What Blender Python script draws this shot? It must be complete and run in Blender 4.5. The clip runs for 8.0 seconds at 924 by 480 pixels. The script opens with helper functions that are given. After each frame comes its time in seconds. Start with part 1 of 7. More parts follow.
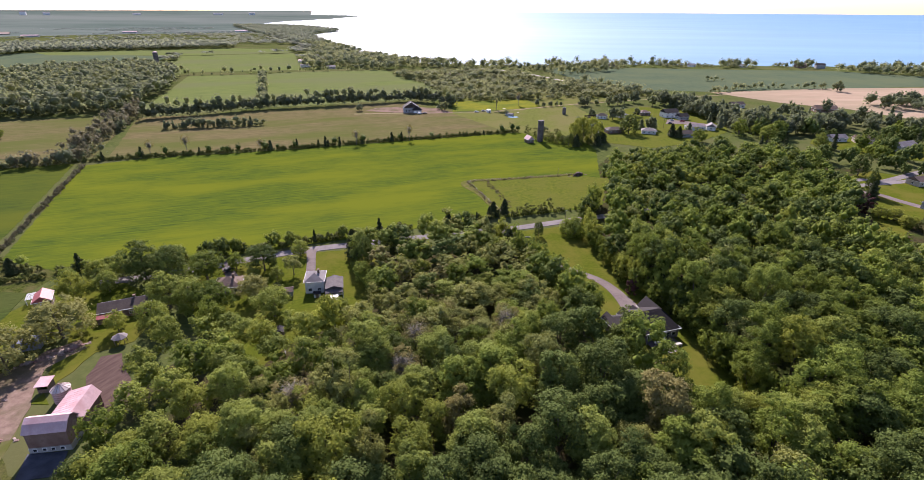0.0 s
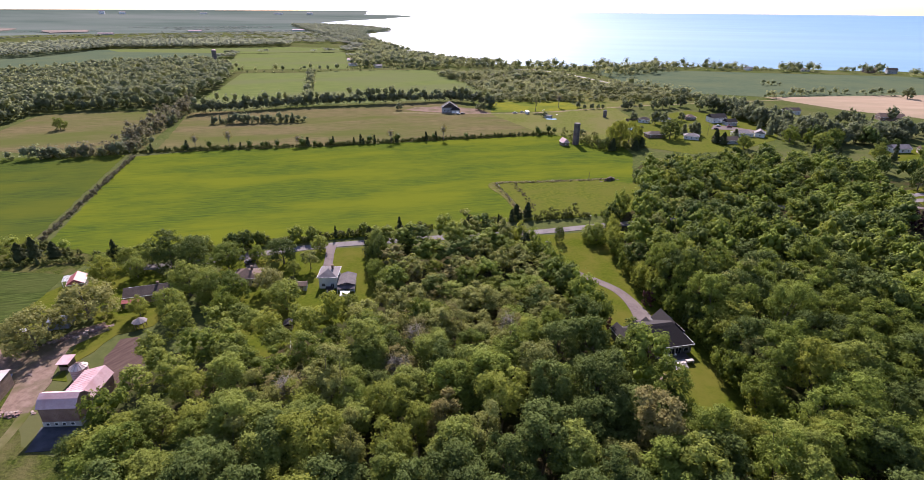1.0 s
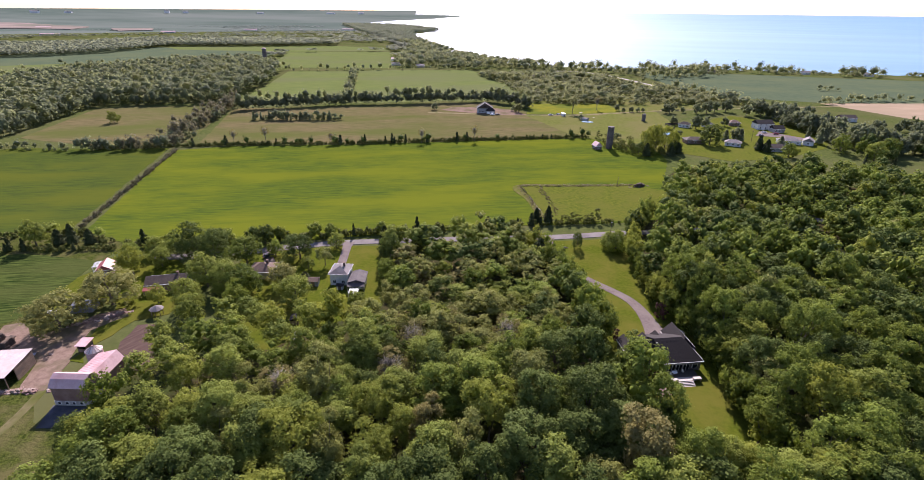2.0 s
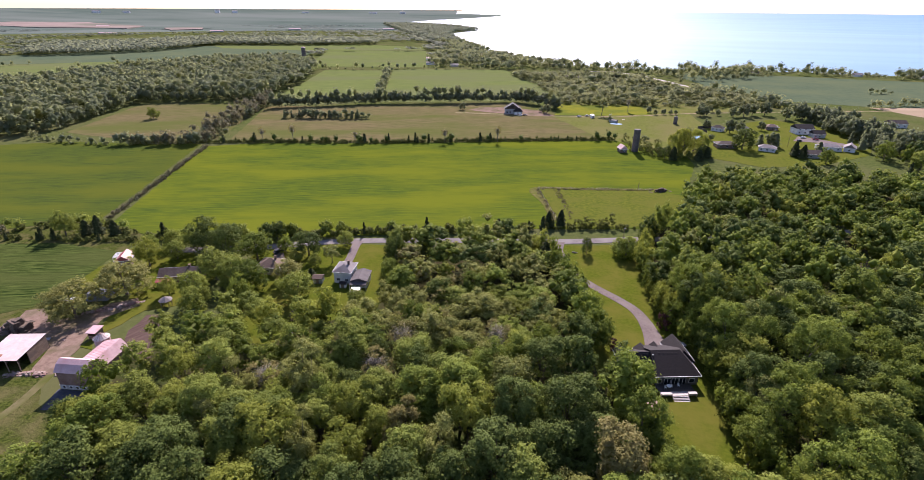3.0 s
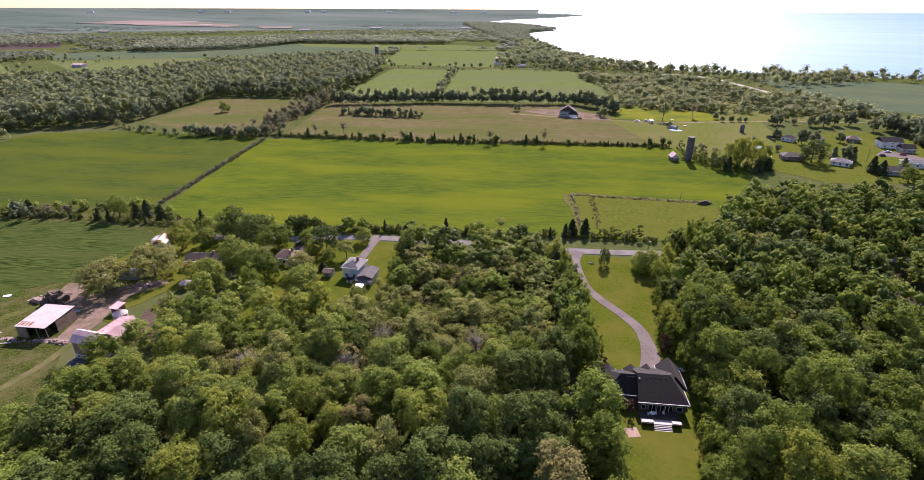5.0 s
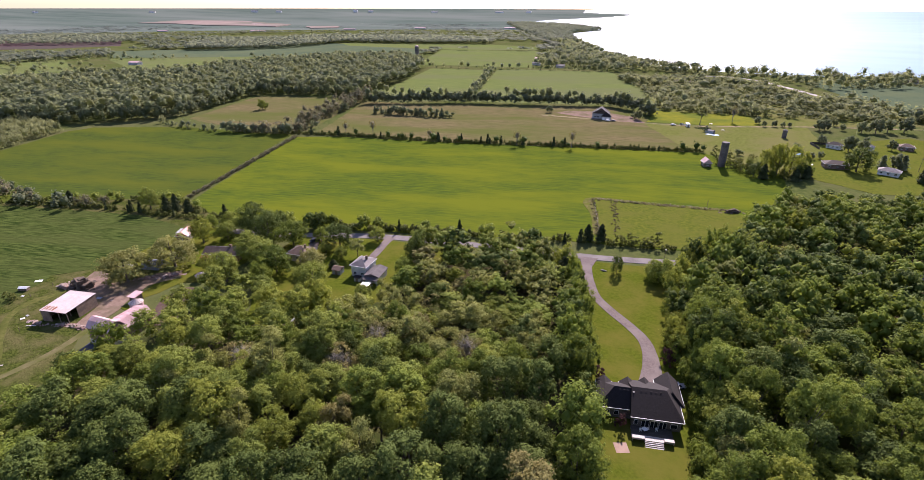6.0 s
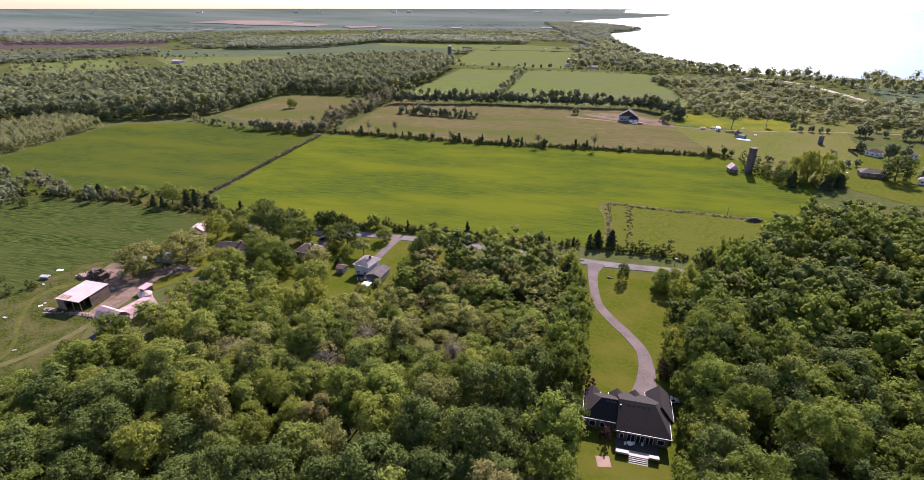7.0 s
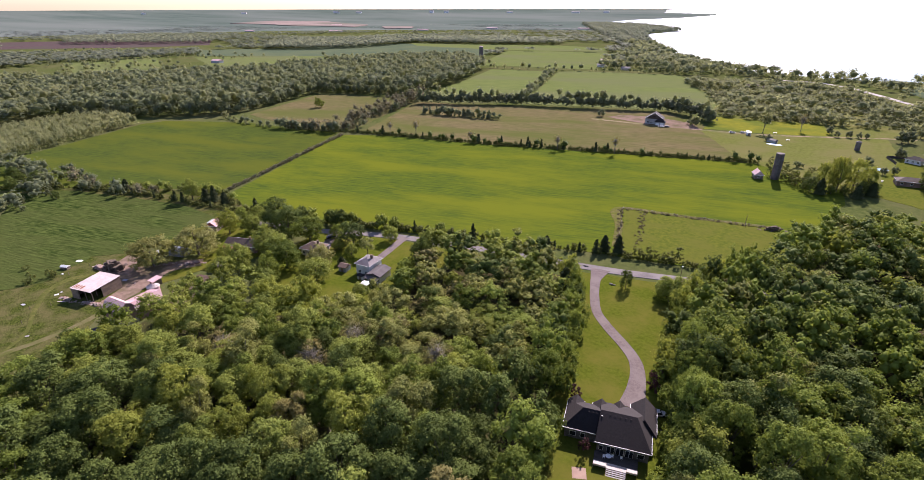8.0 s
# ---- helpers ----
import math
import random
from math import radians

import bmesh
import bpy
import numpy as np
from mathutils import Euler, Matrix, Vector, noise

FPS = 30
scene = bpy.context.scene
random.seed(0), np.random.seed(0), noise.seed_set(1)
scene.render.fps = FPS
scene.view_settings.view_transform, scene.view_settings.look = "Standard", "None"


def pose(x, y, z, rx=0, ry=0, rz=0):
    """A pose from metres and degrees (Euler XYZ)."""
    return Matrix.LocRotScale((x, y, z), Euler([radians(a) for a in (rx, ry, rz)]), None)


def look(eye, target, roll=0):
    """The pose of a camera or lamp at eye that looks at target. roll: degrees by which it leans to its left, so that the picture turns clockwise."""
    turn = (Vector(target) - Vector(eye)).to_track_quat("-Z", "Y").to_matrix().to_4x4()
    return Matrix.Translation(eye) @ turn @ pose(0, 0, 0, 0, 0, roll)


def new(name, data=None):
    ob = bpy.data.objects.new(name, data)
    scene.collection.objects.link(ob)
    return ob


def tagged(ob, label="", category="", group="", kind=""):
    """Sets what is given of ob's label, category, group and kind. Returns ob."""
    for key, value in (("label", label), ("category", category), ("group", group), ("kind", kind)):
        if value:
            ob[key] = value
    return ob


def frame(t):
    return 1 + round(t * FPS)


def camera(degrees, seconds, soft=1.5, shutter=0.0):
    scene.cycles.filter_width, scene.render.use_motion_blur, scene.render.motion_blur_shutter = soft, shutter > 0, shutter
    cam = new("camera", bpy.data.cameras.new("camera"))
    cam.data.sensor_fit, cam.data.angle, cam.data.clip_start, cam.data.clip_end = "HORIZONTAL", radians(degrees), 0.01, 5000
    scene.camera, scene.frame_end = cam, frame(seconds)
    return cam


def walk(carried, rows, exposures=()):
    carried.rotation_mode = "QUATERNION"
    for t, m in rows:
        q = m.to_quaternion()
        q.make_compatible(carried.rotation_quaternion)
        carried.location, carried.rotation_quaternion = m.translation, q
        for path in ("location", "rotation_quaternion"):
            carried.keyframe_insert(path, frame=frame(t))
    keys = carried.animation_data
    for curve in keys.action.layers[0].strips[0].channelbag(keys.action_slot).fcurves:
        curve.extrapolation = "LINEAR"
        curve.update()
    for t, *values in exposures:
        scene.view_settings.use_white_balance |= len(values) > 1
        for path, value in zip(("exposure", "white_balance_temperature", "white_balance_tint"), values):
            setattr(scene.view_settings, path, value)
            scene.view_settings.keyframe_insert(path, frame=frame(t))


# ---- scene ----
cam = camera(83.7, 8.0, soft=0.55)
PATH = [
    (0, (0.38, -0.323, 93.761), (0.324, 1.501, 92.941), 0.3),
    (0.5, (6.289, 0.597, 93.819), (6.152, 2.416, 92.999), 0.3),
    (1, (11.771, 2.024, 93.843), (11.542, 3.834, 93.023), 0.4),
    (2.5, (28.239, 7.474, 94.436), (27.782, 9.239, 93.614), 0.5),
    (3, (34.043, 9.617, 94.816), (33.521, 11.363, 93.992), 0.4),
    (3.5, (39.488, 11.896, 95.128), (38.913, 13.625, 94.302), 0.3),
    (4, (44.922, 14.498, 95.341), (44.29, 16.206, 94.514), 0.3),
    (4.5, (50.139, 17.047, 95.545), (49.442, 18.729, 94.717), 0.2),
    (5, (55.317, 19.996, 95.553), (54.542, 21.644, 94.726), 0.3),
    (6.5, (69.873, 30.171, 96.34), (68.908, 31.714, 95.511), 0.1),
    (7, (74.367, 33.893, 96.477), (73.349, 35.402, 95.648), 0.1),
    (7.5, (79.165, 38.01, 96.715), (78.093, 39.48, 95.885), -0.0),
    (8, (83.902, 41.937, 96.864), (82.781, 43.371, 96.036), -0.1),
]
walk(cam, [(t, look(eye, target, roll)) for t, eye, target, roll in PATH], [(0.0, 1.05, 6360, 31), (8.0, 1.06, 6460, 33)])

import mathutils

# ---- light ----
SUN_AZ, SUN_EL = -12.0, 35.8
world = bpy.data.worlds.new("sky")
world.use_nodes = True
scene.world = world
_n = world.node_tree.nodes
sky = _n.new("ShaderNodeTexSky")
sky.sky_type = "NISHITA"
sky.sun_disc = False
sky.sun_elevation, sky.sun_rotation = radians(SUN_EL), radians(SUN_AZ)
sky.altitude, sky.air_density, sky.dust_density, sky.ozone_density = 100, 1.0, 0.7, 1.6
_n["Background"].inputs["Strength"].default_value = 0.098
world.node_tree.links.new(sky.outputs["Color"], _n["Background"].inputs["Color"])
sun_data = bpy.data.lights.new("sun", "SUN")
sun_data.energy, sun_data.angle, sun_data.color = 5.0, radians(0.53), (1.0, 0.95, 0.86)
sun = new("sun", sun_data)
_a, _e = radians(SUN_AZ), radians(SUN_EL)
sun.matrix_world = look((math.sin(_a) * math.cos(_e) * 400, math.cos(_a) * math.cos(_e) * 400, math.sin(_e) * 400), (0, 0, 0))

# ---- materials ----
ROW_ANGLE = 18.7  # the fields, the road and the houses share this bearing


def noise_node(nt, vec, scale, detail=4.0, rough=0.6):
    n = nt.nodes.new("ShaderNodeTexNoise")
    n.inputs["Scale"].default_value, n.inputs["Detail"].default_value, n.inputs["Roughness"].default_value = scale, detail, rough
    nt.links.new(vec, n.inputs["Vector"])
    return n.outputs["Fac"]


def ramp(nt, fac, lo, hi):
    m = nt.nodes.new("ShaderNodeMapRange")
    m.inputs["From Min"].default_value, m.inputs["From Max"].default_value = lo, hi
    nt.links.new(fac, m.inputs["Value"])
    return m.outputs["Result"]


def mixed(nt, fac, a, b):
    m = nt.nodes.new("ShaderNodeMix")
    m.data_type = "RGBA"
    if isinstance(fac, float):
        m.inputs["Factor"].default_value = fac
    else:
        nt.links.new(fac, m.inputs["Factor"])
    for sock, c in ((m.inputs[6], a), (m.inputs[7], b)):
        if isinstance(c, tuple):
            sock.default_value = (*c, 1)
        else:
            nt.links.new(c, sock)
    return m.outputs[2]


def stretched(nt, source, size, turn=0.0):
    m = nt.nodes.new("ShaderNodeMapping")
    m.vector_type = "TEXTURE"
    m.inputs["Rotation"].default_value = (0, 0, radians(turn))
    m.inputs["Scale"].default_value = size
    nt.links.new(source, m.inputs["Vector"])
    return m.outputs["Vector"]


def surface(name, c1, c2, c3=None, fine=1.0, coarse=0.1, rough=0.8, metal=0.0, bump=0.0, stretch=(1, 1, 1), turn=0.0, world_space=False, spec=None):
    """Two colours mixed by fine grain, a third by broad stains."""
    m = bpy.data.materials.new(name)
    m.use_nodes = True
    nt = m.node_tree
    p = nt.nodes["Principled BSDF"]
    if world_space:
        src = nt.nodes.new("ShaderNodeNewGeometry").outputs["Position"]
    else:
        src = nt.nodes.new("ShaderNodeTexCoord").outputs["Object"]
    vec = stretched(nt, src, stretch, turn)
    f = noise_node(nt, vec, fine, 6, 0.65)
    g = noise_node(nt, stretched(nt, src, tuple(min(3.0, k) for k in stretch), turn), coarse, 5, 0.6)
    col = mixed(nt, ramp(nt, f, 0.38, 0.62), c1, c2)
    if c3:
        col = mixed(nt, ramp(nt, g, 0.42, 0.62), col, c3)
    nt.links.new(col, p.inputs["Base Color"])
    p.inputs["Roughness"].default_value, p.inputs["Metallic"].default_value = rough, metal
    p.inputs["Specular IOR Level"].default_value = spec if spec is not None else (0.0 if world_space else 0.3)
    if bump:
        b = nt.nodes.new("ShaderNodeBump")
        b.inputs["Strength"].default_value, b.inputs["Distance"].default_value = 1.0, bump
        nt.links.new(f, b.inputs["Height"])
        nt.links.new(b.outputs["Normal"], p.inputs["Normal"])
    return m


def fraction(nt, value, times):
    """The fractional part of a value times a number."""
    a = nt.nodes.new("ShaderNodeMath")
    a.operation = "MULTIPLY"
    nt.links.new(value, a.inputs[0])
    a.inputs[1].default_value = times
    b = nt.nodes.new("ShaderNodeMath")
    b.operation = "FRACT"
    nt.links.new(a.outputs[0], b.inputs[0])
    return b.outputs[0]


def foliage(name, dark, light, through_share=0.42, patch=0.12, gloss=0.7):
    """Leaves: colour differs leaf by leaf, tree by tree and over tens of metres."""
    m = bpy.data.materials.new(name)
    m.use_nodes = True
    nt = m.node_tree
    p = nt.nodes["Principled BSDF"]
    geo = nt.nodes.new("ShaderNodeNewGeometry")
    info = nt.nodes.new("ShaderNodeObjectInfo")
    each = nt.nodes.new("ShaderNodeAttribute")
    each.attribute_name = "tree"
    one = nt.nodes.new("ShaderNodeMath")
    nt.links.new(info.outputs["Random"], one.inputs[0])
    nt.links.new(each.outputs["Fac"], one.inputs[1])
    shade, hue = fraction(nt, one.outputs[0], 1.0), fraction(nt, one.outputs[0], 17.3)
    g = noise_node(nt, geo.outputs["Position"], patch, 2)
    add = nt.nodes.new("ShaderNodeMath")
    add.operation = "MULTIPLY_ADD"
    nt.links.new(geo.outputs["Random Per Island"], add.inputs[0])
    add.inputs[1].default_value = 0.34
    nt.links.new(ramp(nt, g, 0.3, 0.75), add.inputs[2])
    add2 = nt.nodes.new("ShaderNodeMath")
    add2.operation = "MULTIPLY_ADD"
    nt.links.new(shade, add2.inputs[0])
    add2.inputs[1].default_value = 0.95
    nt.links.new(add.outputs[0], add2.inputs[2])
    col = mixed(nt, ramp(nt, add2.outputs[0], 0.1, 2.0), dark, light)
    yellow = tuple(0.5 * (a + b) * k for a, b, k in zip(dark, light, (1.2, 1.07, 0.85)))
    h = nt.nodes.new("ShaderNodeMath")
    h.operation = "MULTIPLY"
    nt.links.new(hue, h.inputs[0])
    h.inputs[1].default_value = 0.4
    col = mixed(nt, h.outputs[0], col, yellow)
    nt.links.new(col, p.inputs["Base Color"])
    p.inputs["Roughness"].default_value = gloss
    p.inputs["Specular IOR Level"].default_value = 0.05
    tr = nt.nodes.new("ShaderNodeBsdfTranslucent")
    warm = mixed(nt, 0.4, col, (light[0] * 1.22, light[1] * 1.12, light[2] * 0.6))
    nt.links.new(warm, tr.inputs["Color"])
    mx = nt.nodes.new("ShaderNodeMixShader")
    mx.inputs[0].default_value = through_share
    nt.links.new(p.outputs[0], mx.inputs[1])
    nt.links.new(tr.outputs[0], mx.inputs[2])
    nt.links.new(mx.outputs[0], nt.nodes["Material Output"].inputs["Surface"])
    return m


M = {}
M["meadow"] = surface("meadow", (0.05, 0.068, 0.02), (0.082, 0.098, 0.031), (0.088, 0.092, 0.038), 0.35, 0.02, 0.9, bump=0.15, world_space=True)
M["crop"] = surface("young_grain", (0.08, 0.108, 0.012), (0.04, 0.066, 0.013), (0.1, 0.119, 0.012), 0.75, 0.03, 0.85, bump=0.1, stretch=(9, 1.0, 1), turn=ROW_ANGLE, world_space=True)
M["crop_west"] = surface("young_grain_west", (0.06, 0.082, 0.014), (0.036, 0.056, 0.015), (0.072, 0.087, 0.014), 0.75, 0.035, 0.85, bump=0.1, stretch=(9, 1.0, 1), turn=ROW_ANGLE, world_space=True)
M["crop_dark"] = surface("dark_crop", (0.016, 0.03, 0.008), (0.068, 0.092, 0.023), (0.055, 0.07, 0.02), 0.9, 0.05, 0.85, bump=0.4, stretch=(7, 1.0, 1), turn=19, world_space=True)
M["stubble"] = surface("dry_grass", (0.088, 0.08, 0.036), (0.145, 0.118, 0.06), (0.082, 0.092, 0.028), 0.5, 0.022, 0.9, bump=0.1, stretch=(6, 1, 1), turn=ROW_ANGLE, world_space=True)
M["pasture"] = surface("rough_pasture", (0.024, 0.036, 0.008), (0.072, 0.086, 0.019), (0.09, 0.085, 0.033), 1.3, 0.16, 0.9, bump=0.3, world_space=True)
# far land: green greyed and blued, the haze painted into its colour
M["far_land"] = surface("distant_land_haze_tint", (0.07, 0.098, 0.08), (0.096, 0.124, 0.105), (0.13, 0.152, 0.132), 0.012, 0.0018, 0.95, stretch=(3, 1, 1), turn=20, world_space=True)
# most distant leaves, their colour lightened and blued to paint the haze
M["far_wood_haze"] = foliage("distant_leaves_haze_tint", (0.165, 0.2, 0.2), (0.23, 0.265, 0.265), 0.55, 0.01)
M["paddock"] = surface("paddock_grass", (0.06, 0.08, 0.014), (0.1, 0.112, 0.018), (0.092, 0.1, 0.02), 0.5, 0.06, 0.9, bump=0.08, world_space=True)
M["weedy"] = surface("dry_weedy_ground", (0.075, 0.082, 0.02), (0.15, 0.125, 0.06), (0.09, 0.1, 0.022), 0.6, 0.2, 0.95, bump=0.1, world_space=True)
M["yellow_field"] = surface("rape_field", (0.125, 0.135, 0.022), (0.165, 0.165, 0.022), (0.09, 0.115, 0.022), 0.2, 0.03, 0.9, world_space=True)
M["far_green"] = surface("far_pasture", (0.094, 0.122, 0.04), (0.118, 0.144, 0.047), (0.11, 0.126, 0.054), 0.12, 0.012, 0.9, stretch=(3, 1, 1), turn=ROW_ANGLE, world_space=True)
M["bluegreen"] = surface("young_wheat", (0.066, 0.092, 0.056), (0.08, 0.106, 0.064), (0.09, 0.112, 0.062), 0.12, 0.012, 0.9, world_space=True)
M["tan"] = surface("bare_tan_soil", (0.29, 0.215, 0.15), (0.34, 0.26, 0.185), (0.25, 0.2, 0.135), 0.1, 0.015, 0.95, stretch=(5, 1, 1), turn=10, world_space=True)
M["pink_soil"] = surface("far_pale_soil", (0.2, 0.16, 0.14), (0.29, 0.225, 0.2), (0.15, 0.145, 0.115), 0.02, 0.006, 0.95, stretch=(4, 1, 1), turn=20, world_space=True)
M["ploughed"] = surface("ploughed_soil", (0.07, 0.048, 0.052), (0.095, 0.066, 0.066), (0.075, 0.066, 0.055), 0.1, 0.01, 0.95, world_space=True)
M["lawn"] = surface("mown_lawn", (0.052, 0.071, 0.008), (0.08, 0.098, 0.012), (0.098, 0.098, 0.018), 0.9, 0.06, 0.9, bump=0.05, world_space=True)
M["litter"] = surface("forest_floor", (0.035, 0.03, 0.015), (0.06, 0.05, 0.025), (0.04, 0.055, 0.015), 0.7, 0.08, 0.95, bump=0.2, world_space=True)
M["dirt"] = surface("farmyard_dirt", (0.16, 0.112, 0.088), (0.225, 0.162, 0.13), (0.115, 0.098, 0.058), 0.6, 0.09, 0.95, bump=0.1, world_space=True)
M["dark_soil"] = surface("tilled_garden_soil", (0.075, 0.05, 0.043), (0.105, 0.074, 0.063), None, 1.2, 0.1, 0.95, bump=0.1, stretch=(1, 6, 1), turn=-20, world_space=True)
M["track"] = surface("worn_track", (0.20, 0.16, 0.10), (0.27, 0.21, 0.14), (0.12, 0.13, 0.05), 0.8, 0.12, 0.95, world_space=True)
M["farm_track"] = surface("worn_farm_track", (0.1, 0.095, 0.04), (0.15, 0.128, 0.07), (0.08, 0.088, 0.026), 0.8, 0.2, 0.95, world_space=True)
M["asphalt"] = surface("asphalt", (0.13, 0.118, 0.116), (0.175, 0.158, 0.154), (0.2, 0.182, 0.175), 1.5, 0.12, 0.85, bump=0.01, world_space=True)
M["driveway"] = surface("driveway_asphalt", (0.125, 0.102, 0.097), (0.165, 0.137, 0.13), (0.175, 0.148, 0.14), 1.5, 0.15, 0.85, bump=0.01, world_space=True)
M["sand"] = surface("beach", (0.26, 0.18, 0.145), (0.33, 0.235, 0.19), None, 0.2, 0.02, 0.95, world_space=True)
M["concrete"] = surface("concrete", (0.36, 0.35, 0.34), (0.45, 0.44, 0.42), (0.28, 0.27, 0.26), 1.5, 0.3, 0.85, bump=0.01)
# wet concrete, its colour also darkened and blued for the barn's shadow
M["shaded_wet_concrete"] = surface("shaded_wet_concrete", (0.05, 0.054, 0.068), (0.085, 0.09, 0.105), (0.04, 0.042, 0.05), 0.8, 0.2, 0.7, world_space=True, spec=0.08)
M["stave"] = surface("old_concrete_staves", (0.1, 0.09, 0.088), (0.15, 0.135, 0.13), (0.08, 0.07, 0.068), 1.2, 0.25, 0.9, bump=0.02)
M["white"] = surface("white_siding", (0.62, 0.62, 0.62), (0.72, 0.72, 0.71), (0.56, 0.56, 0.55), 2.0, 0.3, 0.55)
M["trim"] = surface("white_trim", (0.7, 0.7, 0.7), (0.8, 0.8, 0.8), None, 3, 0.4, 0.5)
M["grey_siding"] = surface("grey_siding", (0.30, 0.31, 0.33), (0.38, 0.39, 0.40), (0.26, 0.27, 0.28), 1.5, 0.3, 0.6)
M["brick"] = surface("brown_brick", (0.18, 0.11, 0.08), (0.26, 0.17, 0.13), (0.15, 0.10, 0.08), 6, 0.4, 0.85, bump=0.01)
M["beige"] = surface("beige_siding", (0.42, 0.36, 0.29), (0.5, 0.43, 0.35), (0.36, 0.31, 0.25), 2, 0.3, 0.7)
M["stone"] = surface("stone_veneer", (0.13, 0.115, 0.105), (0.21, 0.19, 0.17), (0.1, 0.09, 0.085), 3, 0.5, 0.85, bump=0.02)
M["shingle"] = surface("charcoal_shingle", (0.015, 0.0125, 0.0135), (0.024, 0.02, 0.021), (0.02, 0.016, 0.017), 2.2, 0.35, 0.85, bump=0.02)
M["brown_shingle"] = surface("brown_shingle", (0.13, 0.085, 0.065), (0.19, 0.13, 0.10), (0.11, 0.075, 0.06), 3, 0.35, 0.85, bump=0.02)
M["grey_shingle"] = surface("grey_shingle", (0.17, 0.152, 0.152), (0.235, 0.212, 0.212), (0.15, 0.132, 0.134), 3, 0.35, 0.85, bump=0.02)
M["slate_shingle"] = surface("slate_grey_shingle", (0.075, 0.066, 0.068), (0.115, 0.1, 0.102), (0.065, 0.056, 0.06), 3, 0.35, 0.85, bump=0.02)
M["dark_shingle"] = surface("dark_brown_shingle", (0.055, 0.04, 0.035), (0.085, 0.065, 0.055), (0.05, 0.035, 0.03), 3, 0.35, 0.85, bump=0.02)
M["metal_roof"] = surface("galvanised_roof", (0.52, 0.355, 0.365), (0.6, 0.415, 0.43), (0.48, 0.3, 0.3), 1.2, 0.25, 0.6, spec=0.08)
M["pale_tin"] = surface("white_painted_tin", (0.42, 0.37, 0.36), (0.54, 0.48, 0.47), (0.46, 0.36, 0.33), 1.2, 0.22, 0.6)
M["weeds"] = foliage("dry_weeds", (0.10, 0.085, 0.045), (0.2, 0.175, 0.1), 0.3)
M["worn_grass"] = surface("worn_grass", (0.07, 0.078, 0.02), (0.112, 0.11, 0.036), (0.06, 0.072, 0.018), 0.9, 0.12, 0.95, world_space=True)
M["dry_pasture"] = surface("dry_pasture", (0.088, 0.102, 0.026), (0.118, 0.13, 0.036), (0.124, 0.12, 0.045), 0.4, 0.03, 0.9, bump=0.1, world_space=True)
# shore road with the sun's glare painted as a pale base colour
M["glare_road"] = surface("glare_road", (0.36, 0.33, 0.3), (0.44, 0.41, 0.38), None, 0.3, 0.05, 0.9, world_space=True)
M["barn_tin"] = surface("weathered_tin_siding", (0.24, 0.155, 0.13), (0.31, 0.21, 0.18), (0.2, 0.12, 0.1), 1.2, 0.3, 0.7, spec=0.08)
M["rust"] = surface("rusted_tin", (0.24, 0.09, 0.05), (0.34, 0.16, 0.10), (0.4, 0.3, 0.25), 2.0, 0.5, 0.8, metal=0.1)
M["red_metal"] = surface("red_painted_metal", (0.30, 0.07, 0.07), (0.37, 0.10, 0.10), (0.27, 0.09, 0.09), 1.5, 0.3, 0.5)
M["wood"] = surface("weathered_wood", (0.17, 0.12, 0.085), (0.25, 0.185, 0.135), (0.13, 0.10, 0.08), 3, 0.5, 0.8, stretch=(0.4, 3, 1))
M["deck"] = surface("deck_boards", (0.42, 0.375, 0.35), (0.54, 0.49, 0.46), (0.37, 0.33, 0.3), 3, 0.5, 0.7, stretch=(4, 0.5, 1))
# dark boards: real stain on the fence, painted house shade on the deck
M["stain_and_shade"] = surface("stained_and_shaded_boards", (0.05, 0.042, 0.038), (0.08, 0.068, 0.06), None, 3, 0.5, 0.7, stretch=(4, 0.5, 1))
M["bark"] = surface("bark", (0.10, 0.08, 0.065), (0.17, 0.14, 0.115), (0.08, 0.07, 0.055), 4, 0.5, 0.9, bump=0.03)
M["twig"] = surface("grey_twigs", (0.15, 0.14, 0.115), (0.22, 0.205, 0.17), None, 3, 0.3, 0.9)
M["rubble"] = surface("scrap_and_logs", (0.16, 0.11, 0.085), (0.38, 0.31, 0.27), (0.22, 0.13, 0.11), 1.4, 0.4, 0.9)
M["hay"] = surface("old_hay", (0.1, 0.072, 0.055), (0.17, 0.122, 0.092), (0.07, 0.055, 0.045), 1.5, 0.3, 0.95, bump=0.1)
M["tarp"] = surface("blue_grey_tarp", (0.19, 0.205, 0.25), (0.26, 0.275, 0.32), None, 1.0, 0.3, 0.6)
M["tyre"] = surface("rubber", (0.02, 0.02, 0.02), (0.03, 0.03, 0.03), None, 4, 1, 0.8)
M["chalk"] = surface("white_plastic", (0.7, 0.7, 0.68), (0.8, 0.8, 0.78), None, 2, 0.4, 0.4)
for _k, _c in (("car_white", (0.7, 0.7, 0.7)), ("car_dark", (0.03, 0.03, 0.04)), ("car_silver", (0.4, 0.4, 0.42)), ("car_blue", (0.05, 0.09, 0.2)), ("car_red", (0.3, 0.03, 0.03))):
    M[_k] = surface(_k, _c, tuple(min(1, v * 1.12) for v in _c), None, 2, 0.4, 0.25, spec=0.5)

M["glass"] = bpy.data.materials.new("window_glass")
M["glass"].use_nodes = True
_p = M["glass"].node_tree.nodes["Principled BSDF"]
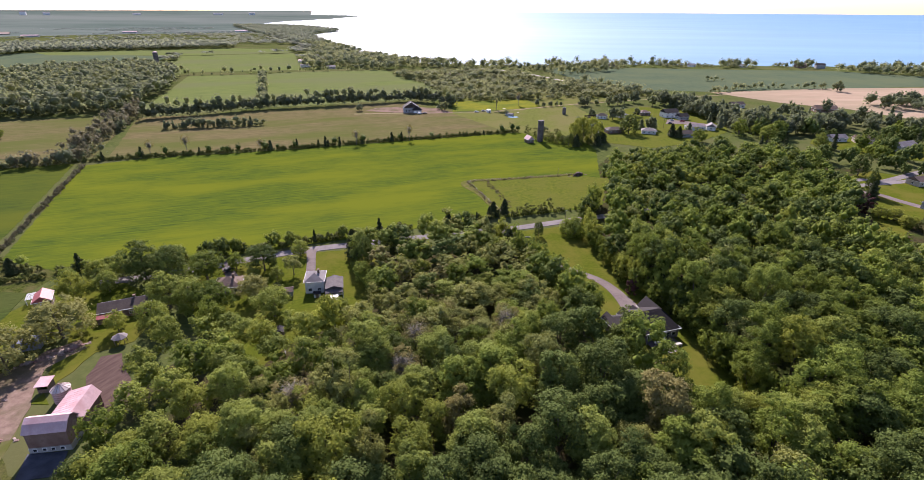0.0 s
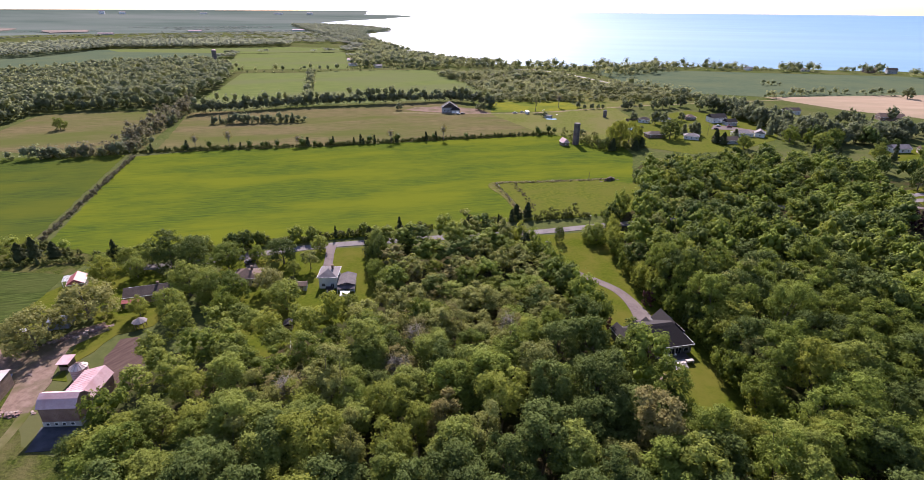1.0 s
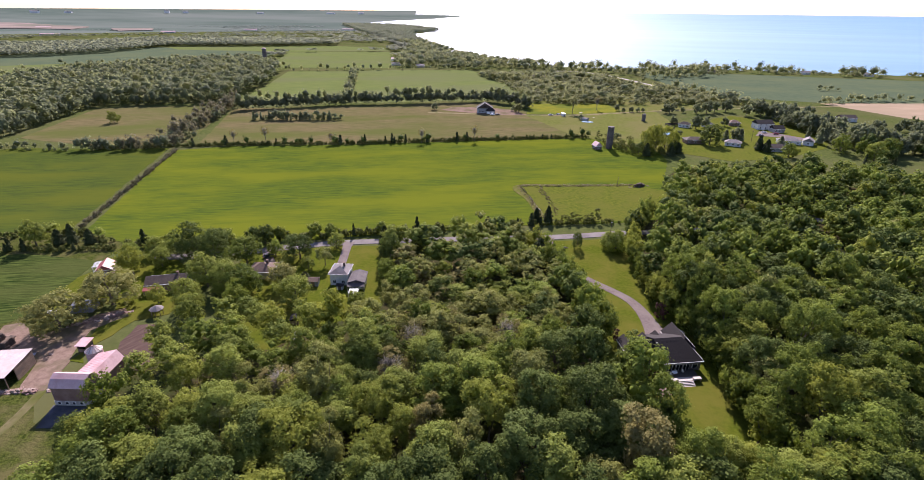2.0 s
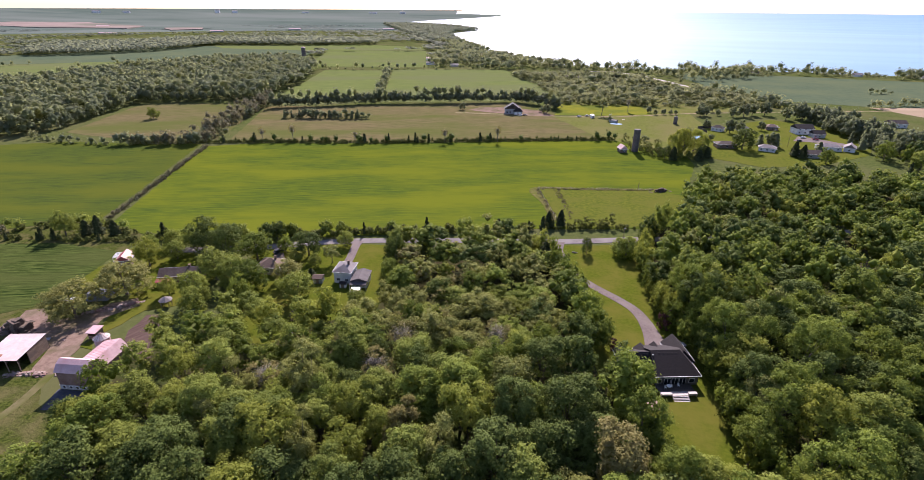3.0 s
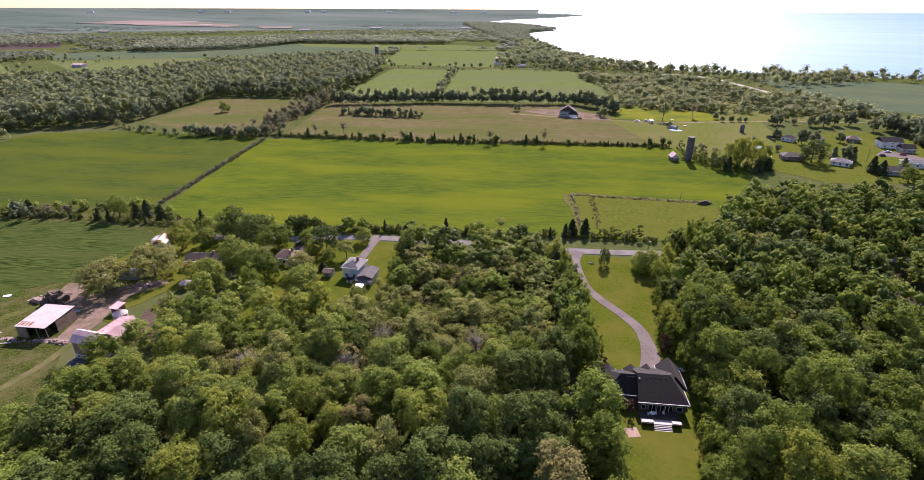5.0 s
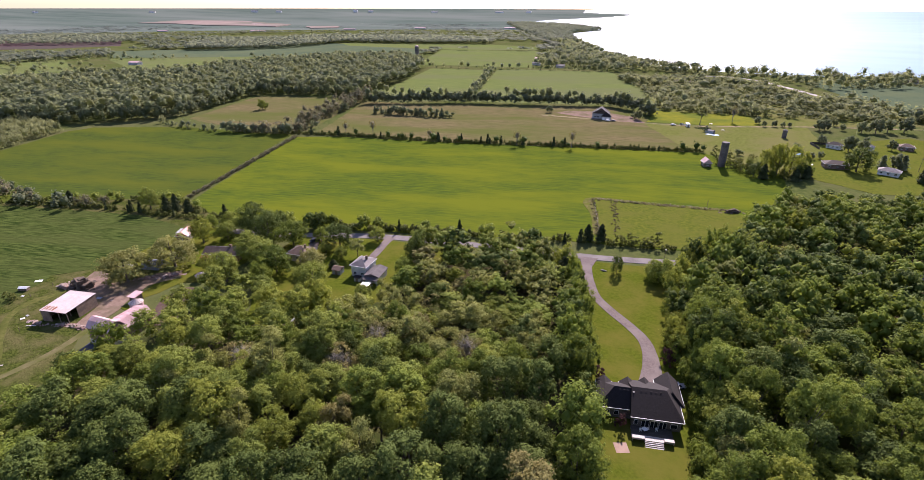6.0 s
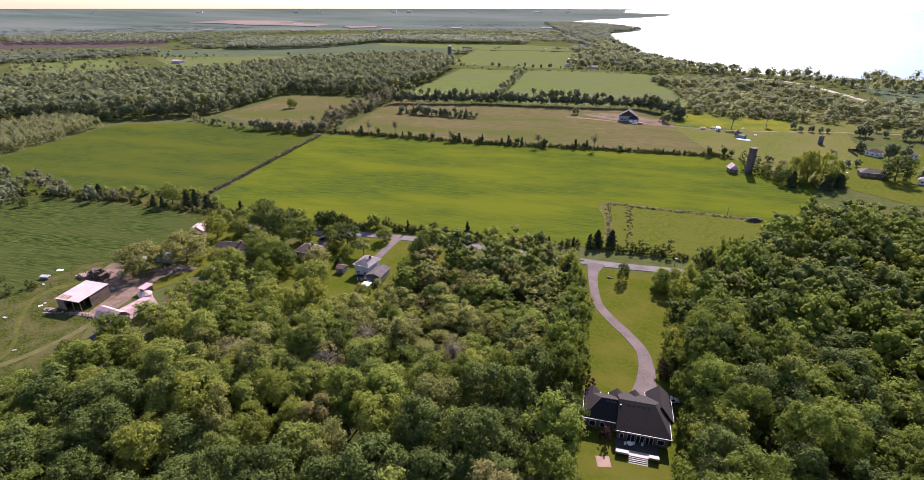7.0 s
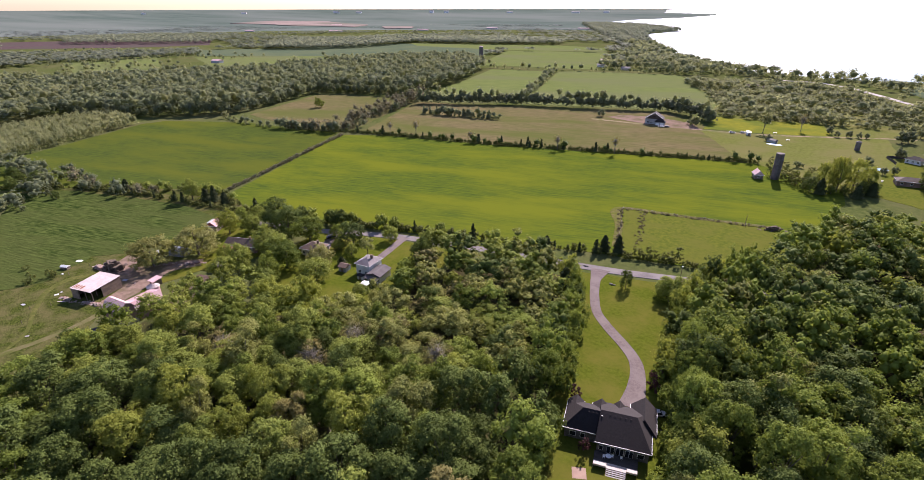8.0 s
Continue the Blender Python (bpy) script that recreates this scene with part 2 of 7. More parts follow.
_p.inputs["Base Color"].default_value, _p.inputs["Roughness"].default_value = (0.02, 0.024, 0.03, 1), 0.05

M["water"] = bpy.data.materials.new("lake_water")
M["water"].use_nodes = True
_nt = M["water"].node_tree
_p = _nt.nodes["Principled BSDF"]
_pos = _nt.nodes.new("ShaderNodeNewGeometry").outputs["Position"]
_w = noise_node(_nt, stretched(_nt, _pos, (1500, 260, 1), -8), 1.0, 4)
_nt.links.new(mixed(_nt, ramp(_nt, _w, 0.35, 0.65), (0.062, 0.185, 0.3), (0.108, 0.255, 0.375)), _p.inputs["Base Color"])
_p.inputs["Roughness"].default_value = 0.33
_p.inputs["IOR"].default_value = 1.33

# leaves of far trees: paled, blued and more translucent in place of haze
M["haze_green"] = foliage("far_maple_haze_tint", (0.13, 0.164, 0.1), (0.235, 0.272, 0.165), 0.64)
M["haze_dark"] = foliage("far_oak_haze_tint", (0.108, 0.138, 0.09), (0.195, 0.23, 0.148), 0.62)
M["haze_pale"] = foliage("far_willow_haze_tint", (0.185, 0.212, 0.12), (0.27, 0.296, 0.165), 0.66)
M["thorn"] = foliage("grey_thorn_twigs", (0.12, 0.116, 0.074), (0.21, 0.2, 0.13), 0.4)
HAZE_LEAF = {"leaf_maple": "haze_green", "leaf_dark": "haze_dark", "leaf_lime": "haze_green", "leaf_ash": "haze_pale", "willow": "haze_pale", "leaf_olive": "haze_pale", "leaf_brown": "haze_pale", "needle": "haze_dark", "shrub": "haze_green", "leaf_plum": "thorn"}
THORN = dict(HAZE_LEAF, leaf_ash="thorn", leaf_brown="thorn")
M["leaf_maple"] = foliage("maple_leaves", (0.05, 0.08, 0.017), (0.23, 0.292, 0.056), 0.38)
M["leaf_dark"] = foliage("dark_oak_leaves", (0.034, 0.057, 0.016), (0.136, 0.18, 0.046), 0.28)
M["leaf_ash"] = foliage("silvery_ash_leaves", (0.088, 0.12, 0.026), (0.278, 0.33, 0.074), 0.36)
M["leaf_lime"] = foliage("fresh_lime_leaves", (0.115, 0.145, 0.026), (0.305, 0.345, 0.072), 0.46)
M["leaf_olive"] = foliage("olive_locust_leaves", (0.128, 0.146, 0.042), (0.272, 0.292, 0.09), 0.34)
M["leaf_brown"] = foliage("bronze_leaves", (0.135, 0.126, 0.046), (0.26, 0.238, 0.095), 0.36)
M["leaf_plum"] = foliage("purple_plum_leaves", (0.045, 0.022, 0.027), (0.1, 0.05, 0.052), 0.25)
M["needle"] = foliage("cedar_needles", (0.028, 0.04, 0.017), (0.066, 0.082, 0.034), 0.12)
M["willow"] = foliage("willow_leaves", (0.16, 0.17, 0.056), (0.3, 0.304, 0.112), 0.4)
# leaves beyond 850 m, with a milder haze tint in the colour
M["far_wood"] = foliage("far_leaves_haze_tint", (0.15, 0.182, 0.14), (0.225, 0.258, 0.2), 0.55, 0.01)
M["shrub"] = foliage("hedge_leaves", (0.066, 0.082, 0.022), (0.16, 0.178, 0.052), 0.3)

# ---- builders ----


def tri_mesh(name, verts, tris, mats, index=None, each=None):
    """A mesh straight from arrays of corners and triangles."""
    me = bpy.data.meshes.new(name)
    n = len(tris)
    me.vertices.add(len(verts))
    me.vertices.foreach_set("co", np.asarray(verts, dtype=np.float32).ravel())
    me.loops.add(3 * n)
    me.loops.foreach_set("vertex_index", np.asarray(tris, dtype=np.int32).ravel())
    me.polygons.add(n)
    me.polygons.foreach_set("loop_start", np.arange(0, 3 * n, 3, dtype=np.int32))
    me.polygons.foreach_set("loop_total", np.full(n, 3, dtype=np.int32))
    for m in mats:
        me.materials.append(m)
    if index is not None:
        me.polygons.foreach_set("material_index", np.asarray(index, dtype=np.int32))
    if each is not None:
        at = me.attributes.new("tree", "FLOAT", "FACE")
        at.data.foreach_set("value", np.asarray(each, dtype=np.float32))
    me.update(calc_edges=True)
    return me


def part(name, bm, material, parent, label=""):
    me = bpy.data.meshes.new(name)
    bm.normal_update()
    bm.to_mesh(me)
    bm.free()
    me.materials.append(material)
    ob = new(name, me)
    ob.parent = parent
    if label:
        ob["label"] = label
    return ob


def solid(verts, faces):
    bm = bmesh.new()
    vs = [bm.verts.new(v) for v in verts]
    for f in faces:
        bm.faces.new([vs[i] for i in f])
    bmesh.ops.recalc_face_normals(bm, faces=bm.faces)
    return bm


def box(x0, x1, y0, y1, z0, z1, bevel=0.0):
    bm = solid([(x, y, z) for z in (z0, z1) for x, y in ((x0, y0), (x1, y0), (x1, y1), (x0, y1))],
               [(3, 2, 1, 0), (4, 5, 6, 7), (0, 1, 5, 4), (1, 2, 6, 5), (2, 3, 7, 6), (3, 0, 4, 7)])
    if bevel:
        bmesh.ops.bevel(bm, geom=bm.edges[:], offset=bevel, segments=1, affect="EDGES")
    return bm


def merge(*parts):
    out = bmesh.new()
    for b in parts:
        me = bpy.data.meshes.new("tmp")
        b.to_mesh(me)
        b.free()
        out.from_mesh(me)
        bpy.data.meshes.remove(me)
    return out


def hip_roof(x0, x1, y0, y1, z, h, lip=0.18, ends=(1.0, 1.0)):
    """A hip roof with its ridge along the longer side; ends: 1 hip, 0 gable."""
    long_x = (x1 - x0) >= (y1 - y0)
    if long_x:
        half, ym = (y1 - y0) / 2, (y0 + y1) / 2
        r = [(x0 + half * ends[0], ym, z + lip + h), (x1 - half * ends[1], ym, z + lip + h)]
    else:
        half, xm = (x1 - x0) / 2, (x0 + x1) / 2
        r = [(xm, y0 + half * ends[0], z + lip + h), (xm, y1 - half * ends[1], z + lip + h)]
    b = [(x, y, zz) for zz in (z, z + lip) for x, y in ((x0, y0), (x1, y0), (x1, y1), (x0, y1))]
    f = [(3, 2, 1, 0), (0, 1, 5, 4), (1, 2, 6, 5), (2, 3, 7, 6), (3, 0, 4, 7)]
    if long_x:
        f += [(4, 5, 9, 8), (6, 7, 8, 9), (7, 4, 8), (5, 6, 9)]
    else:
        f += [(5, 6, 9, 8), (7, 4, 8, 9), (4, 5, 8), (6, 7, 9)]
    return solid(b + r, f)


def tube(pts, radii, sides=8):
    """A tapered round limb through points."""
    bm = bmesh.new()
    rings = []
    for i, (p, r) in enumerate(zip(pts, radii)):
        p = Vector(p)
        d = (Vector(pts[min(i + 1, len(pts) - 1)]) - Vector(pts[max(i - 1, 0)])).normalized()
        a = d.orthogonal().normalized()
        b = d.cross(a)
        rings.append([bm.verts.new(p + (a * math.cos(k * 2 * math.pi / sides) + b * math.sin(k * 2 * math.pi / sides)) * r) for k in range(sides)])
    for q, s in zip(rings, rings[1:]):
        for k in range(sides):
            bm.faces.new((q[k], q[(k + 1) % sides], s[(k + 1) % sides], s[k]))
    bm.faces.new(rings[0][::-1])
    bm.faces.new(rings[-1])
    return bm


def root(name, x, y, turn=0.0, z=0.0):
    ob = new(name)
    ob.matrix_basis = pose(x, y, z, 0, 0, turn)
    ob.empty_display_size = 0.5
    return ob


def inside(poly, x, y):
    """Whether points lie within a closed outline (arrays)."""
    x, y = np.asarray(x, float), np.asarray(y, float)
    hit = np.zeros(x.shape, bool)
    for (xa, ya), (xb, yb) in zip(poly, poly[1:] + poly[:1]):
        c = ((ya > y) != (yb > y)) & (x < (xb - xa) * (y - ya) / ((yb - ya) or 1e-9) + xa)
        hit ^= c
    return hit


def spline(pts, steps=8):
    """A smooth line through points of the plan."""
    out = []
    P = [pts[0]] + list(pts) + [pts[-1]]
    for i in range(1, len(P) - 2):
        for k in range(steps):
            t = k / steps
            out.append(tuple(0.5 * (2 * P[i][j] + (P[i + 1][j] - P[i - 1][j]) * t + (2 * P[i - 1][j] - 5 * P[i][j] + 4 * P[i + 1][j] - P[i + 2][j]) * t * t
                                    + (3 * P[i][j] - P[i - 1][j] - 3 * P[i + 1][j] + P[i + 2][j]) * t ** 3) for j in (0, 1)))
    return out + [tuple(pts[-1])]


FLAT, RIM = 3000.0, 1900.0


def lift(x, y, z=0.0):
    """Past 3 km the land is drawn in and raised gently to its horizon."""
    d = np.hypot(x, y)
    r = np.where(d > FLAT, FLAT + RIM * (1 - FLAT / np.maximum(d, 1)), d)
    k = r / np.maximum(d, 1e-6)
    return x * k, y * k, z * np.ones_like(d) + np.where(d > FLAT, 95 - 95 * k, 0.0)


PATCH_NO = [0]


def patch(name, outline, z, mat, label, category, rough_edge=0.6, far=False):
    """A piece of ground cover with a slightly uneven rim and real thickness."""
    rng = random.Random(name + label)
    ring = []
    for (xa, ya), (xb, yb) in zip(outline, outline[1:] + outline[:1]):
        n = max(1, int(math.hypot(xb - xa, yb - ya) / max(4.0, rough_edge * 6)))
        for k in range(n):
            j = rough_edge if k else 0
            ring.append((xa + (xb - xa) * k / n + rng.uniform(-j, j), ya + (yb - ya) * k / n + rng.uniform(-j, j)))
    PATCH_NO[0] += 1
    z += 0.0017 * PATCH_NO[0]
    n = len(ring)
    vs, _e, fs, _a, _b, _c = mathutils.geometry.delaunay_2d_cdt([Vector(p) for p in ring], [(i, (i + 1) % n) for i in range(n)], [], 1, 0.01)
    bm = bmesh.new()
    top = [bm.verts.new((v.x, v.y, z)) for v in vs]
    if far:
        for v in top:
            X, Y, Z = lift(np.array(v.co.x), np.array(v.co.y), 3.0)
            v.co = (float(X), float(Y), float(Z))
    for f in fs:
        bm.faces.new([top[i] for i in f])
    bm.normal_update()
    for f in bm.faces:
        if f.normal.z < 0:
            f.normal_flip()
    rim = [e for e in bm.edges if len(e.link_faces) == 1]
    low = {}
    for e in rim:
        for v in e.verts:
            if v not in low:
                low[v] = bm.verts.new((v.co.x, v.co.y, -0.3))
    for e in rim:
        p, q = e.verts
        bm.faces.new((p, q, low[q], low[p]))
    return tagged(part(name, bm, mat, None), label, category, kind="structure")


def strip(name, line, width, z, mat, label, category):
    """A road, drive or track of one width along a line, with rounded shoulders."""
    bm = bmesh.new()
    rows = []
    for i, p in enumerate(line):
        w = float(np.interp(i / (len(line) - 1), np.linspace(0, 1, len(width)), width)) if isinstance(width, (list, tuple)) else width
        a, b = line[max(i - 1, 0)], line[min(i + 1, len(line) - 1)]
        d = Vector((b[0] - a[0], b[1] - a[1])).normalized()
        n = Vector((-d.y, d.x))
        rows.append([bm.verts.new((p[0] + n.x * s, p[1] + n.y * s, h)) for s, h in ((-w / 2 - 0.3, -0.2), (-w / 2, z), (0, z + 0.02), (w / 2, z), (w / 2 + 0.3, -0.2))])
    for q, s in zip(rows, rows[1:]):
        for k in range(4):
            bm.faces.new((q[k], q[k + 1], s[k + 1], s[k]))
    bmesh.ops.recalc_face_normals(bm, faces=bm.faces)
    if sum(f.normal.z for f in bm.faces) < 0:
        bmesh.ops.reverse_faces(bm, faces=bm.faces)
    return tagged(part(name, bm, mat, None), label, category, kind="structure")


# ---- land and lake ----
LAKE = [(6000, 600), (1500, 850), (775, 966), (640, 1015), (478, 1022), (318, 1031), (210, 1040), (100, 1000), (18, 985), (-51, 1010), (-104, 1020), (-172, 1083),
        (-250, 1195), (-350, 1380), (-477, 1647), (-627, 2020), (-650, 2160), (-610, 2400), (-740, 2620), (-910, 2867), (-1120, 3000), (-1400, 3550), (-1430, 4235),
        (-1362, 5055), (-1400, 6300), (-1560, 7300), (-2600, 8500), (-4200, 14000), (-5400, 21000), (-5000, 40000), (40000, 40000), (40000, 600)]


def disc(name, radii, angles, depth, mat):
    a, r = np.meshgrid(np.radians(angles), radii)
    x, y = r * np.sin(a), r * np.cos(a)
    z = depth(x, y)
    X, Y, Z = lift(x, y, 0.0)
    Z = Z + z
    n, m = len(angles), len(radii)
    verts = np.stack([X, Y, Z], -1).reshape(-1, 3)
    i, j = np.meshgrid(np.arange(m - 1), np.arange(n), indexing="ij")
    p00, p01 = i * n + j, i * n + (j + 1) % n
    p10, p11 = p00 + n, p01 + n
    tris = np.concatenate([np.stack([p00, p10, p11], -1).reshape(-1, 3), np.stack([p00, p11, p01], -1).reshape(-1, 3)])
    me = tri_mesh(name, verts, tris[:, ::-1], [mat])
    return new(name, me)


_fine = np.concatenate([np.arange(-92, 52, 0.5), np.arange(52, 268, 6.0)])
_bed = lambda x, y: np.where(inside(LAKE, x, y), -6.0, 0.0)
_radii = np.concatenate([[0.5, 150, 400, 650], np.geomspace(800, 2400, 64)])
ground = disc("ground", _radii, _fine, _bed, M["meadow"])
tagged(ground, "wide flat farmland of rough grass and scrub", "ground", kind="structure")
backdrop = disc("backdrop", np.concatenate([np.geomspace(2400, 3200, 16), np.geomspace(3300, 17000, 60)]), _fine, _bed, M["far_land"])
tagged(backdrop, "woods and fields to the horizon, haze in their colour", "distance", kind="structure")
water = disc("water", np.concatenate([[600, 800], np.geomspace(900, 17000, 60)]), np.arange(-180, 180, 2.0), lambda x, y: np.full_like(x, -2.0), M["water"])
tagged(water, "broad calm lake glittering under the sun", "lake", kind="structure")

# fields, each sheet a little above the next
FIELD_MAIN = [(-255, 313), (-191, 180), (-160, 172), (-114, 183), (-64, 204), (-4, 231), (34, 243), (49, 248), (66, 256), (86, 369), (84, 395), (32, 427), (-50, 396), (-134, 362), (-222, 334)]
FIELD_LEFT = [(-262, 318), (-199, 180), (-271, 131), (-300, 100), (-375, 118), (-430, 232), (-428, 251), (-360, 293), (-310, 303)]
CROP_DARK = [(-160, 155), (-193, 154), (-266, 127), (-285, 105), (-249, 89), (-157, 64), (-150, 80), (-161, 100), (-148, 116), (-152, 128), (-155, 141)]
BROWN_WEST = [(-300, 308), (-393, 316), (-442, 436), (-338, 489), (-318, 470), (-262, 335)]
BROWN_EAST = [(-252, 338), (-316, 474), (-270, 484), (-170, 536), (-75, 572), (-30, 540), (-24, 513), (28, 426), (-50, 400), (-134, 366)]
patch("field", FIELD_MAIN, 0.10, M["crop"], "large bright green field of young grain in rows", "field")
patch("field", FIELD_LEFT, 0.10, M["crop_west"], "bright green grain field beside a wood", "field")
patch("field", CROP_DARK, 0.12, M["crop_dark"], "dark green leafy crop with tractor lines", "field")
patch("field", BROWN_WEST, 0.06, M["stubble"], "dry brownish meadow with one lone tree", "field")
patch("field", BROWN_EAST, 0.06, M["stubble"], "dry brown stubble field in faint strips", "field")
patch("field", [(-4, 291), (16, 238), (49, 250), (66, 258), (80, 303), (58, 309)], 0.14, M["paddock"], "rough yellowish paddock fenced off from the grain", "paddock")
patch("field", [(-25, 519), (-30, 579), (54, 597), (65, 552), (20, 530)], 0.06, M["yellow_field"], "yellow flowering field", "field")
patch("field", [(-222, 535), (-300, 480), (-340, 520), (-372, 620), (-430, 780), (-331, 812)], 0.06, M["far_green"], "far green pasture between hedges", "field")
patch("field", [(-215, 530), (-170, 548), (-75, 590), (-40, 600), (-53, 700), (-160, 889), (-300, 845), (-325, 815)], 0.06, M["far_green"], "far green pasture reaching the shore road", "field")
patch("field", [(-490, 822), (-291, 879), (-416, 1214), (-622, 1118)], 0.06, M["far_green"], "far light green pasture", "field")
patch("field", [(-640, 1130), (-422, 1225), (-470, 1330), (-611, 1344), (-990, 1180), (-900, 1110)], 0.06, M["far_green"], "far pale green strip field", "field")
patch("field", [(-1230, 690), (-1060, 610), (-594, 962), (-640, 1110), (-1000, 1160), (-1120, 830)], 0.05, M["bluegreen"], "far bluish green wheat field", "field")
patch("field", [(110, 700), (287, 672), (600, 740), (760, 800), (600, 930), (382, 940), (287, 950), (90, 950), (140, 800)], 0.06, M["bluegreen"], "bluish green wheat field by the lake", "field")
patch("field", [(286, 666), (336, 590), (384, 557), (411, 500), (640, 560), (640, 735), (469, 716)], 0.07, M["tan"], "bare tan soil of a freshly worked field", "field")
patch("field", [(-1970, 480), (-1632, 404), (-1536, 523), (-1422, 657), (-1378, 798), (-1634, 944), (-1882, 762), (-1895, 604)], 0.05, M["ploughed"], "far dark ploughed field", "field")
patch("field", [(-3031, 1810), (-3305, 2306), (-2830, 2381), (-2173, 2110), (-2015, 1868), (-2390, 1796), (-2795, 1847)], 0.05, M["pink_soil"], "far pinkish bare soil", "field", 20, True)
patch("field", [(-1925, 1980), (-1832, 2093), (-1682, 1932), (-1735, 1815)], 0.05, M["pink_soil"], "far strip of bare soil", "field", 10, True)
patch("pasture", [(27, 424), (84, 393), (98, 396), (100, 440), (110, 500), (100, 566), (25, 524), (-27, 512)], 0.04, M["dry_pasture"], "green pasture round the silo", "pasture")
patch("field", [(-928, 279), (-851, 355), (-700, 300), (-779, 240)], 0.05, M["stubble"], "small pale clearing behind the wood", "field")
patch("field", [(-1300, 420), (-1150, 560), (-800, 420), (-900, 330)], 0.05, M["far_green"], "far pasture with scattered trees", "field")
patch("field", [(-1050, 590), (-860, 770), (-700, 660), (-730, 480)], 0.05, M["far_green"], "far pasture behind the wood", "field")
patch("pasture", [(-140, 838), (20, 870), (110, 800), (170, 720), (215, 640), (101, 568), (25, 526), (-24, 583), (-50, 600), (-55, 700)], 0.03, M["dry_pasture"], "bushy rough grassland before the lake", "pasture")
patch("pasture", [(-300, 98), (-285, 105), (-266, 127), (-193, 154), (-160, 155), (-158, 171), (-191, 179), (-200, 178), (-271, 129)], 0.02, M["pasture"], "rough grass strip along the hedge", "pasture")
LAWN_FRONT = [(2, 212), (9, 204), (14, 197), (20, 183), (27, 168), (32, 154), (36, 144), (50, 150), (66, 150), (66, 162), (60, 176), (54, 193), (51, 210), (50, 229), (20, 219)]
LAWN_BACK = [(34, 147), (38, 132), (42, 124), (45, 113), (49, 102), (53, 92), (80, 92), (79, 108), (76, 119), (73, 134), (71, 150)]
patch("lawn", LAWN_FRONT, 0.08, M["lawn"], "mown front lawn round a curving drive", "lawn")
patch("lawn", LAWN_BACK, 0.05, M["lawn"], "mown back lawn behind the dark-roofed house", "lawn")
patch("lawn", [(-82, 130), (-100, 152), (-106, 176), (-84, 186), (-62, 194), (-36, 200), (-38, 150), (-46, 138), (-56, 128), (-60, 118), (-70, 116)], 0.05, M["lawn"], "mown yards of the roadside houses", "lawn")
patch("lawn", [(-158, 128), (-152, 160), (-130, 164), (-106, 150), (-104, 128), (-112, 122), (-114, 100), (-109, 100), (-117, 108), (-121, 120), (-126, 130), (-142, 120)], 0.05, M["lawn"], "farmhouse lawn", "lawn")
patch("lawn", [(98, 396), (100, 440), (110, 500), (170, 560), (240, 520), (210, 440), (170, 400), (130, 380)], 0.05, M["paddock"], "mown lawns of a hamlet", "lawn")
patch("lawn", [(251, 327), (262, 317), (268, 304), (300, 300), (290, 262), (250, 240), (222, 245), (200, 226), (182, 208), (178, 216), (193, 237), (198, 248), (208, 262), (220, 273), (222, 290), (228, 312)], 0.07, M["lawn"], "mown lawn round the grey house", "lawn")
patch("lawn", [(255, 400), (270, 420), (300, 420), (345, 400), (360, 360), (320, 350), (280, 360)], 0.05, M["lawn"], "lawns between houses and cedars", "lawn")
patch("forest_floor", [(-96, 104), (-78, 60), (-30, 30), (40, -40), (140, -30), (330, 60), (330, 250), (250, 330), (90, 350), (62, 300), (58, 250), (52, 226), (47, 200), (56, 172), (63, 150), (70, 134), (73, 119), (78, 92), (56, 92), (46, 124), (41, 134), (37, 150), (24, 180), (8, 208), (-36, 196), (-44, 150), (-60, 120), (-84, 120)], 0.03, M["litter"], "shady leaf litter under the trees", "forest floor")
patch("pasture", [(-108, 30), (-160, 30), (-156, 64), (-150, 80), (-161, 100), (-148, 116), (-140, 118), (-131, 112), (-121, 97), (-108, 84), (-101, 78), (-88, 76), (-76, 60), (-70, 30)], 0.03, M["pasture"], "rough tufted pasture round the farm", "pasture")
patch("farmyard", [(-109, 88), (-110, 91), (-113, 99), (-118, 107), (-121, 114), (-116, 124), (-121, 128), (-127, 122), (-131, 112), (-136, 107), (-146, 113), (-150, 110), (-141, 98), (-131, 97), (-122, 97), (-117, 88), (-113, 86)], 0.07, M["dirt"], "bare brown farmyard dirt", "farmyard")
patch("garden_bed", [(-104, 122), (-92, 108), (-89, 102), (-96, 98), (-107, 111), (-109, 120)], 0.09, M["dark_soil"], "tilled dark garden soil", "garden bed")
patch("concrete_pad", [(-101.5, 84), (-93, 85.4), (-90, 78.5), (-98.5, 76.5)], 0.10, M["shaded_wet_concrete"], "wet grey concrete apron below the barn", "concrete pad", 0.1)
patch("shore_road", [(-26, 914), (19, 922), (60, 882), (96, 822), (124, 768), (119, 764), (90, 816), (56, 876), (18, 914), (-24, 906)], 0.12, M["glare_road"], "pale shore road", "road", 0.2)

ROAD = spline([(-140, 163), (-124, 169), (-108, 176), (-76, 193), (-38, 206), (-4, 216), (22, 224), (47, 234), (90, 250), (160, 280), (260, 306), (420, 360)])
strip("road", ROAD, 4.9, 0.16, M["asphalt"], "grey two-lane country road", "road")
DRIVE = spline([(14.5, 221), (16.5, 212.4), (19, 206), (21.9, 199.6), (26.8, 190.8), (33.8, 184.1), (42, 177.7), (47.3, 172.5), (50.5, 166.4), (52.6, 159.3), (54, 152.5)])
